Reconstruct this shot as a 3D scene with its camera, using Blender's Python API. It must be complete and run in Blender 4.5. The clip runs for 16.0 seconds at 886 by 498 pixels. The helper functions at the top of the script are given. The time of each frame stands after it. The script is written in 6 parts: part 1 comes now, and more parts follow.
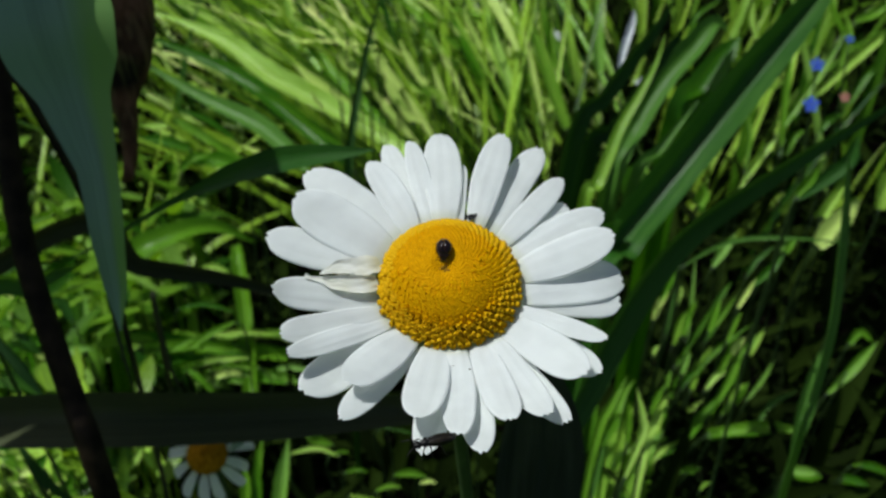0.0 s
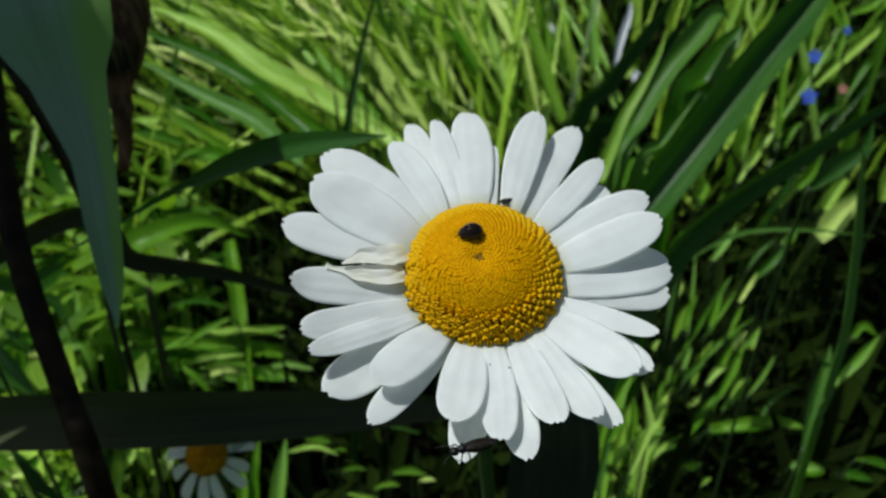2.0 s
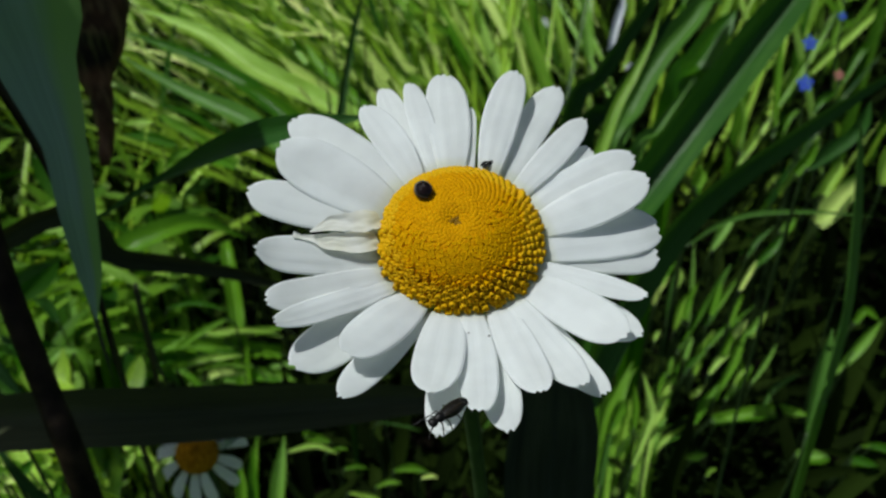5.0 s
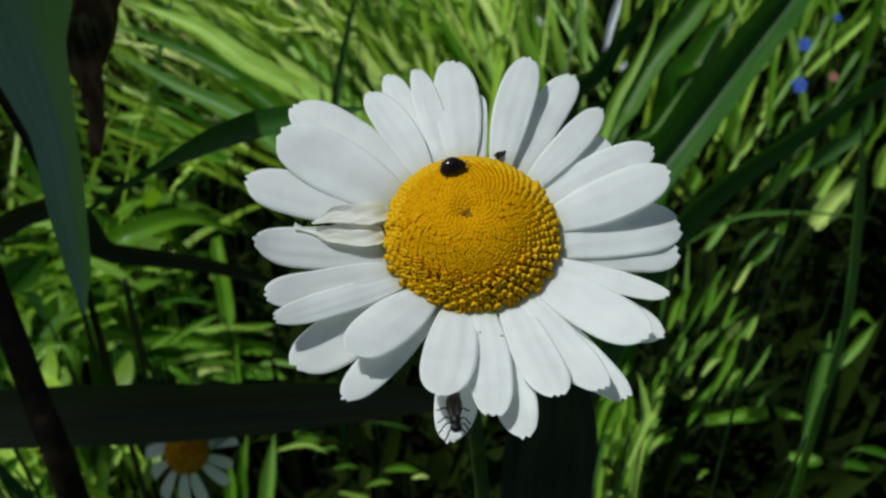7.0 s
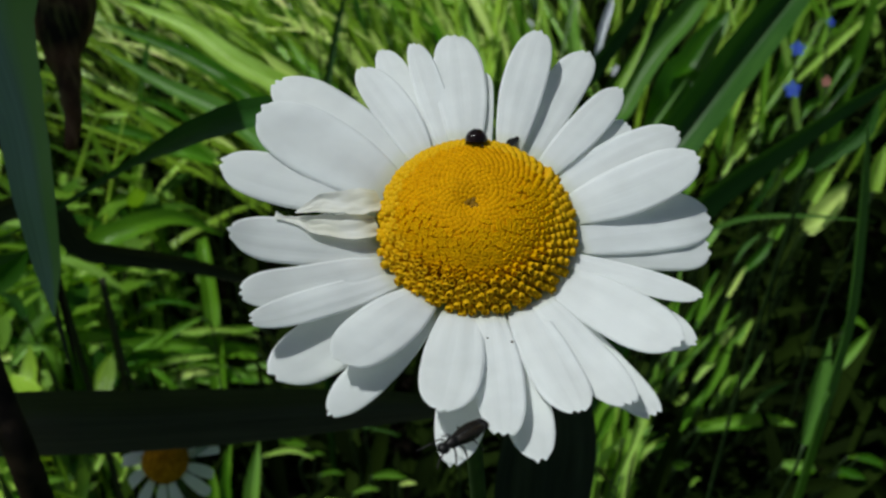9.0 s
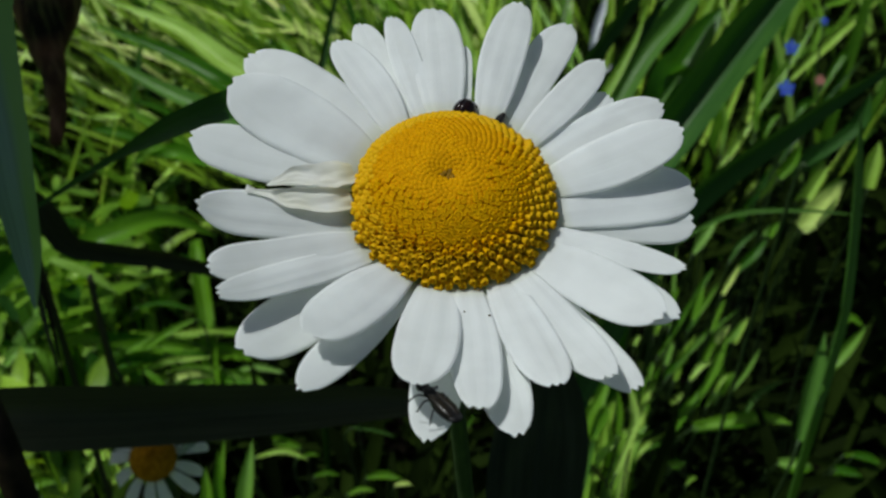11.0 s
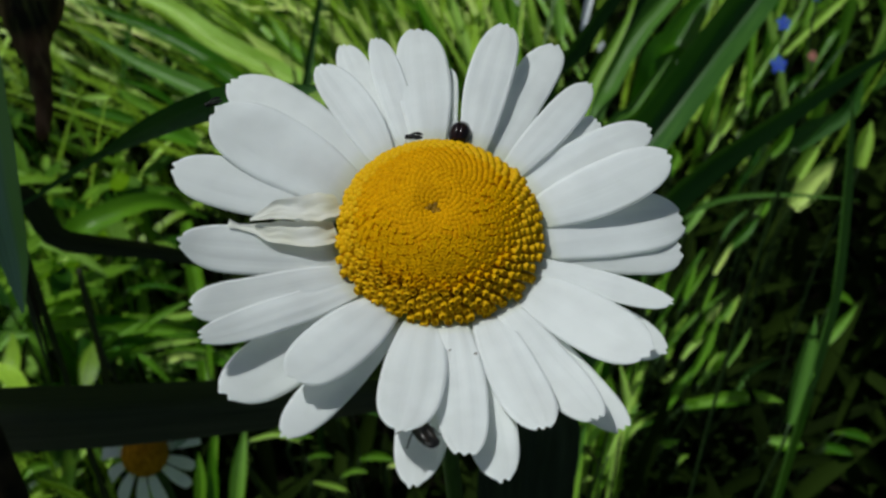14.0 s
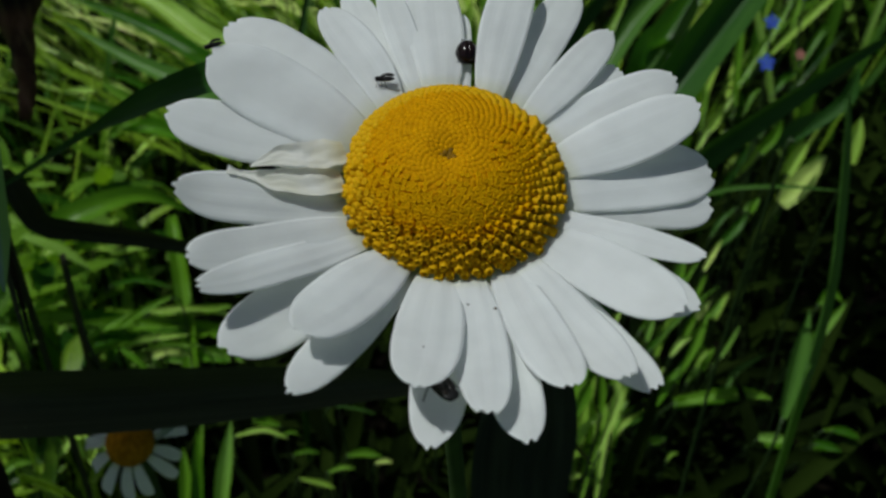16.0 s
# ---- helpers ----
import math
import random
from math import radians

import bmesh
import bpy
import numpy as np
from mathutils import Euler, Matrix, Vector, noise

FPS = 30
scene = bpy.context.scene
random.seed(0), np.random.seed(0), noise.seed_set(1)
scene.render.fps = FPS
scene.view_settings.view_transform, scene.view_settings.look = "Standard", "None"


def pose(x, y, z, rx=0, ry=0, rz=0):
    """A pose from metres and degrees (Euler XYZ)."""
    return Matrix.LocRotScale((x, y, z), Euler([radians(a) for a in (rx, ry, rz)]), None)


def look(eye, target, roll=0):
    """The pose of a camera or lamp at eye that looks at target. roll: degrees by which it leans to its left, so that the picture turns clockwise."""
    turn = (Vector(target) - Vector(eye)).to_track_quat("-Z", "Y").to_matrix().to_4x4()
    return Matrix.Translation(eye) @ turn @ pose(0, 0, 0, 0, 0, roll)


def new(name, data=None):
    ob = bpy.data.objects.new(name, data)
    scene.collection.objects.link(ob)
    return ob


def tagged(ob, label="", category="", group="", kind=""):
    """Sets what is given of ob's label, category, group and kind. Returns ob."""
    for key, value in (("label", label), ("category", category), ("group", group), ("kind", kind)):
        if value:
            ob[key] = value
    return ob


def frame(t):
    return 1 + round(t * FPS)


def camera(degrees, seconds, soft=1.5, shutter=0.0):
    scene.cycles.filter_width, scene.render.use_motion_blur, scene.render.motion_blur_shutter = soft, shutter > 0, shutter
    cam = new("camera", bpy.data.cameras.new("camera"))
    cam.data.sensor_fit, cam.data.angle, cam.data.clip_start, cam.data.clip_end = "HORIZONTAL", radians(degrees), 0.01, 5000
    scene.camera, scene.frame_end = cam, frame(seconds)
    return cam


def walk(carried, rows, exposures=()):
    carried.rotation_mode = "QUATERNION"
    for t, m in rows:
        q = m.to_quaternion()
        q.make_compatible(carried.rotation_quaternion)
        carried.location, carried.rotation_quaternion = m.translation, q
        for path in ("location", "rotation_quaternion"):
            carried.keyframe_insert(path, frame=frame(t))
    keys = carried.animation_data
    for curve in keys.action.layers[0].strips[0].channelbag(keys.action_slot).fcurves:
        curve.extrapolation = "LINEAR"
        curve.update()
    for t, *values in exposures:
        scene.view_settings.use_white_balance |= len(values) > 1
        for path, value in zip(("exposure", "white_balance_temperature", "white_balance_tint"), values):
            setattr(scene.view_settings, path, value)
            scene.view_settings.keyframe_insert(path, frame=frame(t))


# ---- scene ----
cam = camera(47.4, 16.0, soft=2.4)
cam.data.dof.use_dof = True
cam.data.dof.focus_distance = 0.116
cam.data.dof.aperture_fstop = 57.0
# seconds, eye (metres), turn (degrees)
PATH = [
    (0.0, 0.00000, 0.00000, 0.65000, 54.971, 0.045, 0.058),
    (0.5, -0.00267, 0.00233, 0.64795, 54.815, -0.080, -0.029),
    (1.0, -0.00495, 0.00512, 0.64339, 54.710, -0.318, -0.029),
    (1.5, -0.00688, 0.00768, 0.64490, 54.668, -0.047, -0.507),
    (2.0, -0.00565, 0.00987, 0.64167, 54.720, -0.044, -0.477),
    (2.5, -0.00362, 0.01149, 0.63962, 54.600, 0.506, -0.732),
    (3.0, -0.00453, 0.01225, 0.63757, 54.445, 0.676, -0.816),
    (3.5, -0.00155, 0.00942, 0.63799, 54.563, 1.107, -0.980),
    (4.0, -0.00137, 0.01005, 0.63637, 54.760, 1.355, -1.252),
    (6.5, -0.00465, 0.01804, 0.63125, 54.662, 0.469, -1.352),
    (7.0, -0.00471, 0.01884, 0.62920, 54.652, 0.332, -1.392),
    (7.5, -0.00394, 0.02166, 0.62560, 54.536, 0.194, -1.680),
    (8.0, -0.00587, 0.02540, 0.62353, 54.652, -0.306, -1.546),
    (10.5, -0.00569, 0.03121, 0.61618, 55.026, -0.289, -1.945),
    (11.0, -0.00379, 0.03056, 0.61587, 55.058, -0.223, -2.074),
    (11.5, -0.00342, 0.03432, 0.61771, 54.143, 0.173, -2.384),
    (12.0, -0.00142, 0.03145, 0.62058, 53.745, 0.556, -2.094),
    (12.5, -0.00236, 0.02743, 0.62285, 53.864, 0.467, -2.057),
    (13.0, -0.00071, 0.02681, 0.62159, 54.086, 0.149, -2.092),
    (13.5, -0.00122, 0.03014, 0.62101, 53.840, 0.119, -2.314),
    (14.0, -0.00291, 0.03482, 0.62016, 53.588, -0.173, -2.610),
    (14.5, -0.00364, 0.03819, 0.61724, 53.707, -0.381, -2.738),
    (15.0, -0.00417, 0.04120, 0.61322, 54.110, -0.436, -2.840),
    (15.5, -0.00554, 0.04303, 0.61368, 53.632, -0.867, -3.257),
    (16.0, -0.00557, 0.03786, 0.61212, 53.633, -0.878, -3.155),
]
EXPOSURE = [(0.0, -0.09), (2.0, -0.16), (3.5, -0.20), (7.0, -0.31), (8.0, -0.33), (11.0, -0.45), (12.0, -0.52), (12.5, -0.57), (13.0, -0.50), (13.5, -0.42), (14.0, -0.44), (15.0, -0.66), (16.0, -0.74)]
walk(cam, [(t, pose(x, y, z, rx, ry, rz)) for t, x, y, z, rx, ry, rz in PATH], EXPOSURE)

# ---- sky and sun ----
SUN = Vector((-0.43, 0.07, 0.90)).normalized()
world = bpy.data.worlds.new("sky")
scene.world = world
world.use_nodes = True
sky = world.node_tree.nodes.new("ShaderNodeTexSky")
sky.sky_type, sky.sun_disc = "NISHITA", False
sky.dust_density, sky.ozone_density = 2.0, 1.0
sky.sun_elevation = math.asin(SUN.z)
sky.sun_rotation = math.atan2(SUN.x, SUN.y)
back = world.node_tree.nodes["Background"]
back.inputs["Strength"].default_value = 0.064
world.node_tree.links.new(sky.outputs[0], back.inputs[0])
sun = new("sun", bpy.data.lights.new("sun", "SUN"))
sun.data.energy, sun.data.angle, sun.data.color = 3.9, radians(0.5), (0.95, 1.0, 0.975)
sun.matrix_world = look(SUN * 3, (0, 0, 0))
MM = 0.001


# ---- materials ----
def material(name):
    m = bpy.data.materials.new(name)
    m.use_nodes = True
    tree = m.node_tree
    tree.nodes.clear()
    return m, tree.nodes, tree.links


def add(nodes, kind, **values):
    n = nodes.new("ShaderNode" + kind)
    for key, value in values.items():
        n.inputs[key.replace("_", " ")].default_value = value
    return n


def ramp(nodes, *stops):
    n = nodes.new("ShaderNodeValToRGB")
    while len(n.color_ramp.elements) < len(stops):
        n.color_ramp.elements.new(0.5)
    for e, (at, colour) in zip(n.color_ramp.elements, stops):
        e.position, e.color = at, (*colour, 1)
    return n


def surface(nodes, links, colour, rough, through_light, bump=None, coat=0.0, through_tint=None):
    """Gloss and diffuse with some light that passes through, as in a leaf or petal."""
    out = nodes.new("ShaderNodeOutputMaterial")
    p = add(nodes, "BsdfPrincipled", Roughness=rough)
    p.inputs["Specular IOR Level"].default_value = coat
    links.new(colour, p.inputs["Base Color"])
    last = p
    if through_light:
        tr = nodes.new("ShaderNodeBsdfTranslucent")
        if through_tint:
            mix = nodes.new("ShaderNodeMixRGB")
            mix.blend_type = "MULTIPLY"
            mix.inputs[0].default_value = 1.0
            mix.inputs[2].default_value = (*through_tint, 1)
            links.new(colour, mix.inputs[1])
            links.new(mix.outputs[0], tr.inputs[0])
        else:
            links.new(colour, tr.inputs[0])
        last = nodes.new("ShaderNodeMixShader")
        last.inputs[0].default_value = through_light
        links.new(p.outputs[0], last.inputs[1])
        links.new(tr.outputs[0], last.inputs[2])
        if bump:
            links.new(bump, tr.inputs["Normal"])
    if bump:
        links.new(bump, p.inputs["Normal"])
    links.new(last.outputs[0], out.inputs[0])


def veined(nodes, links, across, along, detail=2.0):
    """Noise drawn out along the blade: UV x runs across it, y along it."""
    uv = nodes.new("ShaderNodeUVMap")
    mp = nodes.new("ShaderNodeMapping")
    mp.inputs["Scale"].default_value = (across, along, 1)
    links.new(uv.outputs[0], mp.inputs[0])
    n = add(nodes, "TexNoise", Scale=1.0, Detail=detail, Roughness=0.6)
    links.new(mp.outputs[0], n.inputs["Vector"])
    return n.outputs["Fac"]


def leaf_material(name, dark, light, rough=0.42, through_light=0.35, coat=0.5, island=False, relief=0.5):
    m, nodes, links = material(name)
    veins = veined(nodes, links, 11.0, 0.7, 4.0)
    where = nodes.new("ShaderNodeNewGeometry")
    patches = add(nodes, "TexNoise", Scale=22.0, Detail=3.0)
    links.new(where.outputs["Position"], patches.inputs["Vector"])
    which = where.outputs["Random Per Island"] if island else nodes.new("ShaderNodeObjectInfo").outputs["Random"]
    mix1 = nodes.new("ShaderNodeMath")
    mix1.operation = "MULTIPLY_ADD"
    mix1.inputs[1].default_value = 0.62
    links.new(veins, mix1.inputs[0])
    half = nodes.new("ShaderNodeMath")
    half.operation = "MULTIPLY"
    half.inputs[1].default_value = 0.55
    links.new(which, half.inputs[0])
    links.new(half.outputs[0], mix1.inputs[2])
    mix2 = nodes.new("ShaderNodeMath")
    mix2.operation = "MULTIPLY_ADD"
    mix2.inputs[1].default_value = 0.26
    links.new(patches.outputs["Fac"], mix2.inputs[0])
    links.new(mix1.outputs[0], mix2.inputs[2])
    # The top stop is a painted highlight, paler than the leaf itself.
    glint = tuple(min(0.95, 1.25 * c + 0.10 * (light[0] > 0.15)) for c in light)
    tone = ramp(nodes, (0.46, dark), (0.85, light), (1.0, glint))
    links.new(mix2.outputs[0], tone.inputs[0])
    bump = add(nodes, "Bump", Strength=relief, Distance=0.0006)
    links.new(veined(nodes, links, 40.0, 0.8), bump.inputs["Height"])
    surface(nodes, links, tone.outputs[0], rough, through_light, bump.outputs[0], coat, (1.0, 1.0, 0.35))
    return m


def lit_edge_leaf_material():
    """A bluish lily leaf, one half painted clear green for sun shining through it."""
    m = leaf_material("lily_leaf_with_lit_edge", (0.176, 0.282, 0.213), (0.1495, 0.243, 0.182), 0.4, 0.12, 0.3, relief=0.02)
    nodes, links = m.node_tree.nodes, m.node_tree.links
    shader = nodes["Principled BSDF"]
    bluish = shader.inputs["Base Color"].links[0].from_socket
    uv = nodes.new("ShaderNodeUVMap")
    sep = nodes.new("ShaderNodeSeparateXYZ")
    links.new(uv.outputs[0], sep.inputs[0])
    wander = nodes.new("ShaderNodeMath")
    wander.operation = "MULTIPLY_ADD"
    wander.inputs[1].default_value = 0.22
    links.new(veined(nodes, links, 6.0, 0.3), wander.inputs[0])
    across = nodes.new("ShaderNodeMath")
    across.operation = "SUBTRACT"
    across.inputs[0].default_value = 1.0
    links.new(sep.outputs["X"], across.inputs[1])
    links.new(across.outputs[0], wander.inputs[2])
    half = ramp(nodes, (0.66, (0, 0, 0)), (0.86, (1, 1, 1)))
    links.new(wander.outputs[0], half.inputs[0])
    mix = nodes.new("ShaderNodeMixRGB")
    mix.inputs[2].default_value = (0.17, 0.33, 0.09, 1)
    links.new(half.outputs[0], mix.inputs[0])
    links.new(bluish, mix.inputs[1])
    links.new(mix.outputs[0], shader.inputs["Base Color"])
    return m


LIT_EDGE = lit_edge_leaf_material()
NEAR = leaf_material("glaucous_leaf", (0.176, 0.282, 0.213), (0.1495, 0.243, 0.182), 0.4, 0.12, 0.3, relief=0.02)
# DEEP is strap leaf green darkened for the shade its blades stand in.
DEEP = leaf_material("shade_green_leaf", (0.010, 0.040, 0.008), (0.034, 0.105, 0.017), 0.5, 0.2, 0.15)
# DUSK and SHADE carry the shade on their leaves in their colour.
DUSK = leaf_material("shade_brown_leaf", (0.021, 0.027, 0.012), (0.062, 0.072, 0.036), 0.5, 0.08, 0.05)
SHADE = leaf_material("shade_black_leaf", (0.020, 0.028, 0.024), (0.060, 0.074, 0.062), 0.5, 0.05, 0.05, relief=0.9)
BROAD = leaf_material("strap_leaf", (0.022, 0.095, 0.009), (0.085, 0.215, 0.028), 0.4, 0.3, 0.3)
FRESH = leaf_material("fresh_leaf", (0.03864, 0.1656, 0.00368), (0.161, 0.3772, 0.0184), 0.32, 0.45, 0.3)
# Pale tones that put sunlight and its highlights on blades into the colour.
PALE = leaf_material("sunlit_tone_leaf", (0.085, 0.295, 0.007), (0.37, 0.61, 0.075), 0.3, 0.42, 0.33)
STRAW = leaf_material("sunlit_tone_grass", (0.17, 0.40, 0.018), (0.72, 0.88, 0.24), 0.30, 0.22, 0.35, True)
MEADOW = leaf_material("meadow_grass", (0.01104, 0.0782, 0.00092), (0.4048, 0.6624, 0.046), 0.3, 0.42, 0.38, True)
# Near black by colour, standing for the deep shade between the plants.
UNDER = leaf_material("shade_toned_undergrowth", (0.004, 0.008, 0.0012), (0.013, 0.025, 0.003), 0.7, 0.1, 0.02, True)
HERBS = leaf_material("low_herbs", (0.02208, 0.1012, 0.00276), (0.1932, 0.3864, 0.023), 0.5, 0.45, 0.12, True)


def petal_material(name, white, base, withered=False):
    m, nodes, links = material(name)
    uv = nodes.new("ShaderNodeUVMap")
    sep = nodes.new("ShaderNodeSeparateXYZ")
    links.new(uv.outputs[0], sep.inputs[0])
    tone = ramp(nodes, (0.03, base), (0.20, white), (1.0, white))
    links.new(sep.outputs["Y"], tone.inputs[0])
    stain = add(nodes, "TexNoise", Scale=260.0, Detail=4.0)
    where = nodes.new("ShaderNodeNewGeometry")
    links.new(where.outputs["Position"], stain.inputs["Vector"])
    spots = ramp(nodes, (0.25, (0.92, 0.91, 0.83) if withered else (0.93, 0.93, 0.93)), (0.6, (1, 1, 1)))
    links.new(stain.outputs["Fac"], spots.inputs[0])
    mix = nodes.new("ShaderNodeMixRGB")
    mix.blend_type = "MULTIPLY"
    mix.inputs[0].default_value = 1.0
    links.new(tone.outputs[0], mix.inputs[1])
    links.new(spots.outputs[0], mix.inputs[2])
    bump = add(nodes, "Bump", Strength=0.22, Distance=0.0002)
    links.new(veined(nodes, links, 8.0, 0.8, 3.0), bump.inputs["Height"])
    surface(nodes, links, mix.outputs[0], 0.55, 0.54, bump.outputs[0], 0.2)
    return m


PETAL = petal_material("white_petal", (0.93, 0.95, 0.945), (0.78, 0.80, 0.58))
WITHERED = petal_material("withered_petal", (0.96, 0.96, 0.92), (0.82, 0.80, 0.64), True)


def plain(name, dark, light, rough, coat=0.5, scale=900.0, bump_mm=0.0, metal=0.0, vary=0.0, glow_through=0.0, tip=None):
    """A grainy surface; vary: how far single pieces differ."""
    m, nodes, links = material(name)
    where = nodes.new("ShaderNodeNewGeometry")
    grain = add(nodes, "TexNoise", Scale=scale, Detail=4.0)
    links.new(where.outputs["Position"], grain.inputs["Vector"])
    fac = grain.outputs["Fac"]
    if vary:
        info = nodes.new("ShaderNodeObjectInfo")
        mad = nodes.new("ShaderNodeMath")
        mad.operation = "MULTIPLY_ADD"
        mad.inputs[1].default_value = vary
        links.new(info.outputs["Random"], mad.inputs[0])
        links.new(fac, mad.inputs[2])
        fac = mad.outputs[0]
    tone = ramp(nodes, (0.35, dark), (0.65 + vary, light))
    links.new(fac, tone.inputs[0])
    normal = None
    if bump_mm:
        bump = add(nodes, "Bump", Strength=0.6, Distance=bump_mm * MM)
        links.new(grain.outputs["Fac"], bump.inputs["Height"])
        normal = bump.outputs[0]
    colour = tone.outputs[0]
    if tip:
        place = nodes.new("ShaderNodeTexCoord")
        part_of = nodes.new("ShaderNodeSeparateXYZ")
        links.new(place.outputs["Generated"], part_of.inputs[0])
        towards = ramp(nodes, (0.55, (0, 0, 0)), (0.98, (1, 1, 1)))
        links.new(part_of.outputs["Z"], towards.inputs[0])
        blend = nodes.new("ShaderNodeMixRGB")
        blend.inputs[2].default_value = (*tip, 1)
        links.new(towards.outputs[0], blend.inputs[0])
        links.new(colour, blend.inputs[1])
        colour = blend.outputs[0]
    surface(nodes, links, colour, rough, glow_through, normal, coat)
    m.node_tree.nodes["Principled BSDF"].inputs["Metallic"].default_value = metal
    return m


RIM_FLORET = plain("rim_floret", (0.55, 0.280, 0.001), (0.72, 0.392, 0.001), 0.55, 0.06, 1500.0, vary=0.3, glow_through=0.2, tip=(0.75, 0.445, 0.006))
OPEN_FLORET = plain("open_floret", (0.68, 0.365, 0.0008), (0.90, 0.525, 0.001), 0.6, 0.03, 1500.0, vary=0.3, glow_through=0.36)
BUD_FLORET = plain("closed_floret", (0.60, 0.287, 0.0006), (0.80, 0.408, 0.0008), 0.6, 0.03, 1500.0, vary=0.2, glow_through=0.2)
BROWNISH_FLORET = plain("brownish_floret", (0.30, 0.13, 0.004), (0.48, 0.22, 0.008), 0.7, 0.03, 600.0)
YOUNG_FLORET = plain("young_floret", (0.10, 0.055, 0.003), (0.26, 0.13, 0.003), 0.6, 0.1, 1500.0)
BARK = plain("bark", (0.03, 0.022, 0.015), (0.12, 0.09, 0.06), 0.85, 0.1, 60.0, 2.0)
RECEPTACLE = plain("receptacle", (0.60, 0.30, 0.001), (0.72, 0.38, 0.002), 0.7, 0.1, 1500.0)
BRACT = plain("bract", (0.04, 0.09, 0.02), (0.08, 0.15, 0.04), 0.5, 0.4, 400.0)
STALK = plain("green_stalk", (0.018, 0.042, 0.010), (0.04, 0.08, 0.02), 0.5, 0.4, 200.0, 0.2)
DARK_STEM = plain("dark_stem", (0.005, 0.0035, 0.002), (0.024, 0.016, 0.009), 0.6, 0.10, 150.0, 0.3)
POD = plain("brown_pod", (0.010, 0.007, 0.004), (0.12, 0.055, 0.026), 0.6, 0.15, 70.0, 0.6, glow_through=0.2)


def streaked(m, low, high):
    """Dry lengthwise streaks of a second colour."""
    nodes, links = m.node_tree.nodes, m.node_tree.links
    shader = nodes["Principled BSDF"]
    first = shader.inputs["Base Color"].links[0].from_socket
    where = nodes.new("ShaderNodeNewGeometry")
    long = nodes.new("ShaderNodeVectorMath")
    long.operation = "MULTIPLY"
    long.inputs[1].default_value = (330.0, 330.0, 26.0)
    links.new(where.outputs["Position"], long.inputs[0])
    grain = add(nodes, "TexNoise", Scale=1.0, Detail=2.0)
    links.new(long.outputs[0], grain.inputs["Vector"])
    spread = ramp(nodes, (0.46, (0, 0, 0)), (0.66, (1, 1, 1)))
    links.new(grain.outputs["Fac"], spread.inputs[0])
    second = ramp(nodes, (0.3, low), (0.7, high))
    patches = add(nodes, "TexNoise", Scale=70.0, Detail=1.0)
    links.new(where.outputs["Position"], patches.inputs["Vector"])
    links.new(patches.outputs["Fac"], second.inputs[0])
    mix = nodes.new("ShaderNodeMixRGB")
    links.new(spread.outputs[0], mix.inputs[0])
    links.new(first, mix.inputs[1])
    links.new(second.outputs[0], mix.inputs[2])
    links.new(mix.outputs[0], shader.inputs["Base Color"])


streaked(POD, (0.10, 0.10, 0.03), (0.22, 0.10, 0.06))
BLACK_SHELL = plain("black_shell", (0.004, 0.002, 0.0015), (0.014, 0.005, 0.004), 0.2, 0.28, 2500.0)
BLACK_MATT = plain("black_cuticle", (0.003, 0.003, 0.003), (0.011, 0.010, 0.009), 0.45, 0.2, 2500.0)
BROWN_SHELL = plain("brown_wingcase", (0.004, 0.003, 0.002), (0.018, 0.014, 0.009), 0.3, 0.25, 1800.0)
WING = plain("smoky_wing", (0.006, 0.006, 0.006), (0.02, 0.02, 0.02), 0.45, 0.1, 1500.0)
BLUE = plain("blue_petal", (0.03, 0.07, 0.50), (0.08, 0.16, 0.75), 0.5, 0.3, 300.0)
PINK = plain("pink_petal", (0.45, 0.16, 0.12), (0.60, 0.28, 0.22), 0.5, 0.3, 300.0)
WHITE = plain("white_small_petal", (0.65, 0.68, 0.70), (0.82, 0.84, 0.86), 0.5, 0.3, 300.0)
# Much blacker than soil, so that open ground looks deeply shaded.
SOIL = plain("shade_toned_soil", (0.001, 0.001, 0.0006), (0.005, 0.004, 0.0025), 0.95, 0.02, 60.0, 6.0)


def lawn_round_bed(m):
    """Soil coloured for shade in the bed, short green turf beyond its edge."""
    nodes, links = m.node_tree.nodes, m.node_tree.links
    shader = nodes["Principled BSDF"]
    soil = shader.inputs["Base Color"].links[0].from_socket
    where = nodes.new("ShaderNodeNewGeometry")
    span = nodes.new("ShaderNodeVectorMath")
    span.operation = "DISTANCE"
    span.inputs[1].default_value = (0.0, 1.0, -0.2)
    links.new(where.outputs["Position"], span.inputs[0])
    edge = add(nodes, "MapRange", From_Min=1.75, From_Max=2.3)
    links.new(span.outputs["Value"], edge.inputs["Value"])
    tufts = add(nodes, "TexNoise", Scale=14.0, Detail=5.0)
    links.new(where.outputs["Position"], tufts.inputs["Vector"])
    turf = ramp(nodes, (0.35, (0.012, 0.035, 0.006)), (0.7, (0.06, 0.13, 0.02)))
    links.new(tufts.outputs["Fac"], turf.inputs[0])
    mix = nodes.new("ShaderNodeMixRGB")
    links.new(edge.outputs[0], mix.inputs[0])
    links.new(soil, mix.inputs[1])
    links.new(turf.outputs[0], mix.inputs[2])
    links.new(mix.outputs[0], shader.inputs["Base Color"])


lawn_round_bed(SOIL)


# ---- building helpers ----
ORIGIN = {}


def soil_height(x, y):
    """The bed slopes gently down, away from the daisy."""
    s = min(1.0, max(0.0, (y - 0.3) / 1.0))
    return -0.13 - 0.17 * s * s * (3 - 2 * s)


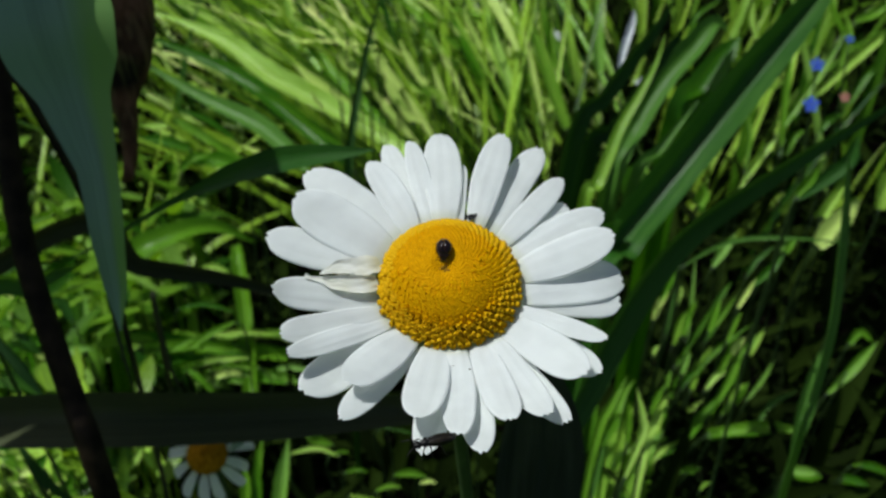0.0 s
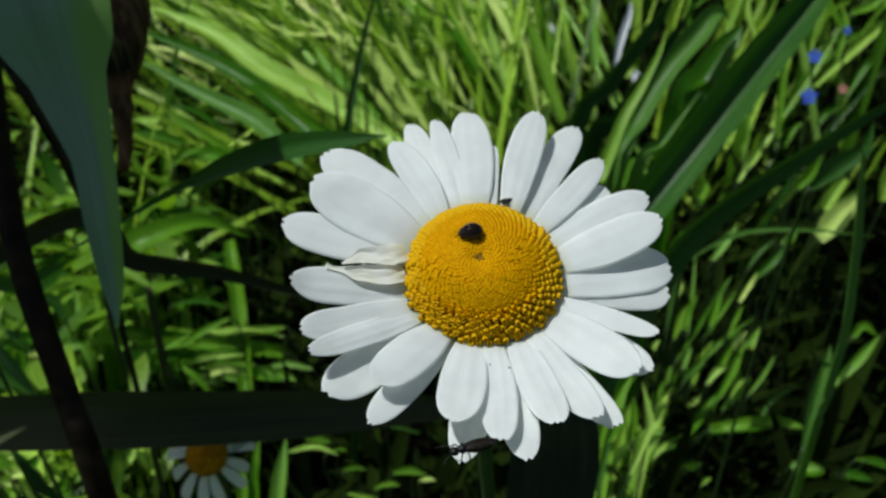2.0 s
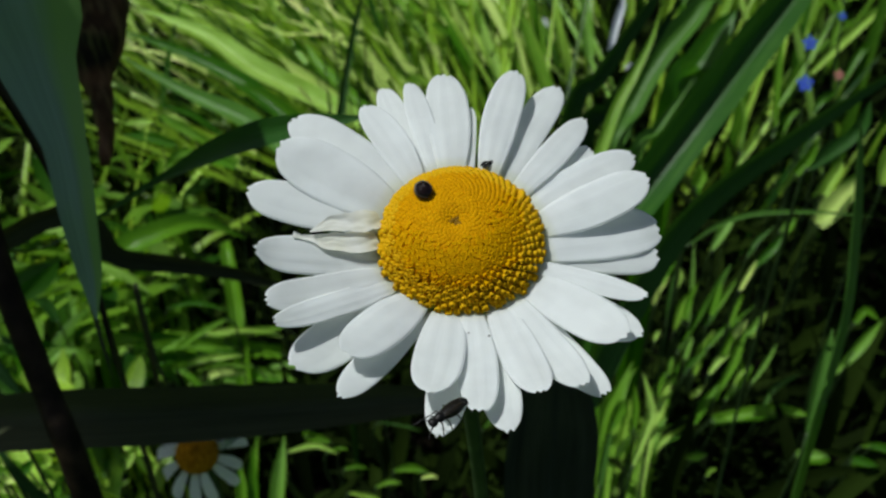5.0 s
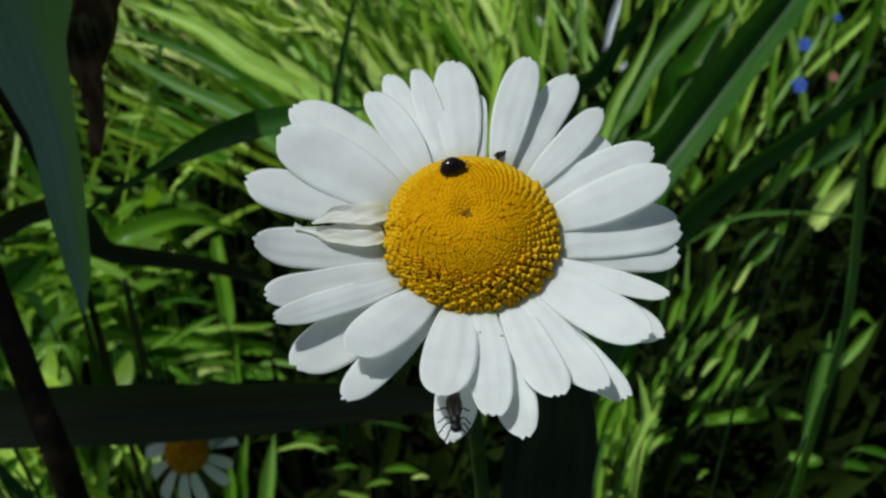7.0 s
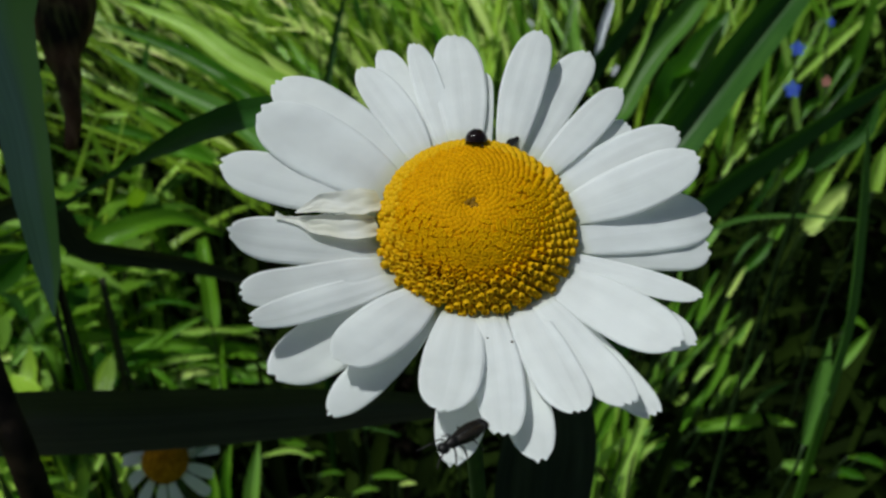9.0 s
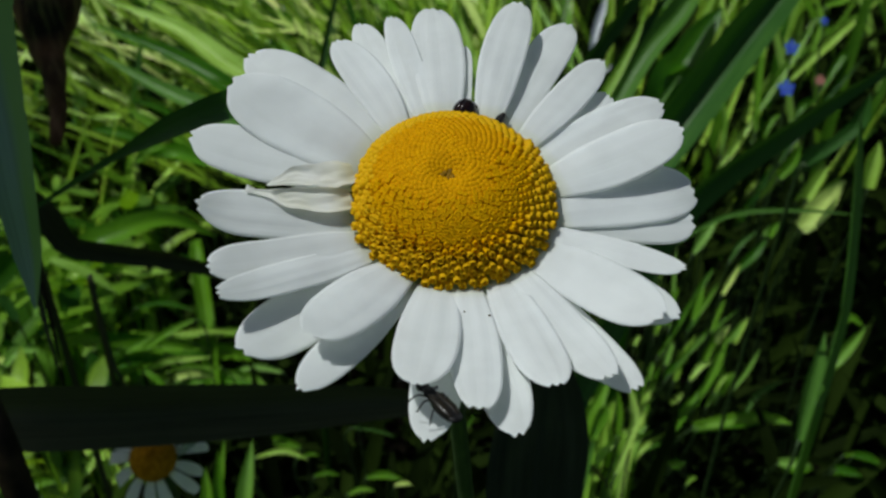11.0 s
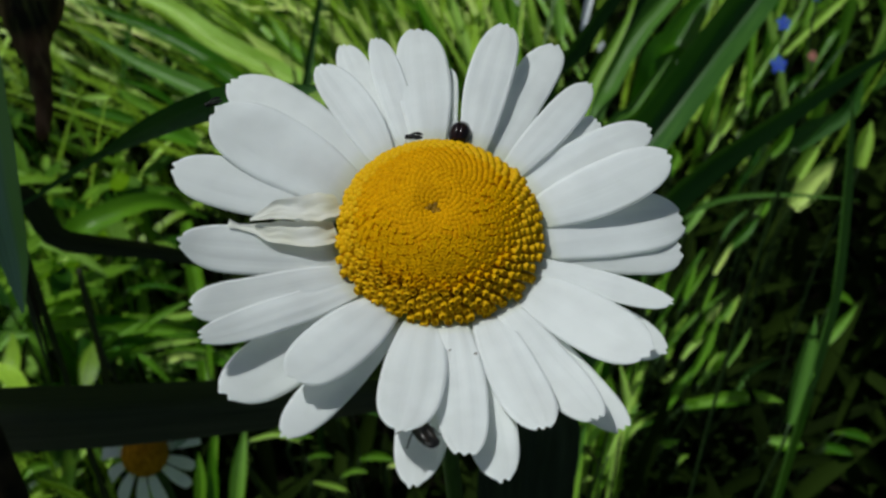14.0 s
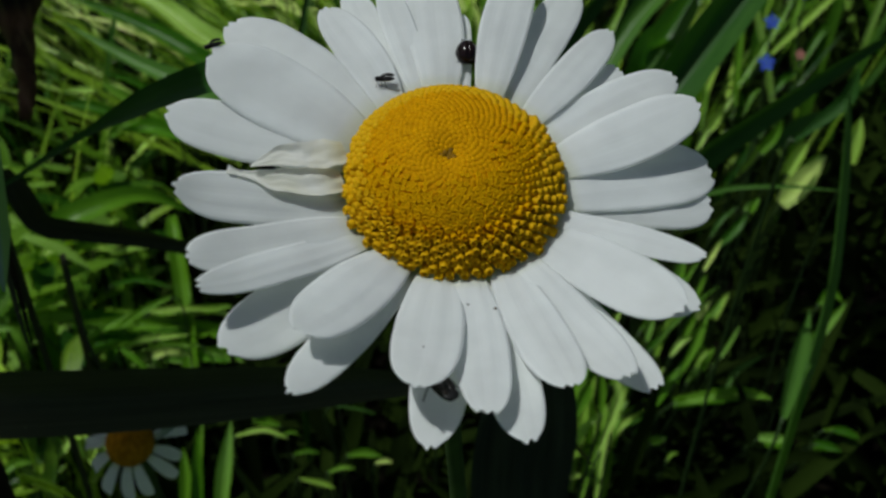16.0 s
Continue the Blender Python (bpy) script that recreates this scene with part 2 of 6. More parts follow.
def thing(name, base, label, category, group=""):
    """An Empty at the base of a thing whose parts are built in the world's space."""
    ob = new(name)
    ob.empty_display_size = 0.01
    ob.matrix_basis = Matrix.Translation(base)
    ORIGIN[ob] = Matrix.Translation(-Vector(base))
    return tagged(ob, label, category, group)


def mesh_of(name, verts, faces, mat, uvs=None, smooth=True):
    me = bpy.data.meshes.new(name)
    me.from_pydata([tuple(v) for v in verts], [], faces)
    me.materials.append(mat)
    if uvs is not None:
        layer = me.uv_layers.new(name="UVMap")
        index = np.empty(len(me.loops), dtype=np.int32)
        me.loops.foreach_get("vertex_index", index)
        layer.data.foreach_set("uv", np.asarray(uvs, dtype=np.float32)[index].ravel())
    me.polygons.foreach_set("use_smooth", [smooth] * len(me.polygons))
    me.update()
    return me


def part(name, me, parent, label=""):
    ob = new(name, me)
    ob.parent = parent
    if parent in ORIGIN:
        ob.matrix_parent_inverse = ORIGIN[parent]
    return tagged(ob, label)


def curve(points, steps):
    """A smooth line through the points."""
    p = [Vector(q) for q in points]
    p = [2 * p[0] - p[1]] + p + [2 * p[-1] - p[-2]]
    line = []
    for k in range(1, len(p) - 2):
        a, b, c, d = p[k - 1 : k + 3]
        for i in range(steps):
            t = i / steps
            line.append(0.5 * (2 * b + (c - a) * t + (2 * a - 5 * b + 4 * c - d) * t * t + (3 * b - a - 3 * c + d) * t**3))
    return line + [p[-2]]


def tube(points, radii, sides=10, steps=6, squash=1.0):
    """Verts and faces of a round stem along the points; radii are spread evenly over it."""
    line = curve(points, steps)
    verts, faces = [], []
    side = None
    for k, q in enumerate(line):
        way = (line[min(k + 1, len(line) - 1)] - line[max(k - 1, 0)]).normalized()
        side = way.orthogonal().normalized() if side is None else (side - way * side.dot(way)).normalized()
        up = way.cross(side)
        r = float(np.interp(k / (len(line) - 1), np.linspace(0, 1, len(radii)), radii))
        for j in range(sides):
            a = 2 * math.pi * j / sides
            verts.append(q + side * (r * math.cos(a)) + up * (r * squash * math.sin(a)))
    for k in range(len(line) - 1):
        for j in range(sides):
            a, b = k * sides + j, k * sides + (j + 1) % sides
            faces.append((a, b, b + sides, a + sides))
    faces.append(tuple(range(sides - 1, -1, -1)))
    faces.append(tuple(range(len(verts) - sides, len(verts))))
    return verts, faces


def ribbon(points, width, facing=(0.0, -0.55, 0.83), fold=0.22, steps=7, base=0.45, peak=0.45, twist=0.0, wave=0.0, taper=2.2, profile=None):
    """A folded strap leaf along the points: narrow at its foot, widest at peak, pointed at its end."""
    line = curve(points, steps)
    n = len(line) - 1
    verts, faces, uvs = [], [], []
    run = 0.0
    facing = Vector(facing).normalized()
    across = (-1.0, -0.72, -0.4, 0.0, 0.4, 0.72, 1.0)
    for k, q in enumerate(line):
        way = (line[min(k + 1, n)] - line[max(k - 1, 0)]).normalized()
        if k:
            run += (q - line[k - 1]).length
        side = way.cross(facing).normalized()
        if k and side.dot(last) < 0:
            side = -side
        last = side
        if twist:
            side = Matrix.Rotation(radians(twist) * (k / n - 0.5), 3, way) @ side
        up = side.cross(way)
        s = k / n
        if s < peak:
            w = base + (1 - base) * math.sin(0.5 * math.pi * s / peak)
        else:
            w = max(0.02, 1 - ((s - peak) / (1 - peak)) ** taper)
        if profile:
            w = float(np.interp(s, *profile))
        h = 0.5 * width * w
        ripple = wave * width * math.sin(run / width * 2.1)
        for u in across:
            verts.append(q + side * (u * h) + up * (abs(u) * h * 2 * fold - 0.12 * h * (1 - u * u) + ripple * u))
            uvs.append((0.5 + 0.5 * u, run / 0.05))
    m = len(across)
    for k in range(n):
        for j in range(m - 1):
            a = k * m + j
            faces.append((a, a + 1, a + 1 + m, a + m))
    return verts, faces, uvs


def leaf(points, width, mat, label="", spread=0.03, grounded=True, **shape):
    """A strap leaf that grows out of the ground and passes the points."""
    p = [Vector(q) for q in points]
    if grounded:
        way = (p[0] - p[1]).normalized()
        foot = Vector((p[0].x + way.x * spread, p[0].y + way.y * spread, 0.0))
        foot.z = soil_height(foot.x, foot.y)
        mid = Vector((0.6 * p[0].x + 0.4 * foot.x + way.x * spread * 0.6, 0.6 * p[0].y + 0.4 * foot.y + way.y * spread * 0.6, 0.55 * p[0].z + 0.45 * foot.z))
        p = [foot, mid] + p
    low = p[0].copy()
    if mat == BROAD:
        shape.setdefault("fold", 0.42)
    ob = thing("strap_leaf", low, label or LEAF_LABEL[mat], "leaf", "strap leaves")
    v, f, uv = ribbon(p, width, **shape)
    part("blade", mesh_of("blade", v, f, mat, uv), ob)
    if width > 0.003:
        middle = [Vector(q) for q in v[3::7]][::2]
        down = Vector(shape.get("facing", (0.0, -0.55, 0.83))).normalized() * (0.02 * width)
        v, f = tube([q - down for q in middle], [0.035 * width, 0.03 * width, 0.006 * width], 6, 2)
        part("midrib", mesh_of("midrib", v, f, mat), ob)
    return ob


LEAF_LABEL = {
    DEEP: "narrow arching strap leaf, dark green with the shade put in",
    BROAD: "broad mid-green strap leaf with a folded midrib",
    FRESH: "fresh light green grass leaf standing in sunlight",
    DUSK: "leaf lying across, its shade put in as dark brownish green",
    STRAW: "grass blade made pale straw-green for the sun on it",
    PALE: "pale yellowish green leaf curving at its tip, sunlight put into its colour",
    WHITE: "whitish dead leaf standing between the blades",
    NEAR: "smooth bluish green lily leaf hanging down",
}


def sprout(points, width, mat, base=0.4, peak=0.5, fold=0.34, taper=1.7, **shape):
    """A sunlit leaf held up on a thin stalk. Small pale ones stand for sun flecks."""
    p = [Vector(q) for q in points]
    foot = Vector((p[0].x, p[0].y + 0.03, soil_height(p[0].x, p[0].y + 0.03)))
    ob = thing("grass_leaf", foot, LEAF_LABEL[mat], "leaf", "grass leaves")
    v, f, uv = ribbon(p, width, fold=fold, base=base, peak=peak, taper=taper, steps=5, **shape)
    part("blade", mesh_of("blade", v, f, mat, uv), ob)
    low = p[0] + (p[0] - p[1]) * 0.3 + Vector((0, 0.004, -0.02))
    v, f = tube([foot, (foot.x, foot.y, 0.4 * foot.z + 0.6 * low.z), low, p[0]], [0.0012, 0.001, 0.0008], 5, 4)
    part("stalk", mesh_of("stalk", v, f, STALK), ob)
    return ob


# ---- ground ----
def ground():
    n, far = 90, 60.0
    xs = np.sinh(np.linspace(-5.5, 5.5, n)) / np.sinh(5.5) * far
    verts = [(x, y + 0.6, 0.02 * noise.noise((x * 6, y * 6, 0)) * math.exp(-abs(x) - abs(y)) + soil_height(x, y + 0.6) - 0.02) for y in xs for x in xs]
    faces = [(r * n + c, r * n + c + 1, r * n + n + c + 1, r * n + n + c) for r in range(n - 1) for c in range(n - 1)]
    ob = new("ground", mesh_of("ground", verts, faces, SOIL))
    tagged(ob, "crumbly garden soil, blackened for the shade under the plants", "ground", kind="structure")


ground()


# ---- the flower ----
FLOWER = Matrix(((0.99996, 0.00000, 0.00943, 0.00070), (0.00430, 0.89000, -0.45595, 0.11979), (-0.00839, 0.45597, 0.88996, 0.55985), (0, 0, 0, 1)))
DISC_R, DISC_H = 9.85, 5.25


def dome(r):
    """Height of the flower's disc, in mm, at r mm from its middle."""
    q = min(r / DISC_R, 1.0)
    return DISC_H * (1 - q**2.5) ** 0.74 - 0.6 * math.exp(-((r / 1.5) ** 2))


def drawn(x, y):
    """The disc's middle leans a little to one side."""
    k = max(0.0, 1 - (x * x + y * y) / DISC_R**2)
    return x - 0.7 * k, y


def spot(x, y):
    """Height and normal of the flower's face, in mm, for what walks on it."""
    def height(px, py):
        r = math.hypot(px, py)
        if r < 10.3:
            return dome(r) + 0.9 * min(1.0, 0.45 + r / 14)
        tip = 2.78 - 26 * (0.065 * px + 0.224 * py) / r
        return 0.8 + (tip - 0.3) * (r - 9.5) / 16.5
    e = 0.5
    z = height(x, y)
    nrm = Vector(((height(x - e, y) - height(x + e, y)) / (2 * e), (height(x, y - e) - height(x, y + e)) / (2 * e), 1.0)).normalized()
    return z, nrm


FLOWER_FOOT = (0.03, 0.13, -0.13)
daisy = thing("daisy", FLOWER_FOOT, "large white daisy with a domed golden disc on a green stem", "flower")


def petal_mesh(a0, a1, r, w, z0, rise, mat=PETAL, teeth=2, seed=0, cup=-0.035, tip_curl=0.0):
    rnd = random.Random(seed * 7 + 3)
    r0 = 8.8
    b = Vector((r0 * math.cos(radians(a0)), r0 * math.sin(radians(a0)), 0))
    t = Vector((r * math.cos(radians(a1)), r * math.sin(radians(a1)), 0))
    way = t - b
    length = way.length
    way.normalize()
    side = Vector((-way.y, way.x, 0))
    nu, nv = 24, 14
    skew = rnd.uniform(-0.03, 0.03)
    phase = rnd.uniform(0, 6)
    widest = rnd.uniform(0.54, 0.64)
    blunt = rnd.uniform(0.88, 0.94)
    bow = rnd.uniform(-0.025, 0.025)
    pleat = rnd.uniform(0.3, 0.75)
    tops, uvs = [], []
    for i in range(nu + 1):
        u = math.sin(0.5 * math.pi * i / nu) ** 1.15
        if u < widest:
            wide = 0.40 + 0.60 * math.sin(0.5 * math.pi * u / widest) ** 0.9
        else:
            wide = math.sqrt(max(0.0, 1 - blunt * ((u - widest) / (1 - widest)) ** 2.7))
        hw = 0.545 * w * wide
        end = max(0.0, (u - 0.8) / 0.2) ** 1.5
        for j in range(nv + 1):
            v = 2 * j / nv - 1
            notch = 0.010 * (math.cos(teeth * math.pi * v + phase * 0.5) - 0.5 * math.cos(2.5 * v + phase)) * end
            edge = 1 + 0.012 * noise.noise((u * 6 + phase, 3.0 * v, seed))
            s = u - 0.010 * v * v * end + notch + skew * v * u * (1 - end)
            p = b + way * (length * s) + side * (v * hw * edge + bow * length * math.sin(math.pi * min(1.0, u)))
            z = z0 + rise * s * (0.55 + 0.45 * s) + cup * w * v * v * (1 - 0.6 * u)
            z -= 0.012 * pleat * w * math.cos(3.0 * math.pi * v + 0.4 * phase) * (0.25 + 0.75 * math.sin(math.pi * min(1, max(0, s))))
            z += 0.22 * noise.noise((p.x * 0.22 + phase, p.y * 0.22, z0)) - 0.5 * (1 - s) ** 3 - 0.9 * (1 - s) ** 9 + tip_curl * max(0, s - 0.75) ** 2 * 16
            tops.append(Vector((p.x, p.y, z)))
            uvs.append((0.5 + 0.5 * v, s))
    m = nv + 1
    count = len(tops)
    thick = 0.11
    verts = tops + [q - Vector((0, 0, thick)) for q in tops]
    faces = []
    for i in range(nu):
        for j in range(nv):
            a = i * m + j
            faces.append((a, a + m, a + m + 1, a + 1))
            faces.append((count + a, count + a + 1, count + a + m + 1, count + a + m))
    rim = [j for j in range(m)] + [i * m + nv for i in range(1, nu + 1)] + [nu * m + j for j in range(nv - 1, -1, -1)] + [i * m for i in range(nu - 1, 0, -1)]
    for a, c in zip(rim, rim[1:] + rim[:1]):
        faces.append((a, c, c + count, a + count))
    verts = [FLOWER @ (q * MM) for q in verts]
    return mesh_of("petal", verts, faces, mat, uvs + uvs)


petal_count = [0]


def petal(a0, a1, r, w, z0, rise, label="", **more):
    petal_count[0] += 1
    return part("petal", petal_mesh(a0, a1, r, w, z0, rise, seed=petal_count[0], **more), daisy, label)


petal(64.8, 71.8, 28.1, 4.7, 1.1, -1.3)
petal(52.7, 60.4, 30.4, 4.6, 0.3, -3.9)
petal(39.6, 47.3, 26.7, 3.8, 0.7, -2.6)
petal(32.2, 39.3, 23.9, 3.9, -0.1, -2.6)
petal(24.9, 28.8, 27.5, 4.7, 0.3, -2.0)
petal(7.2, 17.0, 25.9, 5.6, 0.7, 0.9)
petal(-11.8, 4.2, 26.3, 7.0, 0.7, -2.7)
petal(-15.0, -4.5, 25.7, 5.7, -0.1, -1.8)
petal(-23.7, -24.3, 24.4, 2.7, 0.7, 2.5)
petal(-36.6, -41.0, 24.7, 5.8, 0.6, 5.0)
petal(-36.7, -34.2, 25.8, 4.6, -0.1, 1.8)
petal(-54.2, -60.2, 26.0, 4.4, 0.7, 6.3)
petal(-50.1, -55.3, 27.7, 4.2, -0.0, 4.3)
petal(-64.0, -71.3, 24.9, 4.7, 0.6, 7.4)
petal(-71.7, -81.5, 28.4, 4.4, 0.0, 8.2)
petal(-84.3, -87.8, 26.0, 4.5, 0.7, 8.5)
petal(-101.0, -100.4, 24.4, 5.5, 0.7, 9.3)
petal(-95.4, -97.1, 28.2, 4.6, 0.1, 6.7)
petal(-114.8, -120.8, 27.8, 3.9, 0.2, 8.8)
petal(-122.0, -125.8, 23.3, 5.5, 1.0, 8.3)
petal(-136.6, -135.2, 27.8, 6.1, -0.2, 7.4)
petal(-142.3, -145.1, 26.4, 3.3, 0.2, 9.3)
petal(-150.3, -153.5, 25.8, 4.5, 0.5, 7.1)
petal(-164.0, -171.5, 25.3, 5.0, 0.6, 4.6, tip_curl=0.9)
petal(163.1, 166.1, 28.1, 5.6, 0.5, 1.7)
petal(152.5, 150.3, 26.9, 7.5, 0.7, 2.0)
petal(134.5, 138.0, 30.3, 6.3, 0.3, -1.8)
petal(123.8, 119.7, 25.4, 4.4, 0.5, -1.7)
petal(112.0, 110.0, 30.0, 3.8, 0.2, -5.7)
petal(104.4, 103.0, 28.2, 3.3, 0.1, -3.5)
petal(94.1, 92.5, 29.7, 5.6, 0.7, -5.2)
petal(79.4, 84.3, 23.1, 2.0, -0.0, -3.4)


def withered_petal(points, widths, seed):
    """A shrivelled petal along a line in the flower's space, in mm: crumpled, its edges rolled up, drawn to a narrow tip."""
    nv = 14
    line = curve([Vector(q) for q in points], 8)
    tops, uvs = [], []
    for i, mid in enumerate(line):
        u = i / (len(line) - 1)
        way = (line[min(i + 1, len(line) - 1)] - line[max(i - 1, 0)]).normalized()
        side = Vector((0, 0, 1)).cross(way).normalized()
        up = way.cross(side)
        hw = 0.5 * float(np.interp(u * (len(widths) - 1), range(len(widths)), widths))
        for j in range(nv + 1):
            v = 2 * j / nv - 1
            roll = (0.3 + 0.4 * u) * v
            p = mid + side * (hw * math.sin(roll) / math.sin(0.3 + 0.4 * u)) + up * (hw * (1 - math.cos(roll)) * 1.2)
            fold = 0.09 * math.sin(4.0 * v + 5.0 * u + seed) + 0.22 * noise.noise((u * 5 + seed, v * 2.5, seed))
            p += up * (fold * min(1.0, hw)) + side * (0.25 * hw * noise.noise((u * 9, seed, 0.4 * v)))
            tops.append(p)
            uvs.append((0.5 + 0.5 * v, u))
    m, count = nv + 1, len(tops)
    verts = tops + [q - Vector((0, 0, 0.07)) for q in tops]
    faces = []
    for i in range(len(line) - 1):
        for j in range(nv):
            k = i * m + j
            faces.append((k, k + m, k + m + 1, k + 1))
            faces.append((count + k, count + k + 1, count + k + m + 1, count + k + m))
    return part("petal", mesh_of("petal", [FLOWER @ (q * MM) for q in verts], faces, WITHERED, uvs + uvs), daisy, "shrivelled cream petal")


withered_petal([(-10.3, 2.7, 1.2), (-12.6, 1.7, 2.2), (-14.9, 1.2, 2.9), (-17.1, 0.4, 3.5), (-18.8, -0.5, 3.9)], (2.6, 3.1, 2.7, 1.5, 0.2), 3)
withered_petal([(-10.5, -0.5, 1.1), (-12.9, -1.1, 2.0), (-16.1, -1.4, 2.7), (-18.3, -1.1, 3.1), (-19.9, -1.0, 3.5), (-20.9, -0.8, 3.9)], (2.6, 3.0, 2.6, 1.1, 0.5, 0.8), 8)


def disc():
    n, turns = 28, 48
    verts, faces = [], []
    for i in range(n + 1):
        r = DISC_R * 0.985 * math.sin(0.5 * math.pi * i / n)
        for j in range(turns):
            a = 2 * math.pi * j / turns
            verts.append(FLOWER @ (Vector((*drawn(r * math.cos(a), r * math.sin(a)), dome(r))) * MM))
    for i in range(n):
        for j in range(turns):
            a, b = i * turns + j, i * turns + (j + 1) % turns
            faces.append((a, a + turns, b + turns, b))
    me = mesh_of("disc", verts, faces, RECEPTACLE)
    return part("disc", me, daisy, "golden domed disc of packed florets")


def floret_shapes():
    """An open floret with a notched mouth, and a closed one; 1 mm across, standing on z."""
    sides = 10
    def lathe(rings, lobes=0.0):
        verts, faces = [], []
        for r, z, wob in rings:
            for j in range(sides):
                a = 2 * math.pi * j / sides
                k = 1 + wob * (1 if j % 2 else -1)
                verts.append((r * k * math.cos(a), r * k * math.sin(a), z + wob * (0.3 if j % 2 == 0 else -0.3)))
        for i in range(len(rings) - 1):
            for j in range(sides):
                a, b = i * sides + j, i * sides + (j + 1) % sides
                faces.append((a, b, b + sides, a + sides))
        faces.append(tuple(range((len(rings) - 1) * sides, len(rings) * sides)))
        return verts, faces
    opened = lathe([(0.36, -0.7, 0), (0.48, 0.1, 0), (0.50, 0.45, 0), (0.46, 0.66, 0.03), (0.42, 0.80, 0.12), (0.32, 0.86, 0.22), (0.17, 0.74, 0.1), (0.05, 0.66, 0)])
    tubular = lathe([(0.28, -0.6, 0), (0.38, 0.0, 0), (0.44, 0.45, 0), (0.49, 0.80, 0), (0.46, 1.02, 0.04), (0.41, 1.12, 0.13), (0.33, 1.08, 0.15), (0.20, 0.80, 0.06), (0.05, 0.55, 0)])
    closed = lathe([(0.46, -0.5, 0), (0.55, 0.05, 0), (0.50, 0.30, 0.01), (0.33, 0.48, 0.03), (0.07, 0.55, 0)])
    return opened, tubular, closed


def opened_from(a):
    """How far from the middle, in mm, the large open florets begin: they stand on the front alone."""
    f = min(1.0, max(0.0, (-math.sin(a) - 0.12 + 0.1 * math.cos(a)) / 0.75))
    return 7.1 + 3.2 * (1 - f) ** 1.6


def spiral(sizes):
    """Places of florets packed in a spiral: radius, angle and size of each, in mm."""
    radii = np.linspace(0, DISC_R * 0.985, 800)
    size = np.array([sizes(r) for r in radii])
    slope = np.gradient([dome(r) for r in radii], radii)
    rate = 2 * np.pi * radii * np.sqrt(1 + np.minimum(slope, 3.0) ** 2) / (0.77 * size**2)
    count = np.concatenate([[0], np.cumsum((rate[1:] + rate[:-1]) / 2 * np.diff(radii))])
    for k in range(int(count[-1])):
        r = float(np.interp(k + 0.5, count, radii))
        yield r, k * 2.39996, float(np.interp(r, radii, size))


def florets(parent):
    opened, tubular, closed = floret_shapes()
    tube_me = mesh_of("floret", [Vector(v) * MM for v in tubular[0]], tubular[1], RIM_FLORET)
    open_me = mesh_of("floret", [Vector(v) * MM for v in opened[0]], opened[1], RIM_FLORET)
    bud_me = mesh_of("floret", [Vector(v) * MM for v in closed[0]], closed[1], RIM_FLORET)
    rnd = random.Random(11)
    joined = {"open": ([], []), "closed": ([], []), "young": ([], [])}
    packed = list(spiral(lambda r: 0.53 + 0.008 * r + 0.38 * (max(0.0, r - 6.2) / 3.5) ** 1.4))
    for k, (r, a, s) in enumerate(packed):
        loose = min(1.0, r / 4.0) * s
        r = min(r + 0.10 * loose * rnd.uniform(-1, 1), DISC_R * 0.98)
        a += 0.13 * loose * rnd.uniform(-1, 1) / max(r, 1.0)
        big = r > opened_from(a) + rnd.uniform(-0.5, 0.5)
        e = 0.05
        lean = math.atan2(dome(max(0, r - e)) - dome(min(DISC_R, r + e)), 2 * e) * 0.9 + 0.36 * max(0.0, (r - 5) / 4.3)
        lean = min(lean, 1.52)
        radial = Vector((math.cos(a), math.sin(a), 0))
        up = (radial * math.sin(lean) + Vector((0, 0, math.cos(lean)))).normalized()
        up = (up + Vector((rnd.uniform(-1, 1), rnd.uniform(-1, 1), 0)) * float(np.interp(r, (3.0, 5.0, 7.5, 9.0), (0.03, 0.16, 0.12, 0.07)))).normalized()
        turn = up.to_track_quat("Z", "Y").to_matrix().to_4x4() @ Matrix.Rotation(rnd.uniform(0, 6), 4, "Z")
        front = 0.5 - 0.5 * math.sin(a - 0.3)
        barrel = big or (r > 3.6 + 3.4 * (1 - front) + rnd.uniform(-1.1, 0.9) and front > 0.40 + rnd.uniform(-0.1, 0.1))
        tall = s * (1.42 if big else float(np.interp(r, (3.0, 6.0, 9.0), (0.75, 1.1, 1.5)))) * rnd.uniform(0.88, 1.12)
        if not barrel:
            tall = s * float(np.interp(r, (3.0, 7.0, 9.0), (0.8, 1.2, 1.85)))
        at = Vector((*drawn(r * math.cos(a), r * math.sin(a)), dome(r)))
        wide = (1.0 if big else 1.14 if barrel else 1.22) * s
        m = Matrix.Translation(at) @ turn @ Matrix.Diagonal((wide, wide, tall, 1))
        if len(packed) - k <= 300:
            ob = new("floret", tube_me if big else open_me if barrel else bud_me)
            ob.parent = parent
            ob.matrix_basis = FLOWER @ Matrix.Translation(at * MM) @ turn @ Matrix.Diagonal((wide, wide, tall, 1))
        else:
            kind = "open" if barrel else "young" if r < 0.62 else "closed"
            shape = tubular if big else opened if barrel else closed
            v, f = joined[kind]
            first = len(v)
            v += [FLOWER @ ((m @ Vector(q)) * MM) for q in shape[0]]
            f += [tuple(i + first for i in face) for face in shape[1]]
    for kind, mat, label in (("open", OPEN_FLORET, "small open yellow florets"), ("closed", BUD_FLORET, "closed orange florets of the middle"), ("young", YOUNG_FLORET, "dark young florets of the dimple")):
        ob = part("floret_bed", mesh_of("floret_bed", *joined[kind], mat), parent, label)
        tagged(ob, kind="stuff")


florets(disc())


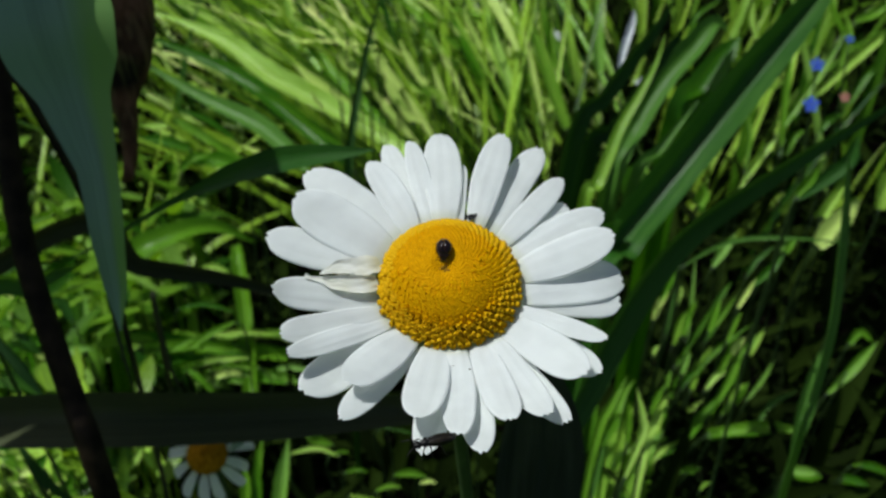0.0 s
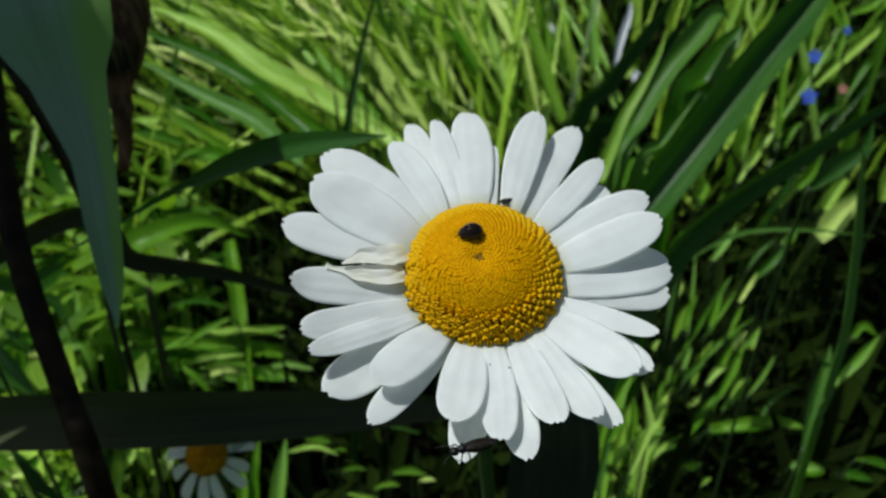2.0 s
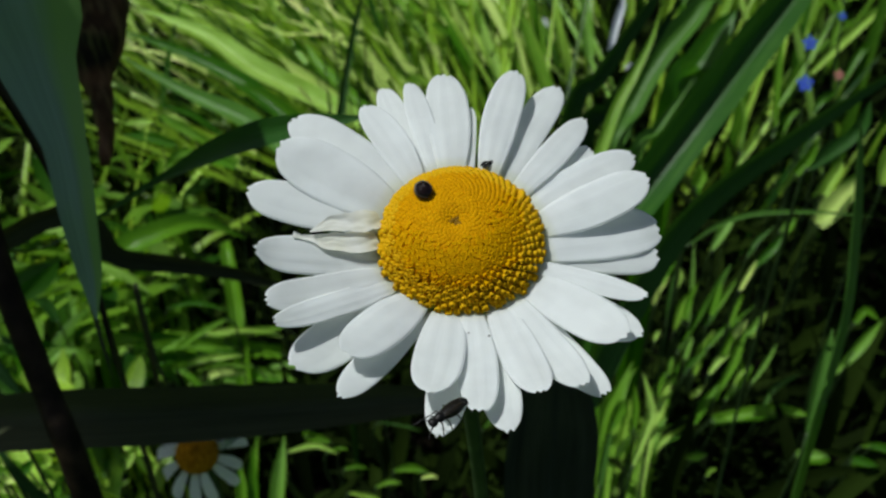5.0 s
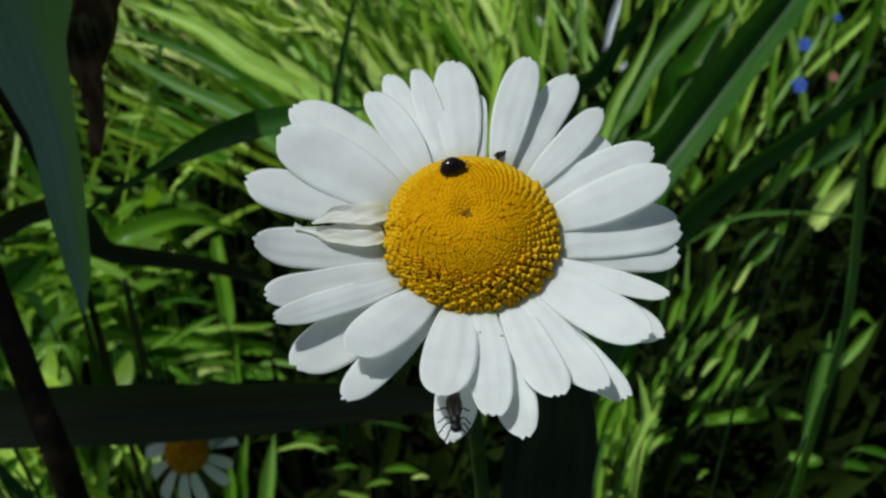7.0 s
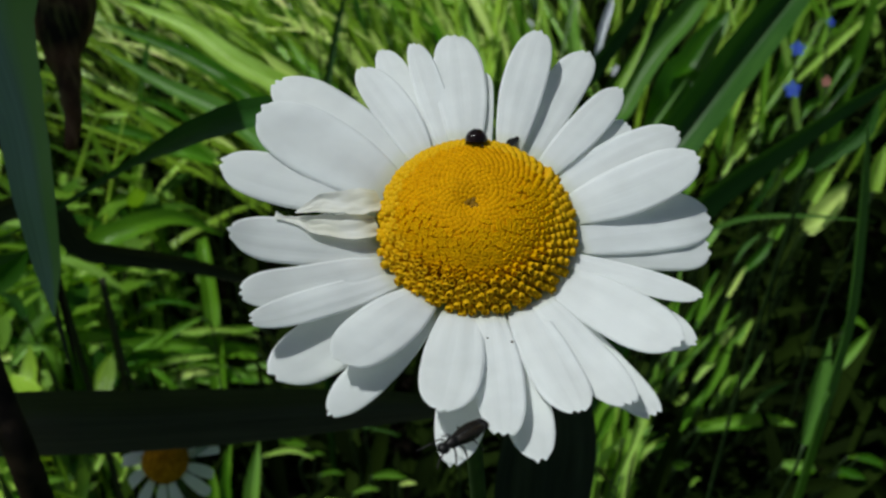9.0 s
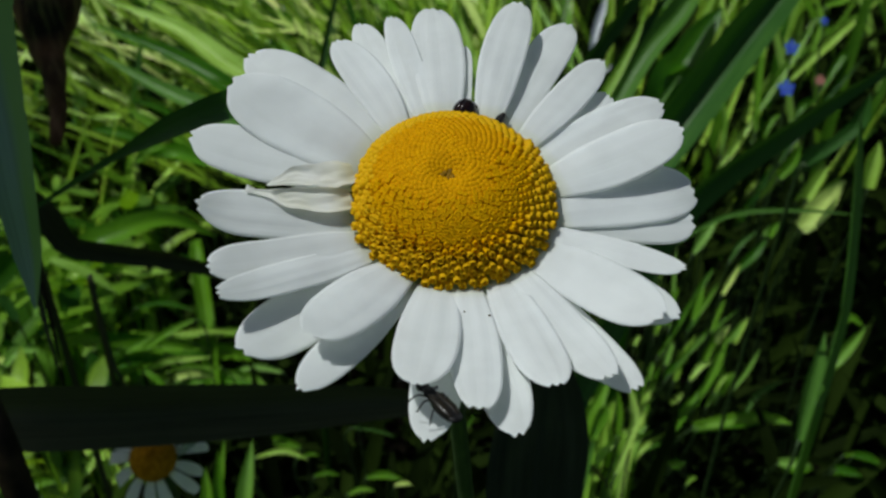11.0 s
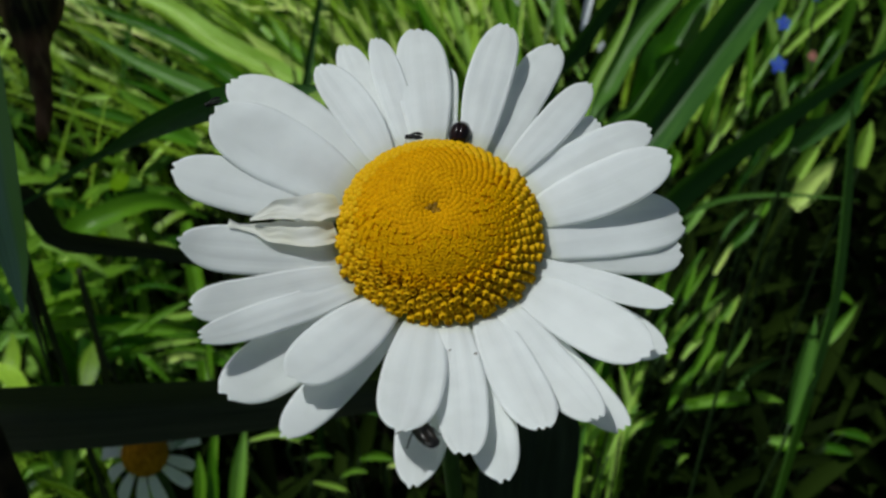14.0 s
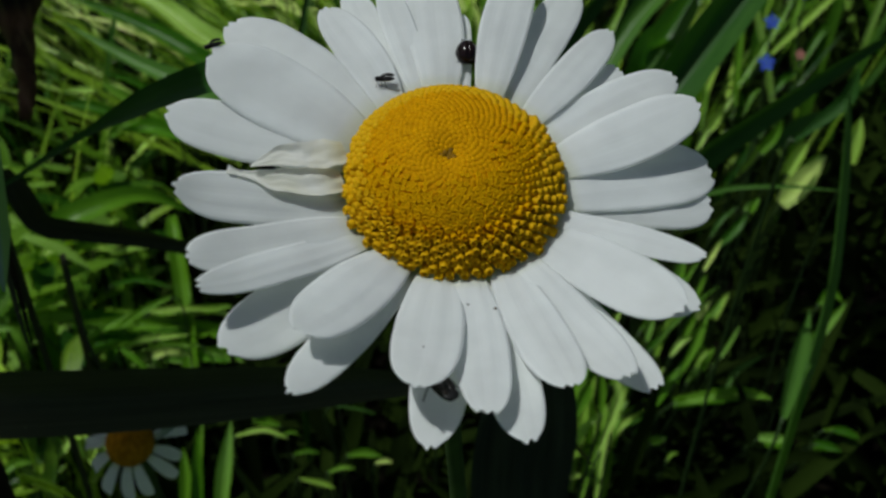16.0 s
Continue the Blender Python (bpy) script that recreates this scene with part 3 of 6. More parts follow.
def speck(x, y, z, size):
    v = [FLOWER @ (Vector((x + size * a, y + size * c * 0.6, z + size * d)) * MM) for a, c, d in ((1, 0, 0), (-1, 0.2, 0), (0, 1, 0.1), (0.1, -1, 0), (0, 0, 0.6), (0, 0, -0.5))]
    f = [(0, 2, 4), (2, 1, 4), (1, 3, 4), (3, 0, 4), (2, 0, 5), (1, 2, 5), (3, 1, 5), (0, 3, 5)]
    part("speck", mesh_of("speck", v, f, BARK, smooth=False), daisy, "tiny brown speck of dirt")


for x, y, z, size in ((2.8, -15.0, 3.6, 0.22), (0.4, -14.6, 3.7, 0.16), (9.0, -18.5, 3.4, 0.12), (15.6, -7.2, 1.6, 0.14), (8.4, 24.5, -0.6, 0.22)):
    speck(x, y, z, size)


def daisy_stem():
    n = FLOWER.to_3x3() @ Vector((0, 0, 1))
    c = FLOWER.translation
    pts = [Vector(FLOWER_FOOT), Vector((0.022, 0.132, 0.25)), c - n * 0.07 + Vector((0.006, -0.004, -0.03)), c - n * 0.03, c - n * 0.004]
    v, f = tube(pts, [0.0015, 0.0015, 0.0014, 0.0013, 0.0018], 10)
    part("stem", mesh_of("stem", v, f, STALK), daisy)
    rings = [(2.2, -5.2), (6.0, -4.6), (8.8, -3.0), (9.8, -1.2), (8.6, -0.6)]
    verts, faces, sides = [], [], 40
    for r, z in rings:
        for j in range(sides):
            a = 2 * math.pi * j / sides
            k = 1 + (0.03 if j % 2 else -0.03)
            verts.append(FLOWER @ (Vector((r * k * math.cos(a), r * k * math.sin(a), z)) * MM))
    for i in range(len(rings) - 1):
        for j in range(sides):
            a, b = i * sides + j, i * sides + (j + 1) % sides
            faces.append((a, b, b + sides, a + sides))
    part("bracts", mesh_of("bracts", verts, faces, BRACT), daisy, "green cup of overlapping bracts")


daisy_stem()


# ---- the small daisy behind ----
def far_daisy(centre, size):
    foot = (centre.x + 0.01, centre.y + 0.03, soil_height(centre.x, centre.y + 0.03))
    ob = thing("daisy", foot, "smaller white daisy with drooping petals in the shade", "flower")
    turn = Vector((0.10, -0.62, 0.78)).normalized().to_track_quat("Z", "Y").to_matrix().to_4x4()
    place = Matrix.Translation(centre) @ turn
    for k in range(13):
        a = 2 * math.pi * (k + 0.45 * random.random()) / 13
        length = size * random.uniform(0.8, 1.1)
        verts, faces, uvs = [], [], []
        for i in range(9):
            u = i / 8
            r = 0.42 * size + length * 0.66 * math.sin(u * 1.45)
            z = -1.10 * size * u**1.7
            hw = 0.125 * size * (0.5 + 0.6 * math.sin(math.pi * min(1, u * 0.9))) * (1 if u < 0.95 else 0.75)
            for v in (-1, 0, 1):
                verts.append(place @ Vector((r * math.cos(a) - v * hw * math.sin(a), r * math.sin(a) + v * hw * math.cos(a), z + 0.03 * size * v * v)))
                uvs.append((0.5 + 0.5 * v, u))
        for i in range(8):
            for j in range(2):
                q = i * 3 + j
                faces.append((q, q + 3, q + 4, q + 1))
        part("petal", mesh_of("petal", verts, faces, PETAL, uvs), ob)
    verts, faces = [], []
    for i in range(9):
        r = 0.50 * size * math.sin(0.5 * math.pi * i / 8)
        for j in range(20):
            a = 2 * math.pi * j / 20
            verts.append(place @ Vector((r * math.cos(a), r * math.sin(a), 0.44 * size * math.cos(0.5 * math.pi * i / 8) + 0.012 * size * ((i * 7 + j * 3) % 5))))
    for i in range(8):
        for j in range(20):
            a, b = i * 20 + j, i * 20 + (j + 1) % 20
            faces.append((a, a + 20, b + 20, b))
    part("disc", mesh_of("disc", verts, faces, BROWNISH_FLORET), ob, "small brownish orange disc")
    v, f, uv = ribbon([(centre.x + 0.004, centre.y + 0.012, centre.z - 0.012), centre + Vector((0.012, -0.005, 0.010)), centre + Vector((0.022, -0.006, 0.020))], 0.0045, (0, -0.5, 0.8), 0.1, 6, 0.3, 0.5)
    part("leaf", mesh_of("leaf", v, f, NEAR, uv), ob, "small greyish green leaf")
    v, f = tube([foot, (foot[0], foot[1], 0.15), centre - turn.to_3x3() @ Vector((0, 0, 0.02)), centre], [0.0018, 0.0016, 0.0014], 8)
    part("stem", mesh_of("stem", v, f, STALK), ob)


far_daisy(Vector((-0.0851, 0.2541, 0.3819)), 0.0145)


# ---- the lily beside it: stem, hanging leaves, withered pod ----
def lily():
    foot = (-0.065, 0.155, -0.13)
    ob = thing("lily_plant", foot, "lily with dark stem, hanging bluish leaves and a withered bud", "plant")
    top = Vector((-0.125, 0.285, 0.64))
    v, f = tube([foot, (-0.078, 0.17, 0.22), (-0.096, 0.195, 0.422), (-0.104, 0.207, 0.457), (-0.114, 0.224, 0.491), (-0.118, 0.242, 0.525), (-0.12, 0.26, 0.559), top],
                [0.0046, 0.0042, 0.0038, 0.0035, 0.0034, 0.0032, 0.003, 0.002], 12)
    part("stem", mesh_of("stem", v, f, DARK_STEM), ob, "dark brown stem")
    v, f, uv = ribbon([top, (-0.1005, 0.2336, 0.6076), (-0.0954, 0.2336, 0.5766), (-0.0919, 0.2250, 0.5577), (-0.0902, 0.2233, 0.5396), (-0.0868, 0.2181, 0.5216), (-0.0859, 0.2129, 0.5061), (-0.0859, 0.2104, 0.4906), (-0.0859, 0.2069, 0.4786)], 0.0290, (0.25, -0.95, 0.05), 0.1, 8,
                      profile=((0, 0.2, 0.375, 0.44, 0.5, 0.625, 0.75, 0.875, 1), (0.25, 0.95, 0.97, 0.86, 0.60, 0.34, 0.29, 0.20, 0.02)))
    part("leaf", mesh_of("leaf", v, f, LIT_EDGE, uv), ob, "smooth bluish hanging leaf, one edge green for sun shining through")
    v, f, uv = ribbon([(-0.120, 0.262, 0.552), (-0.128, 0.267, 0.535), (-0.116, 0.258, 0.522), (-0.106, 0.253, 0.497), (-0.098, 0.242, 0.468), (-0.094, 0.229, 0.437)], 0.008, (-0.5, -0.6, -0.5), 0.3, 7, 0.5, 0.4)
    part("leaf", mesh_of("leaf", v, f, DARK_STEM, uv), ob, "shrivelled dark leaf")
    v, f, uv = ribbon([(-0.113, 0.224, 0.488), (-0.120, 0.262, 0.462), (-0.112, 0.281, 0.458), (-0.082, 0.272, 0.480), (-0.051, 0.256, 0.501), (-0.018, 0.236, 0.517)], 0.0082, (-0.1, -0.7, 0.7), 0.2, 8, profile=((0, 0.4, 0.6, 0.7, 0.82, 0.92, 1), (0.15, 0.14, 0.32, 0.8, 1.0, 0.65, 0.03)))
    part("leaf", mesh_of("leaf", v, f, BROAD, uv), ob, "narrow dark green leaf")
    # Upper leaves out of view, added and aimed to shade what stands below.
    for k in range(12):
        a = radians(187 if k == 5 else 174 if k == 10 else 201 if k == 11 else 95 + 17 * k)
        out = Vector((math.cos(a), math.sin(a), 0))
        ln = 0.25 if k == 5 else 0.21 if k > 9 else 0.15 + 0.03 * math.sin(5 * k)
        at = top + Vector((0, 0, 0.012 * (k % 3)))
        v, f, uv = ribbon([at, at + out * ln * 0.35 + Vector((0, 0, 0.012)), at + out * ln * 0.7 + Vector((0, 0, 0.014)), at + out * ln + Vector((0, 0, 0.006))], 0.034, (0, 0, 1), 0.1, 6, 0.3, 0.45)
        part("leaf", mesh_of("leaf", v, f, NEAR, uv), ob, "bluish green upper leaf out of view, added to cast shade")
    v, f = tube([top, (-0.112, 0.345, 0.60), (-0.111, 0.356, 0.545), (-0.111, 0.353, 0.526)], [0.002, 0.002, 0.003], 8)
    part("flower_stalk", mesh_of("flower_stalk", v, f, DARK_STEM), ob)
    v, f = tube([(-0.112, 0.355, 0.535), (-0.114, 0.345, 0.515), (-0.115, 0.337, 0.503), (-0.115, 0.328, 0.491), (-0.113, 0.319, 0.478), (-0.112, 0.309, 0.463)],
                [0.0060, 0.0100, 0.0112, 0.0100, 0.0052, 0.0032, 0.0015], 18, 8)
    v = [q + Vector((1, 0.5, 0)) * (0.0012 * noise.noise(q * 160)) for q in v]
    part("bud", mesh_of("bud", v, f, POD), ob, "brown withered hanging bud")


lily()

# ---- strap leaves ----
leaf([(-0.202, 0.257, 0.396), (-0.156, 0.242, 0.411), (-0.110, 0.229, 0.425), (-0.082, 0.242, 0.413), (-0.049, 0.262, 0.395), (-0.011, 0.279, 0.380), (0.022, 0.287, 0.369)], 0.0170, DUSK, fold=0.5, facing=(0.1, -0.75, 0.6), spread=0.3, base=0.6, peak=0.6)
leaf([(-0.208, 0.339, 0.368), (-0.179, 0.352, 0.386), (-0.160, 0.365, 0.387)], 0.0109, BROAD, facing=(0.3, -0.95, 0.05), spread=0.1)
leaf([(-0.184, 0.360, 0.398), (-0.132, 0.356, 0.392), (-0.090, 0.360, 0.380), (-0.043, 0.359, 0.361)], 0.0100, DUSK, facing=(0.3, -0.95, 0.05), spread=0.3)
sprout([(-0.183, 0.315, 0.388), (-0.171, 0.307, 0.377), (-0.162, 0.300, 0.366)], 0.0053, DEEP, facing=(0.3, -0.95, 0.05))
sprout([(-0.171, 0.288, 0.350), (-0.161, 0.281, 0.340), (-0.147, 0.274, 0.330)], 0.0053, DEEP, facing=(0.3, -0.95, 0.05))
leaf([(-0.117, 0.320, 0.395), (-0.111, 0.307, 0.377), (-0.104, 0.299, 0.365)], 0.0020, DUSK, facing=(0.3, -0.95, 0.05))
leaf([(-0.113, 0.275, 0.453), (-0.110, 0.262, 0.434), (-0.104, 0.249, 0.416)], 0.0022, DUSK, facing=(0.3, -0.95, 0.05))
leaf([(-0.301, 0.774, 0.086), (-0.261, 0.791, 0.110), (-0.224, 0.817, 0.104), (-0.187, 0.828, 0.077)], 0.0230, FRESH)
sprout([(-0.187, 0.711, -0.043), (-0.192, 0.740, -0.044), (-0.202, 0.800, -0.004), (-0.216, 0.860, 0.037), (-0.222, 0.887, 0.034)], 0.0155, FRESH, base=0.8, peak=0.6, fold=0.5)
sprout([(-0.161, 0.782, -0.032), (-0.212, 0.773, -0.016), (-0.255, 0.763, -0.000), (-0.311, 0.754, 0.013)], 0.0170, FRESH, base=0.8)
sprout([(-0.143, 0.756, -0.044), (-0.180, 0.760, -0.039), (-0.239, 0.761, -0.036)], 0.0119, FRESH)
sprout([(-0.157, 0.789, -0.005), (-0.200, 0.787, -0.008), (-0.247, 0.785, -0.009)], 0.0087, PALE)
sprout([(-0.126, 0.450, 0.110), (-0.126, 0.463, 0.128), (-0.126, 0.480, 0.152)], 0.0075, FRESH, base=0.8)
sprout([(-0.113, 0.452, 0.108), (-0.110, 0.467, 0.128), (-0.105, 0.485, 0.155)], 0.0102, FRESH, base=0.8)
sprout([(-0.134, 0.449, 0.112), (-0.133, 0.462, 0.130), (-0.134, 0.472, 0.145)], 0.0075, FRESH, base=0.8)
sprout([(-0.285, 0.656, -0.138), (-0.282, 0.678, -0.110), (-0.288, 0.694, -0.086)], 0.0162, BROAD, base=0.8)
sprout([(-0.101, 0.642, -0.015), (-0.121, 0.645, -0.010), (-0.136, 0.644, -0.013)], 0.0089, FRESH)
sprout([(-0.358, 0.760, -0.001), (-0.359, 0.783, 0.030), (-0.370, 0.803, 0.059)], 0.0208, FRESH, fold=0.5)
sprout([(-0.332, 0.771, -0.002), (-0.341, 0.789, 0.025), (-0.353, 0.810, 0.054)], 0.0131, PALE)
sprout([(-0.390, 0.712, 0.003), (-0.399, 0.723, 0.018), (-0.415, 0.728, 0.025)], 0.0218, FRESH)
sprout([(-0.332, 0.728, -0.013), (-0.338, 0.739, 0.004), (-0.359, 0.748, 0.016)], 0.0160, FRESH)
sprout([(-0.378, 0.672, -0.051), (-0.398, 0.668, -0.059), (-0.431, 0.671, -0.056)], 0.0109, PALE)
sprout([(-0.417, 0.649, -0.085), (-0.405, 0.660, -0.068), (-0.384, 0.665, -0.061)], 0.0130, PALE)
sprout([(-0.359, 0.689, -0.052), (-0.363, 0.674, -0.073), (-0.379, 0.664, -0.087)], 0.0123, FRESH)
sprout([(-0.426, 0.637, -0.096), (-0.397, 0.644, -0.086), (-0.373, 0.642, -0.092)], 0.0130, FRESH)
sprout([(-0.387, 0.649, -0.106), (-0.363, 0.659, -0.093), (-0.347, 0.667, -0.079)], 0.0102, PALE)
sprout([(-0.376, 0.690, -0.029), (-0.409, 0.697, -0.019), (-0.429, 0.707, -0.004)], 0.0109, FRESH)
sprout([(-0.365, 0.659, -0.082), (-0.374, 0.648, -0.099), (-0.385, 0.635, -0.115)], 0.0131, FRESH)
sprout([(-0.302, 0.739, -0.033), (-0.280, 0.752, -0.015), (-0.246, 0.754, -0.011)], 0.0114, FRESH)
sprout([(-0.255, 0.744, -0.048), (-0.224, 0.752, -0.037), (-0.190, 0.749, -0.041)], 0.0084, FRESH)
sprout([(-0.290, 0.754, -0.003), (-0.298, 0.744, -0.018), (-0.294, 0.729, -0.039)], 0.0090, PALE)
sprout([(-0.213, 0.736, -0.058), (-0.231, 0.742, -0.047), (-0.248, 0.736, -0.058)], 0.0092, FRESH)
sprout([(-0.262, 0.856, 0.020), (-0.243, 0.859, 0.024), (-0.221, 0.853, 0.016)], 0.0082, PALE)
sprout([(-0.318, 0.857, 0.024), (-0.295, 0.865, 0.036), (-0.267, 0.870, 0.043)], 0.0096, PALE)
sprout([(-0.271, 0.812, 0.007), (-0.244, 0.814, 0.010), (-0.212, 0.810, 0.002)], 0.0061, FRESH)
sprout([(-0.291, 0.664, -0.128), (-0.291, 0.676, -0.111), (-0.274, 0.677, -0.108)], 0.0090, PALE)
sprout([(-0.225, 0.671, -0.137), (-0.242, 0.683, -0.119), (-0.259, 0.684, -0.116)], 0.0091, FRESH)
sprout([(-0.110, 0.511, 0.112), (-0.091, 0.513, 0.115), (-0.075, 0.510, 0.109)], 0.0040, PALE)
sprout([(-0.317, 0.702, -0.068), (-0.313, 0.691, -0.082), (-0.299, 0.681, -0.095)], 0.0090, FRESH)
sprout([(-0.411, 0.723, 0.033), (-0.421, 0.726, 0.039), (-0.433, 0.726, 0.039)], 0.0080, PALE)
sprout([(-0.412, 0.743, 0.037), (-0.418, 0.747, 0.041), (-0.426, 0.749, 0.042)], 0.0085, FRESH)
sprout([(-0.380, 0.694, -0.031), (-0.389, 0.700, -0.022), (-0.405, 0.703, -0.020)], 0.0091, PALE)
sprout([(-0.390, 0.731, 0.012), (-0.375, 0.731, 0.012), (-0.362, 0.736, 0.020)], 0.0076, STRAW)
sprout([(-0.335, 0.708, -0.045), (-0.335, 0.716, -0.034), (-0.341, 0.724, -0.023)], 0.0095, PALE)
sprout([(-0.396, 0.769, 0.033), (-0.404, 0.777, 0.043), (-0.417, 0.781, 0.049)], 0.0093, FRESH)
sprout([(-0.392, 0.673, -0.054), (-0.398, 0.677, -0.048), (-0.407, 0.680, -0.046)], 0.0092, PALE)
sprout([(-0.356, 0.676, -0.078), (-0.353, 0.684, -0.067), (-0.358, 0.691, -0.056)], 0.0068, STRAW)
sprout([(-0.373, 0.721, -0.004), (-0.373, 0.725, 0.003), (-0.378, 0.730, 0.010)], 0.0076, PALE)
sprout([(-0.371, 0.733, 0.015), (-0.372, 0.738, 0.023), (-0.380, 0.744, 0.030)], 0.0072, FRESH)
sprout([(-0.403, 0.669, -0.051), (-0.410, 0.674, -0.044), (-0.424, 0.675, -0.042)], 0.0071, PALE)
sprout([(-0.374, 0.748, 0.030), (-0.386, 0.749, 0.032), (-0.399, 0.746, 0.026)], 0.0106, STRAW)
sprout([(-0.347, 0.683, -0.078), (-0.336, 0.684, -0.077), (-0.328, 0.689, -0.070)], 0.0072, PALE)
sprout([(-0.401, 0.661, -0.073), (-0.393, 0.664, -0.071), (-0.387, 0.668, -0.064)], 0.0099, FRESH)
sprout([(-0.328, 0.697, -0.069), (-0.320, 0.701, -0.063), (-0.315, 0.708, -0.053)], 0.0066, PALE)
sprout([(-0.388, 0.717, 0.006), (-0.392, 0.724, 0.015), (-0.402, 0.730, 0.022)], 0.0086, STRAW)
sprout([(-0.404, 0.740, 0.029), (-0.404, 0.746, 0.035), (-0.410, 0.750, 0.042)], 0.0087, PALE)
sprout([(-0.383, 0.721, -0.006), (-0.371, 0.721, -0.004), (-0.361, 0.726, 0.002)], 0.0096, FRESH)
sprout([(-0.383, 0.717, 0.003), (-0.393, 0.718, 0.006), (-0.405, 0.717, 0.003)], 0.0078, PALE)
sprout([(-0.420, 0.764, 0.036), (-0.421, 0.772, 0.049), (-0.433, 0.780, 0.058)], 0.0097, STRAW)
sprout([(-0.329, 0.676, -0.085), (-0.338, 0.682, -0.078), (-0.352, 0.685, -0.075)], 0.0074, PALE)
sprout([(-0.409, 0.717, 0.011), (-0.400, 0.722, 0.019), (-0.399, 0.730, 0.029)], 0.0090, FRESH)
sprout([(-0.409, 0.764, 0.033), (-0.406, 0.771, 0.042), (-0.412, 0.776, 0.050)], 0.0067, PALE)
sprout([(-0.405, 0.698, -0.016), (-0.402, 0.705, -0.006), (-0.405, 0.712, 0.004)], 0.0071, STRAW)
sprout([(-0.367, 0.743, 0.016), (-0.358, 0.746, 0.019), (-0.352, 0.750, 0.026)], 0.0074, PALE)
sprout([(-0.370, 0.660, -0.094), (-0.361, 0.662, -0.091), (-0.354, 0.668, -0.083)], 0.0102, FRESH)
sprout([(-0.212, 0.770, -0.003), (-0.254, 0.774, 0.002), (-0.294, 0.772, -0.002)], 0.0067, PALE)
sprout([(-0.159, 0.752, -0.041), (-0.210, 0.756, -0.037), (-0.260, 0.753, -0.041)], 0.0084, PALE)
sprout([(-0.201, 0.757, -0.024), (-0.240, 0.760, -0.019), (-0.280, 0.757, -0.023)], 0.0090, FRESH)
sprout([(-0.158, 0.786, -0.014), (-0.178, 0.788, -0.009), (-0.199, 0.786, -0.013)], 0.0057, STRAW)
sprout([(-0.130, 0.766, -0.040), (-0.155, 0.768, -0.035), (-0.181, 0.766, -0.039)], 0.0068, FRESH)
sprout([(-0.266, 0.840, 0.025), (-0.290, 0.843, 0.029), (-0.313, 0.840, 0.026)], 0.0082, PALE)
sprout([(-0.206, 0.739, -0.053), (-0.232, 0.741, -0.049), (-0.257, 0.739, -0.053)], 0.0090, PALE)
sprout([(-0.317, 0.651, -0.128), (-0.310, 0.656, -0.119), (-0.310, 0.663, -0.109)], 0.0115, PALE)
sprout([(-0.228, 0.374, 0.239), (-0.223, 0.376, 0.241), (-0.220, 0.378, 0.244)], 0.0060, STRAW)
sprout([(-0.230, 0.377, 0.242), (-0.234, 0.380, 0.245), (-0.239, 0.381, 0.246)], 0.0070, FRESH)
sprout([(-0.422, 0.656, -0.062), (-0.419, 0.661, -0.056), (-0.421, 0.666, -0.047)], 0.0115, STRAW)
sprout([(-0.217, 0.371, 0.249), (-0.213, 0.372, 0.251), (-0.210, 0.375, 0.255)], 0.0062, FRESH)
sprout([(-0.301, 0.667, -0.113), (-0.307, 0.669, -0.109), (-0.316, 0.671, -0.107)], 0.0134, PALE)
sprout([(-0.362, 0.675, -0.077), (-0.359, 0.680, -0.070), (-0.360, 0.685, -0.061)], 0.0111, STRAW)
sprout([(-0.395, 0.660, -0.076), (-0.393, 0.665, -0.067), (-0.395, 0.670, -0.060)], 0.0128, FRESH)
sprout([(-0.408, 0.664, -0.061), (-0.405, 0.669, -0.054), (-0.405, 0.674, -0.047)], 0.0096, STRAW)
sprout([(-0.384, 0.661, -0.082), (-0.377, 0.668, -0.074), (-0.374, 0.675, -0.064)], 0.0127, FRESH)
sprout([(-0.220, 0.365, 0.219), (-0.223, 0.367, 0.222), (-0.228, 0.369, 0.224)], 0.0075, STRAW)
sprout([(-0.203, 0.365, 0.235), (-0.200, 0.368, 0.238), (-0.198, 0.371, 0.243)], 0.0064, FRESH)
sprout([(-0.294, 0.685, -0.097), (-0.292, 0.692, -0.089), (-0.296, 0.697, -0.080)], 0.0129, PALE)
sprout([(-0.397, 0.647, -0.089), (-0.393, 0.652, -0.084), (-0.392, 0.656, -0.078)], 0.0116, STRAW)
sprout([(-0.373, 0.675, -0.073), (-0.363, 0.677, -0.072), (-0.355, 0.680, -0.067)], 0.0145, FRESH)
sprout([(-0.373, 0.644, -0.103), (-0.376, 0.651, -0.095), (-0.383, 0.654, -0.088)], 0.0107, STRAW)
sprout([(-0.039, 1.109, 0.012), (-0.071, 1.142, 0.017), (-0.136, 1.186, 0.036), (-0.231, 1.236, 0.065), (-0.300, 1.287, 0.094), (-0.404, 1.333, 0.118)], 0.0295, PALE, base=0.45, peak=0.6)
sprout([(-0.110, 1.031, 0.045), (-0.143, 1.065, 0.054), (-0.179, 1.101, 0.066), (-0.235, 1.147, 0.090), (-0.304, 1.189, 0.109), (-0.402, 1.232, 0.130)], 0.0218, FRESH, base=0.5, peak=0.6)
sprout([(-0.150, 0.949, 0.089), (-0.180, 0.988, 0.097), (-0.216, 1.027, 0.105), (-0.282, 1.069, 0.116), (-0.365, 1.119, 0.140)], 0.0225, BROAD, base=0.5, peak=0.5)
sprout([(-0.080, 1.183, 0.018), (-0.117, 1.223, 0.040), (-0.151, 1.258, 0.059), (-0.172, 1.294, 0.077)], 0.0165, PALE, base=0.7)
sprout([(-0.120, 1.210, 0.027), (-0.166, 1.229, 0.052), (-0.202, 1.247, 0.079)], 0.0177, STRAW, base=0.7)
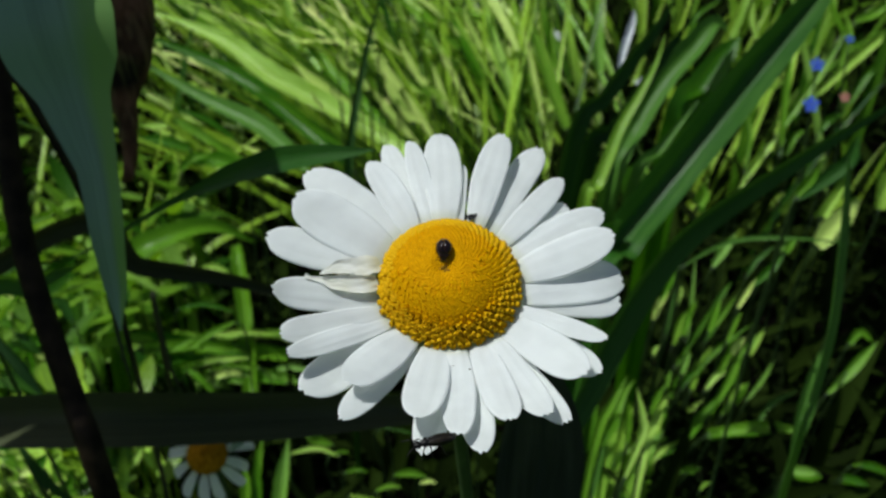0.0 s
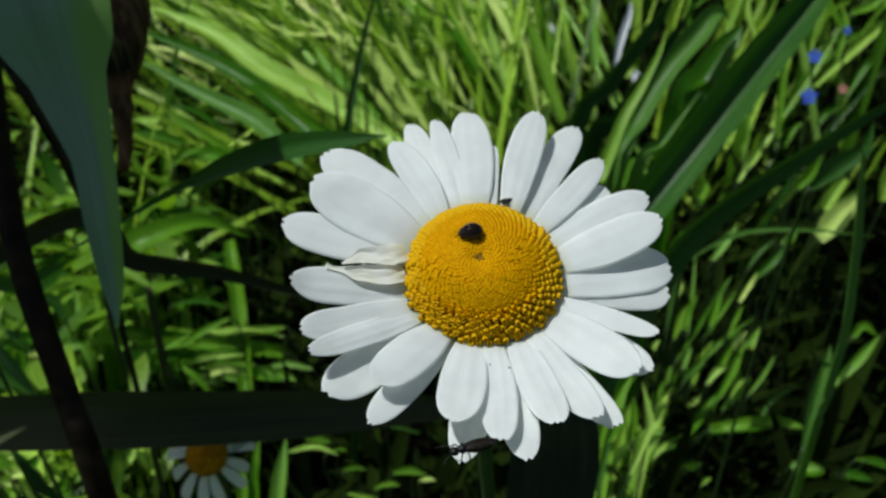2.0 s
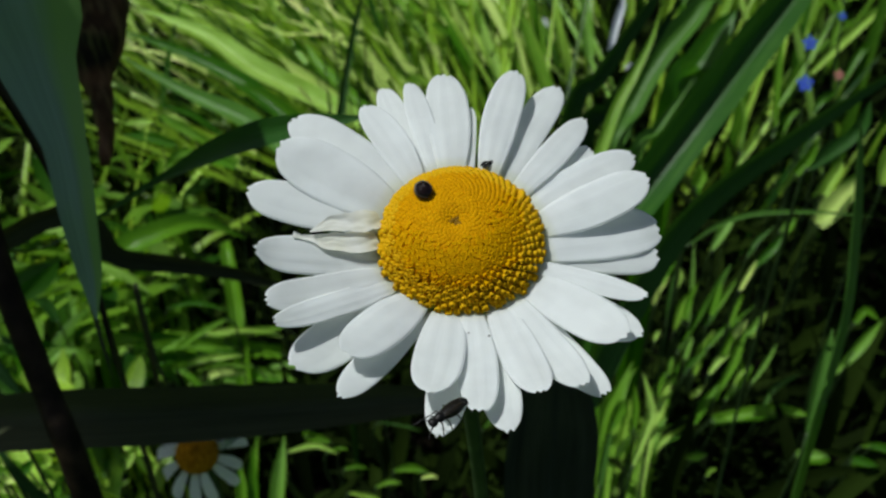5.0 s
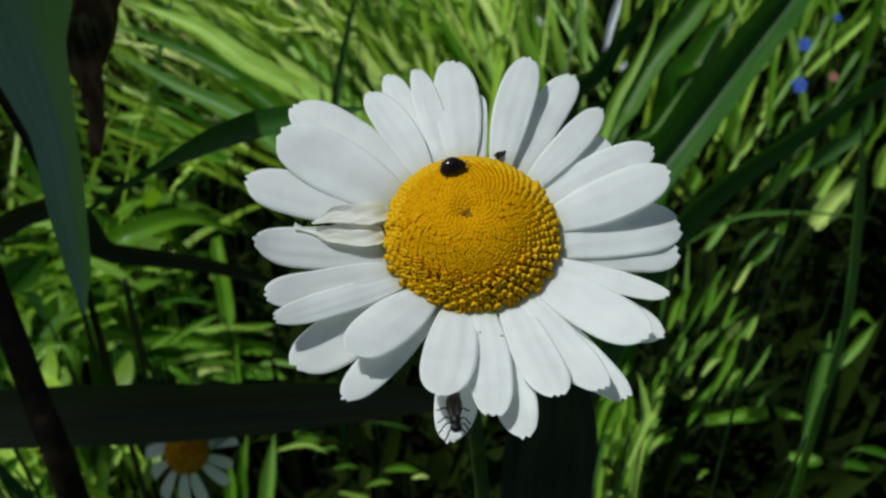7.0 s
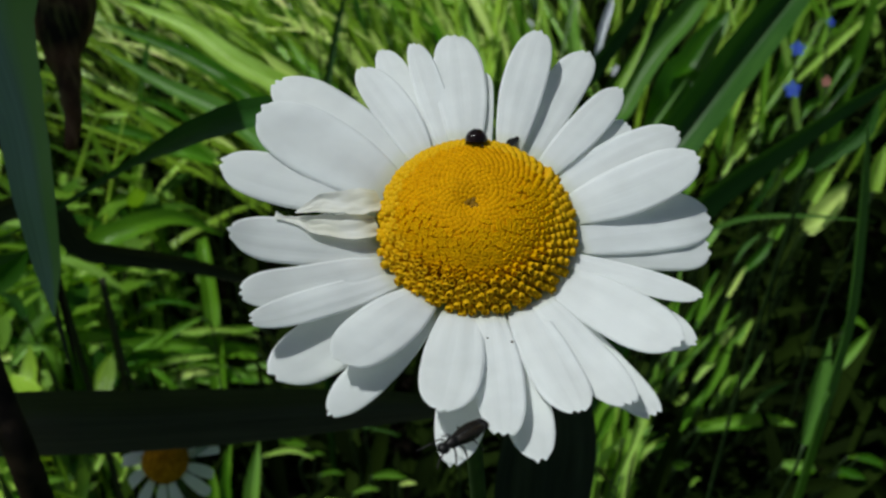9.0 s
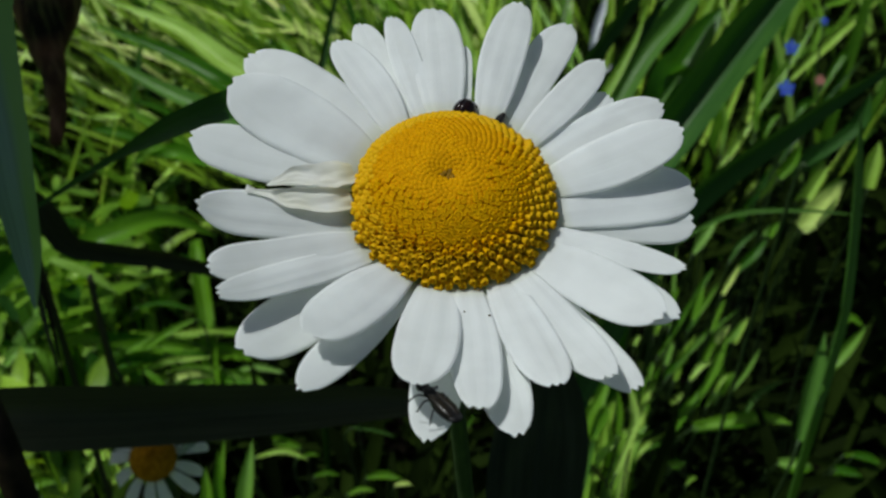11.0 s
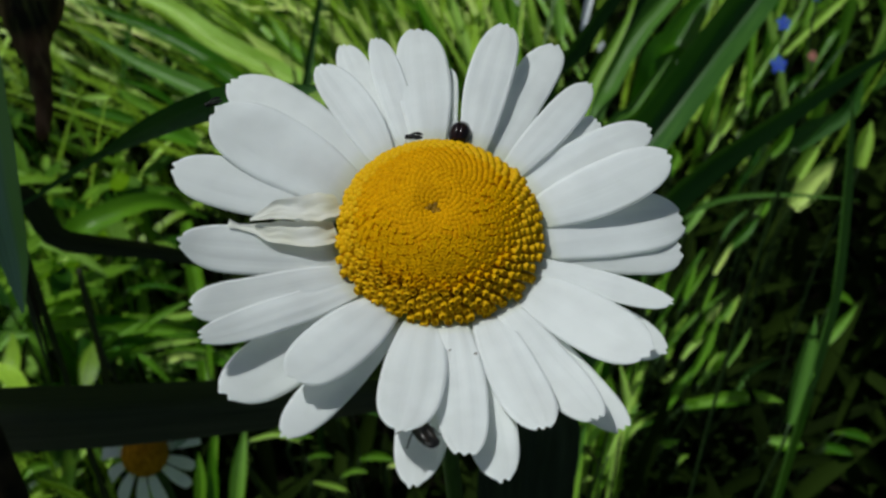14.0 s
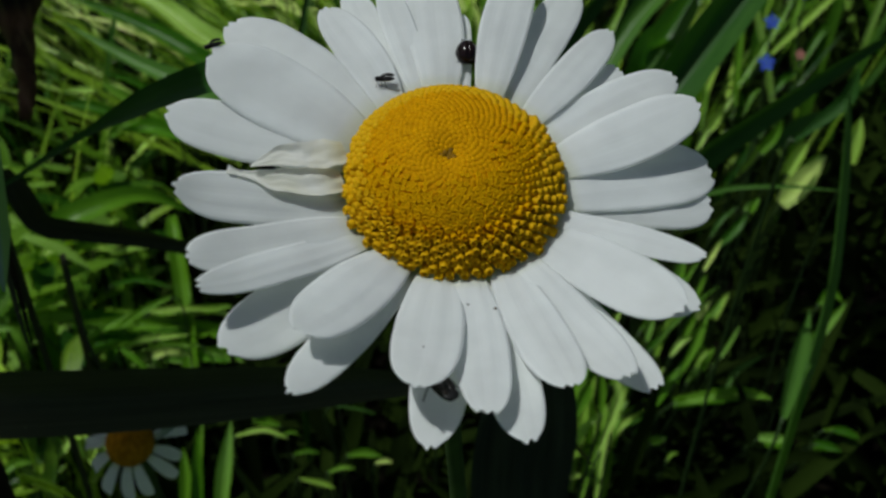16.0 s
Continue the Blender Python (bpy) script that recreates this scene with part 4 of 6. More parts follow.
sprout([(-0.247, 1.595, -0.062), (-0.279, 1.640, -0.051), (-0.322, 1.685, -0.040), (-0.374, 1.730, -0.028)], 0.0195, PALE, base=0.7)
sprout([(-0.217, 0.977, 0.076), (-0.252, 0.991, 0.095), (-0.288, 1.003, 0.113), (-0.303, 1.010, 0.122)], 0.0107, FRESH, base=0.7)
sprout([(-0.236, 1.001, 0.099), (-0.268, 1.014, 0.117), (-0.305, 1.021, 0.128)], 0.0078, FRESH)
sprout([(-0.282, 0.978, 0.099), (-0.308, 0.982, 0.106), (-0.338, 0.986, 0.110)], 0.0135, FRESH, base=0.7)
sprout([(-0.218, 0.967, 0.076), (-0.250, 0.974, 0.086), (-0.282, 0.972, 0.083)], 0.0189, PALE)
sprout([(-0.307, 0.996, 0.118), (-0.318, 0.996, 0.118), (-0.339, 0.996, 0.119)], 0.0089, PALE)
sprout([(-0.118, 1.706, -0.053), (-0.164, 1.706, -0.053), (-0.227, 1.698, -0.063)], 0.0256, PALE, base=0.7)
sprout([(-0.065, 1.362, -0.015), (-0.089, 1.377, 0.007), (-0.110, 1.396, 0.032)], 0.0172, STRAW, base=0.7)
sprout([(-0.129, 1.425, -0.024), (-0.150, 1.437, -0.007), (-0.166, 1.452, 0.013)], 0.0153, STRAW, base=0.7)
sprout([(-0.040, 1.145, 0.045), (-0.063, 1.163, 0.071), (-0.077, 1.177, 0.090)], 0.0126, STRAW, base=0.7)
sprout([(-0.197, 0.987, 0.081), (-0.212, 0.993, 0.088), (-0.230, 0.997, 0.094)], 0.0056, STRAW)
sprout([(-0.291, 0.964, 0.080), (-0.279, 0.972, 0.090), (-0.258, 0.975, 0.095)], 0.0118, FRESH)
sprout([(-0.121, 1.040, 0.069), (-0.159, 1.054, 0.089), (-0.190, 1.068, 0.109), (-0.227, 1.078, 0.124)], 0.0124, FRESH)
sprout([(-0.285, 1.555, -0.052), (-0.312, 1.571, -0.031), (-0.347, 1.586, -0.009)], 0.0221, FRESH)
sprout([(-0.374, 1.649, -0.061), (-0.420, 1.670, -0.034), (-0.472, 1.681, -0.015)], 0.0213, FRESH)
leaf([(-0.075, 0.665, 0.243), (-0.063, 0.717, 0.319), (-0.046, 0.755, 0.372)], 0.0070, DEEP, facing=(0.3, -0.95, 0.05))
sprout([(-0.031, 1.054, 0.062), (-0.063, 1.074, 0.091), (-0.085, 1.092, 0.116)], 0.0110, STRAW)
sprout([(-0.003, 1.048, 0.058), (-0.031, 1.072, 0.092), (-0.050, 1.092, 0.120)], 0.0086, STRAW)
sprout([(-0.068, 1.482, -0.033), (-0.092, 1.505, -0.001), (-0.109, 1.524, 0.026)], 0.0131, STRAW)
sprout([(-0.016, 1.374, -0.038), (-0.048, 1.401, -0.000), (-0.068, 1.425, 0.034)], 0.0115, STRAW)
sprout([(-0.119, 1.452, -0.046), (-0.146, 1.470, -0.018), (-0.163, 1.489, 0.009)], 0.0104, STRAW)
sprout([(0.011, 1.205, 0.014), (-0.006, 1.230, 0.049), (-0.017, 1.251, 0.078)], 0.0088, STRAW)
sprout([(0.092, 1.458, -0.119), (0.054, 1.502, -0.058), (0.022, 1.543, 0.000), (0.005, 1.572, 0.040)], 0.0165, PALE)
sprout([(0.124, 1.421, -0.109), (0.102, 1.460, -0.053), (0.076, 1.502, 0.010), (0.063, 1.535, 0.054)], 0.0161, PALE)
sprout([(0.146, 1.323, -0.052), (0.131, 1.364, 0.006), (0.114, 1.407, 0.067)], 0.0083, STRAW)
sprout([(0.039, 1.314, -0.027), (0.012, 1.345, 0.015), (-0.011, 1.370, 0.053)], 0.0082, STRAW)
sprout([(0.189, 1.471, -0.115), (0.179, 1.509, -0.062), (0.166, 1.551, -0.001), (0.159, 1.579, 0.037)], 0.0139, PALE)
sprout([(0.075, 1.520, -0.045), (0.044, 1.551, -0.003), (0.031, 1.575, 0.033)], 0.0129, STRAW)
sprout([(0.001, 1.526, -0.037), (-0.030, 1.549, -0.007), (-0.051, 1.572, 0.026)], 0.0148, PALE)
leaf([(0.082, 0.469, 0.295), (0.104, 0.493, 0.311), (0.124, 0.514, 0.324), (0.162, 0.548, 0.355), (0.192, 0.577, 0.378), (0.229, 0.609, 0.407), (0.265, 0.641, 0.434)], 0.0254, BROAD, base=0.75, peak=0.7, fold=0.5, facing=(-0.1, -0.8, 0.6))
leaf([(0.121, 0.636, 0.253), (0.143, 0.669, 0.293), (0.164, 0.691, 0.319), (0.187, 0.709, 0.337), (0.204, 0.724, 0.350), (0.216, 0.725, 0.345)], 0.0188, BROAD, peak=0.6)
leaf([(0.178, 0.688, 0.275), (0.199, 0.709, 0.305), (0.217, 0.724, 0.326), (0.229, 0.732, 0.338)], 0.0252, FRESH)
leaf([(0.088, 0.543, 0.295), (0.099, 0.558, 0.310), (0.114, 0.582, 0.337), (0.127, 0.598, 0.352), (0.139, 0.614, 0.368), (0.147, 0.630, 0.383)], 0.0081, PALE, base=0.6, peak=0.3)
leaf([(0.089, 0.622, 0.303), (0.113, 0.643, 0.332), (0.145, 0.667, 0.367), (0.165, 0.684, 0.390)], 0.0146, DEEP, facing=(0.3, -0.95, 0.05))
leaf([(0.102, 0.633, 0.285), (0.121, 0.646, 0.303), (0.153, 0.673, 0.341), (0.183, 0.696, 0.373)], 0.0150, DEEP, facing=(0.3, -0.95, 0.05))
leaf([(0.138, 0.636, 0.254), (0.160, 0.655, 0.281), (0.189, 0.677, 0.311)], 0.0101, BROAD)
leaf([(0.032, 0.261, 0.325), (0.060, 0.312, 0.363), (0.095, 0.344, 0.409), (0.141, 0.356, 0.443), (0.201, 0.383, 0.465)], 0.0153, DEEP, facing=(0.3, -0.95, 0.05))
leaf([(0.034, 0.262, 0.206), (0.036, 0.250, 0.326), (0.033, 0.243, 0.372), (0.032, 0.235, 0.405), (0.030, 0.226, 0.436), (0.028, 0.218, 0.463)], 0.0300, SHADE, "broad upright leaf behind the daisy, its shade put in as near black", fold=0.06, base=0.8, peak=0.6, facing=(0.0, -0.98, -0.2))
sprout([(0.259, 1.547, -0.073), (0.255, 1.579, -0.028), (0.254, 1.619, 0.029)], 0.0209, FRESH, base=0.8)
sprout([(0.225, 1.467, -0.109), (0.216, 1.500, -0.062), (0.203, 1.538, -0.010), (0.196, 1.576, 0.045)], 0.0165, PALE, base=0.7)
sprout([(0.180, 1.323, -0.060), (0.161, 1.354, -0.017), (0.140, 1.392, 0.036), (0.130, 1.411, 0.062)], 0.0203, PALE, base=0.7)
sprout([(0.211, 1.535, -0.089), (0.186, 1.570, -0.040), (0.160, 1.595, -0.003)], 0.0149, FRESH)
sprout([(0.206, 0.980, 0.039), (0.213, 0.992, 0.057), (0.219, 1.000, 0.067)], 0.0170, PALE)
sprout([(0.189, 1.008, 0.030), (0.191, 1.024, 0.053), (0.193, 1.032, 0.066)], 0.0139, FRESH)
sprout([(0.591, 1.454, -0.072), (0.658, 1.489, -0.023), (0.747, 1.532, 0.038)], 0.0145, PALE)
sprout([(0.501, 1.341, -0.080), (0.550, 1.382, -0.024), (0.606, 1.431, 0.047)], 0.0130, PALE)
sprout([(0.494, 1.301, -0.077), (0.500, 1.345, -0.015), (0.513, 1.385, 0.041)], 0.0117, FRESH)
sprout([(0.643, 1.513, -0.054), (0.658, 1.543, -0.010), (0.651, 1.570, 0.026)], 0.0116, PALE)
sprout([(0.612, 1.376, -0.047), (0.640, 1.401, -0.012), (0.682, 1.426, 0.023)], 0.0120, FRESH)
sprout([(0.357, 1.041, 0.009), (0.379, 1.061, 0.037), (0.403, 1.077, 0.060)], 0.0096, PALE)
sprout([(0.393, 1.139, -0.021), (0.399, 1.164, 0.014), (0.396, 1.182, 0.039)], 0.0067, FRESH)
sprout([(0.520, 1.407, -0.020), (0.498, 1.399, -0.032), (0.477, 1.403, -0.027)], 0.0060, PALE)
sprout([(0.504, 1.201, -0.003), (0.517, 1.212, 0.011), (0.542, 1.218, 0.022)], 0.0107, FRESH)
sprout([(0.668, 1.558, 0.010), (0.698, 1.564, 0.018), (0.727, 1.575, 0.037)], 0.0162, PALE)
sprout([(0.677, 1.532, -0.028), (0.639, 1.558, 0.009), (0.624, 1.589, 0.052)], 0.0129, FRESH)
sprout([(0.514, 1.536, -0.022), (0.499, 1.556, 0.009), (0.504, 1.579, 0.039)], 0.0097, PALE)
sprout([(0.404, 1.545, -0.009), (0.409, 1.562, 0.016), (0.455, 1.581, 0.041)], 0.0097, FRESH)
sprout([(0.460, 1.145, 0.033), (0.448, 1.139, 0.024), (0.437, 1.124, 0.005)], 0.0076, FRESH)
sprout([(0.387, 0.912, 0.085), (0.415, 0.924, 0.100), (0.445, 0.935, 0.117)], 0.0190, BROAD)
sprout([(0.366, 0.922, 0.052), (0.384, 0.934, 0.068), (0.403, 0.949, 0.089)], 0.0084, PALE)
sprout([(0.391, 0.892, 0.065), (0.410, 0.904, 0.083), (0.422, 0.916, 0.099)], 0.0089, PALE)
sprout([(0.278, 0.919, 0.055), (0.278, 0.928, 0.067), (0.281, 0.938, 0.081)], 0.0116, FRESH)
sprout([(0.131, 0.444, 0.328), (0.142, 0.440, 0.341), (0.157, 0.435, 0.351), (0.181, 0.427, 0.357), (0.211, 0.417, 0.360)], 0.0028, BROAD)
sprout([(0.182, 0.371, 0.261), (0.189, 0.386, 0.282), (0.196, 0.401, 0.304)], 0.0091, BROAD, fold=0.35)
sprout([(0.338, 0.656, 0.035), (0.361, 0.668, 0.054), (0.382, 0.682, 0.073)], 0.0088, FRESH)
sprout([(0.236, 0.646, -0.008), (0.275, 0.649, -0.004), (0.317, 0.649, -0.003)], 0.0114, FRESH, base=0.8)
sprout([(0.297, 0.611, -0.018), (0.316, 0.609, -0.019), (0.331, 0.609, -0.021)], 0.0106, FRESH, base=0.8)
sprout([(0.341, 0.596, -0.009), (0.353, 0.594, -0.013), (0.365, 0.589, -0.020)], 0.0104, FRESH, base=0.8)
sprout([(0.217, 0.711, 0.019), (0.235, 0.727, 0.042), (0.252, 0.743, 0.065)], 0.0053, FRESH)
sprout([(0.249, 0.730, 0.040), (0.261, 0.741, 0.054), (0.274, 0.751, 0.069)], 0.0050, FRESH)
sprout([(0.223, 0.690, 0.016), (0.251, 0.708, 0.040), (0.285, 0.723, 0.060)], 0.0053, FRESH)
sprout([(0.246, 0.672, 0.002), (0.261, 0.687, 0.025), (0.274, 0.705, 0.049)], 0.0078, PALE)
sprout([(0.274, 0.670, 0.014), (0.287, 0.680, 0.028), (0.299, 0.691, 0.043)], 0.0044, FRESH)
sprout([(0.223, 0.655, -0.020), (0.233, 0.665, -0.005), (0.248, 0.676, 0.010)], 0.0085, PALE)
sprout([(0.254, 0.753, 0.053), (0.263, 0.760, 0.063), (0.273, 0.768, 0.074)], 0.0050, FRESH)
sprout([(0.280, 0.651, 0.002), (0.293, 0.661, 0.016), (0.318, 0.669, 0.026)], 0.0054, BROAD)
sprout([(0.293, 0.785, 0.069), (0.302, 0.793, 0.081), (0.320, 0.801, 0.092)], 0.0055, BROAD)
sprout([(0.328, 0.806, 0.083), (0.335, 0.809, 0.088), (0.343, 0.812, 0.091)], 0.0052, FRESH)
sprout([(0.274, 0.703, 0.040), (0.281, 0.708, 0.046), (0.287, 0.714, 0.054)], 0.0063, FRESH)
sprout([(0.239, 0.683, 0.014), (0.248, 0.690, 0.023), (0.260, 0.693, 0.028)], 0.0062, PALE)
sprout([(0.206, 0.692, 0.007), (0.207, 0.697, 0.015), (0.210, 0.701, 0.021)], 0.0055, FRESH)
sprout([(0.219, 0.689, 0.010), (0.224, 0.694, 0.018), (0.231, 0.698, 0.024)], 0.0055, FRESH)
sprout([(0.224, 0.763, 0.051), (0.227, 0.769, 0.059), (0.227, 0.774, 0.065)], 0.0035, PALE)
sprout([(0.232, 0.741, 0.027), (0.236, 0.761, 0.056), (0.240, 0.785, 0.089)], 0.0039, FRESH)
sprout([(0.211, 0.741, 0.031), (0.215, 0.754, 0.049), (0.221, 0.768, 0.068)], 0.0042, BROAD)
sprout([(0.195, 0.716, 0.027), (0.197, 0.719, 0.031), (0.201, 0.721, 0.035)], 0.0046, PALE)
sprout([(0.259, 0.672, 0.010), (0.265, 0.678, 0.018), (0.273, 0.681, 0.023)], 0.0048, PALE)
sprout([(0.303, 0.775, 0.074), (0.312, 0.780, 0.082), (0.320, 0.786, 0.089)], 0.0043, FRESH)
sprout([(0.350, 0.603, 0.001), (0.367, 0.603, 0.001), (0.383, 0.598, -0.005)], 0.0042, FRESH)
sprout([(0.218, 0.630, -0.038), (0.224, 0.631, -0.037), (0.231, 0.633, -0.034)], 0.0044, FRESH)
sprout([(0.203, 0.639, -0.035), (0.212, 0.641, -0.033), (0.218, 0.643, -0.030)], 0.0037, PALE)
sprout([(0.229, 0.617, -0.046), (0.233, 0.620, -0.042), (0.239, 0.621, -0.041)], 0.0040, PALE)
sprout([(0.105, 0.405, 0.204), (0.115, 0.419, 0.224), (0.115, 0.425, 0.234), (0.112, 0.435, 0.247)], 0.0053, PALE)
sprout([(0.077, 0.387, 0.179), (0.089, 0.419, 0.224), (0.096, 0.428, 0.237), (0.107, 0.439, 0.253)], 0.0056, FRESH)
sprout([(0.106, 0.416, 0.221), (0.107, 0.423, 0.230), (0.107, 0.431, 0.241)], 0.0044, FRESH)
sprout([(0.196, 0.662, -0.024), (0.199, 0.670, -0.011), (0.203, 0.678, -0.001)], 0.0084, FRESH)
sprout([(0.164, 0.678, -0.104), (0.164, 0.689, -0.089), (0.168, 0.698, -0.076)], 0.0068, PALE)
sprout([(0.162, 0.672, -0.103), (0.190, 0.684, -0.086), (0.207, 0.689, -0.078), (0.236, 0.694, -0.070)], 0.0084, FRESH)
sprout([(0.142, 0.661, -0.124), (0.174, 0.668, -0.113), (0.208, 0.673, -0.108)], 0.0095, PALE)
sprout([(0.091, 0.415, 0.219), (0.098, 0.422, 0.229), (0.101, 0.426, 0.235)], 0.0062, FRESH)
sprout([(0.086, 0.398, 0.196), (0.089, 0.410, 0.211), (0.095, 0.421, 0.227)], 0.0056, BROAD)
sprout([(0.161, 0.664, -0.119), (0.184, 0.676, -0.102), (0.196, 0.679, -0.097)], 0.0079, FRESH)
sprout([(0.217, 0.807, 0.054), (0.228, 0.819, 0.070), (0.237, 0.828, 0.084)], 0.0080, PALE)
sprout([(0.265, 0.807, 0.063), (0.276, 0.816, 0.077), (0.289, 0.826, 0.090)], 0.0099, FRESH)
sprout([(0.292, 0.767, 0.068), (0.311, 0.777, 0.081), (0.324, 0.786, 0.094)], 0.0084, FRESH)
sprout([(0.216, 0.728, 0.029), (0.222, 0.739, 0.045), (0.232, 0.748, 0.058)], 0.0076, PALE)
sprout([(0.203, 0.793, 0.014), (0.209, 0.804, 0.030), (0.220, 0.814, 0.044)], 0.0067, FRESH)
sprout([(0.378, 0.828, 0.083), (0.394, 0.839, 0.101), (0.411, 0.852, 0.117)], 0.0161, PALE, base=0.6)
sprout([(0.361, 0.804, 0.091), (0.376, 0.809, 0.109), (0.398, 0.816, 0.136)], 0.0228, STRAW, base=0.6, fold=0.2)
sprout([(0.359, 0.802, 0.125), (0.367, 0.808, 0.140), (0.377, 0.812, 0.154)], 0.0112, PALE, base=0.7)
sprout([(0.344, 0.836, 0.128), (0.354, 0.840, 0.141), (0.363, 0.846, 0.158)], 0.0103, FRESH, base=0.7)
sprout([(0.325, 0.925, 0.101), (0.332, 0.930, 0.113), (0.341, 0.936, 0.130)], 0.0092, PALE, base=0.7)
sprout([(0.250, 0.838, 0.115), (0.254, 0.842, 0.124), (0.257, 0.845, 0.131)], 0.0134, FRESH, base=0.7)
sprout([(0.328, 0.793, 0.090), (0.331, 0.795, 0.096), (0.337, 0.798, 0.103)], 0.0073, PALE, base=0.7)
sprout([(0.365, 0.713, 0.191), (0.368, 0.722, 0.208), (0.373, 0.729, 0.225)], 0.0131, PALE, base=0.7)
leaf([(0.154, 0.314, 0.314), (0.163, 0.330, 0.335), (0.172, 0.348, 0.361), (0.176, 0.366, 0.388), (0.178, 0.380, 0.410), (0.179, 0.391, 0.430)], 0.0093, BROAD, base=0.8, peak=0.7, fold=0.16, facing=(0.7, -0.7, 0.2))
sprout([(0.164, 0.394, 0.402), (0.173, 0.395, 0.410), (0.182, 0.396, 0.420), (0.186, 0.400, 0.432)], 0.0063, BROAD, base=0.25, peak=0.7, fold=0.2)
sprout([(0.236, 0.643, -0.002), (0.268, 0.640, 0.008), (0.295, 0.634, 0.014), (0.312, 0.626, 0.015)], 0.0108, FRESH, base=0.7, fold=0.2)
sprout([(0.147, 0.655, -0.127), (0.153, 0.697, -0.088), (0.163, 0.734, -0.049)], 0.0073, FRESH, base=0.7)
sprout([(0.174, 0.689, -0.160), (0.191, 0.723, -0.125), (0.205, 0.755, -0.089)], 0.0076, PALE, base=0.7)
sprout([(0.196, 0.692, -0.164), (0.210, 0.719, -0.137), (0.217, 0.744, -0.111)], 0.0071, FRESH, base=0.7)
sprout([(0.202, 0.655, -0.114), (0.218, 0.672, -0.095), (0.241, 0.680, -0.080)], 0.0067, FRESH, base=0.7)
sprout([(0.161, 0.685, -0.139), (0.176, 0.719, -0.104), (0.181, 0.748, -0.074)], 0.0063, PALE, base=0.7)
sprout([(0.203, 0.721, -0.123), (0.217, 0.743, -0.098), (0.227, 0.761, -0.076)], 0.0065, PALE, base=0.7)
sprout([(0.246, 0.751, -0.110), (0.256, 0.764, -0.093), (0.270, 0.771, -0.081)], 0.0090, PALE, base=0.7)
sprout([(0.172, 0.643, -0.106), (0.185, 0.660, -0.087), (0.189, 0.678, -0.069)], 0.0055, FRESH, base=0.7)
sprout([(0.232, 0.702, -0.003), (0.241, 0.715, 0.016), (0.252, 0.725, 0.031)], 0.0065, PALE, base=0.7)
sprout([(0.261, 0.720, -0.002), (0.272, 0.731, 0.015), (0.281, 0.742, 0.032)], 0.0077, FRESH, base=0.7)
sprout([(0.295, 0.741, 0.006), (0.301, 0.748, 0.017), (0.309, 0.753, 0.027)], 0.0073, PALE, base=0.7)
sprout([(0.284, 0.723, -0.020), (0.280, 0.734, -0.009), (0.287, 0.741, 0.002)], 0.0095, PALE, base=0.7)
sprout([(0.151, 0.622, -0.088), (0.154, 0.640, -0.072), (0.162, 0.658, -0.054)], 0.0074, PALE, base=0.7)
sprout([(0.228, 0.750, -0.073), (0.231, 0.761, -0.060), (0.239, 0.770, -0.047)], 0.0064, FRESH, base=0.7)
sprout([(0.260, 0.763, 0.016), (0.268, 0.770, 0.028), (0.279, 0.774, 0.038)], 0.0062, FRESH, base=0.7)
sprout([(-0.258, 0.739, -0.016), (-0.243, 0.750, -0.010), (-0.225, 0.756, -0.010)], 0.0134, PALE, base=0.6, fold=0.25)
sprout([(-0.231, 0.724, -0.013), (-0.210, 0.732, -0.011), (-0.186, 0.734, -0.016)], 0.0077, STRAW, base=0.6, fold=0.25)
sprout([(-0.275, 0.757, -0.021), (-0.261, 0.766, -0.016), (-0.251, 0.766, -0.021)], 0.0126, PALE, base=0.6, fold=0.25)
sprout([(-0.294, 0.717, 0.005), (-0.282, 0.723, 0.006), (-0.270, 0.723, 0.001)], 0.0099, FRESH, base=0.6, fold=0.25)
sprout([(-0.219, 0.739, 0.032), (-0.192, 0.745, 0.030), (-0.156, 0.749, 0.024)], 0.0054, PALE, base=0.6, fold=0.25)
sprout([(-0.264, 0.675, 0.070), (-0.226, 0.684, 0.065), (-0.180, 0.689, 0.055)], 0.0111, FRESH, base=0.6, fold=0.25)
sprout([(-0.288, 0.689, 0.100), (-0.280, 0.698, 0.108), (-0.283, 0.706, 0.119)], 0.0131, BROAD, base=0.6, fold=0.25)
sprout([(-0.301, 0.741, 0.088), (-0.296, 0.748, 0.094), (-0.290, 0.750, 0.094)], 0.0096, PALE, base=0.6, fold=0.25)
sprout([(-0.293, 0.580, 0.137), (-0.284, 0.589, 0.143), (-0.271, 0.593, 0.140)], 0.0077, FRESH, base=0.6, fold=0.25)
sprout([(-0.286, 0.603, 0.161), (-0.293, 0.609, 0.172), (-0.302, 0.609, 0.178)], 0.0088, BROAD, base=0.6, fold=0.25)
sprout([(-0.291, 0.480, 0.111), (-0.286, 0.489, 0.117), (-0.285, 0.500, 0.127)], 0.0072, PALE, base=0.6, fold=0.25)
sprout([(-0.296, 0.508, 0.097), (-0.289, 0.514, 0.098), (-0.280, 0.515, 0.093)], 0.0069, PALE, base=0.6, fold=0.25)
sprout([(-0.289, 0.513, 0.068), (-0.286, 0.522, 0.075), (-0.277, 0.528, 0.076)], 0.0065, FRESH, base=0.6, fold=0.25)
sprout([(-0.275, 0.522, 0.069), (-0.268, 0.529, 0.072), (-0.257, 0.532, 0.070)], 0.0071, FRESH, base=0.6, fold=0.25)
sprout([(-0.253, 0.520, 0.058), (-0.247, 0.528, 0.062), (-0.239, 0.532, 0.062)], 0.0065, FRESH, base=0.6, fold=0.25)
sprout([(-0.312, 0.530, 0.096), (-0.305, 0.536, 0.098), (-0.295, 0.538, 0.094)], 0.0059, FRESH, base=0.6, fold=0.25)
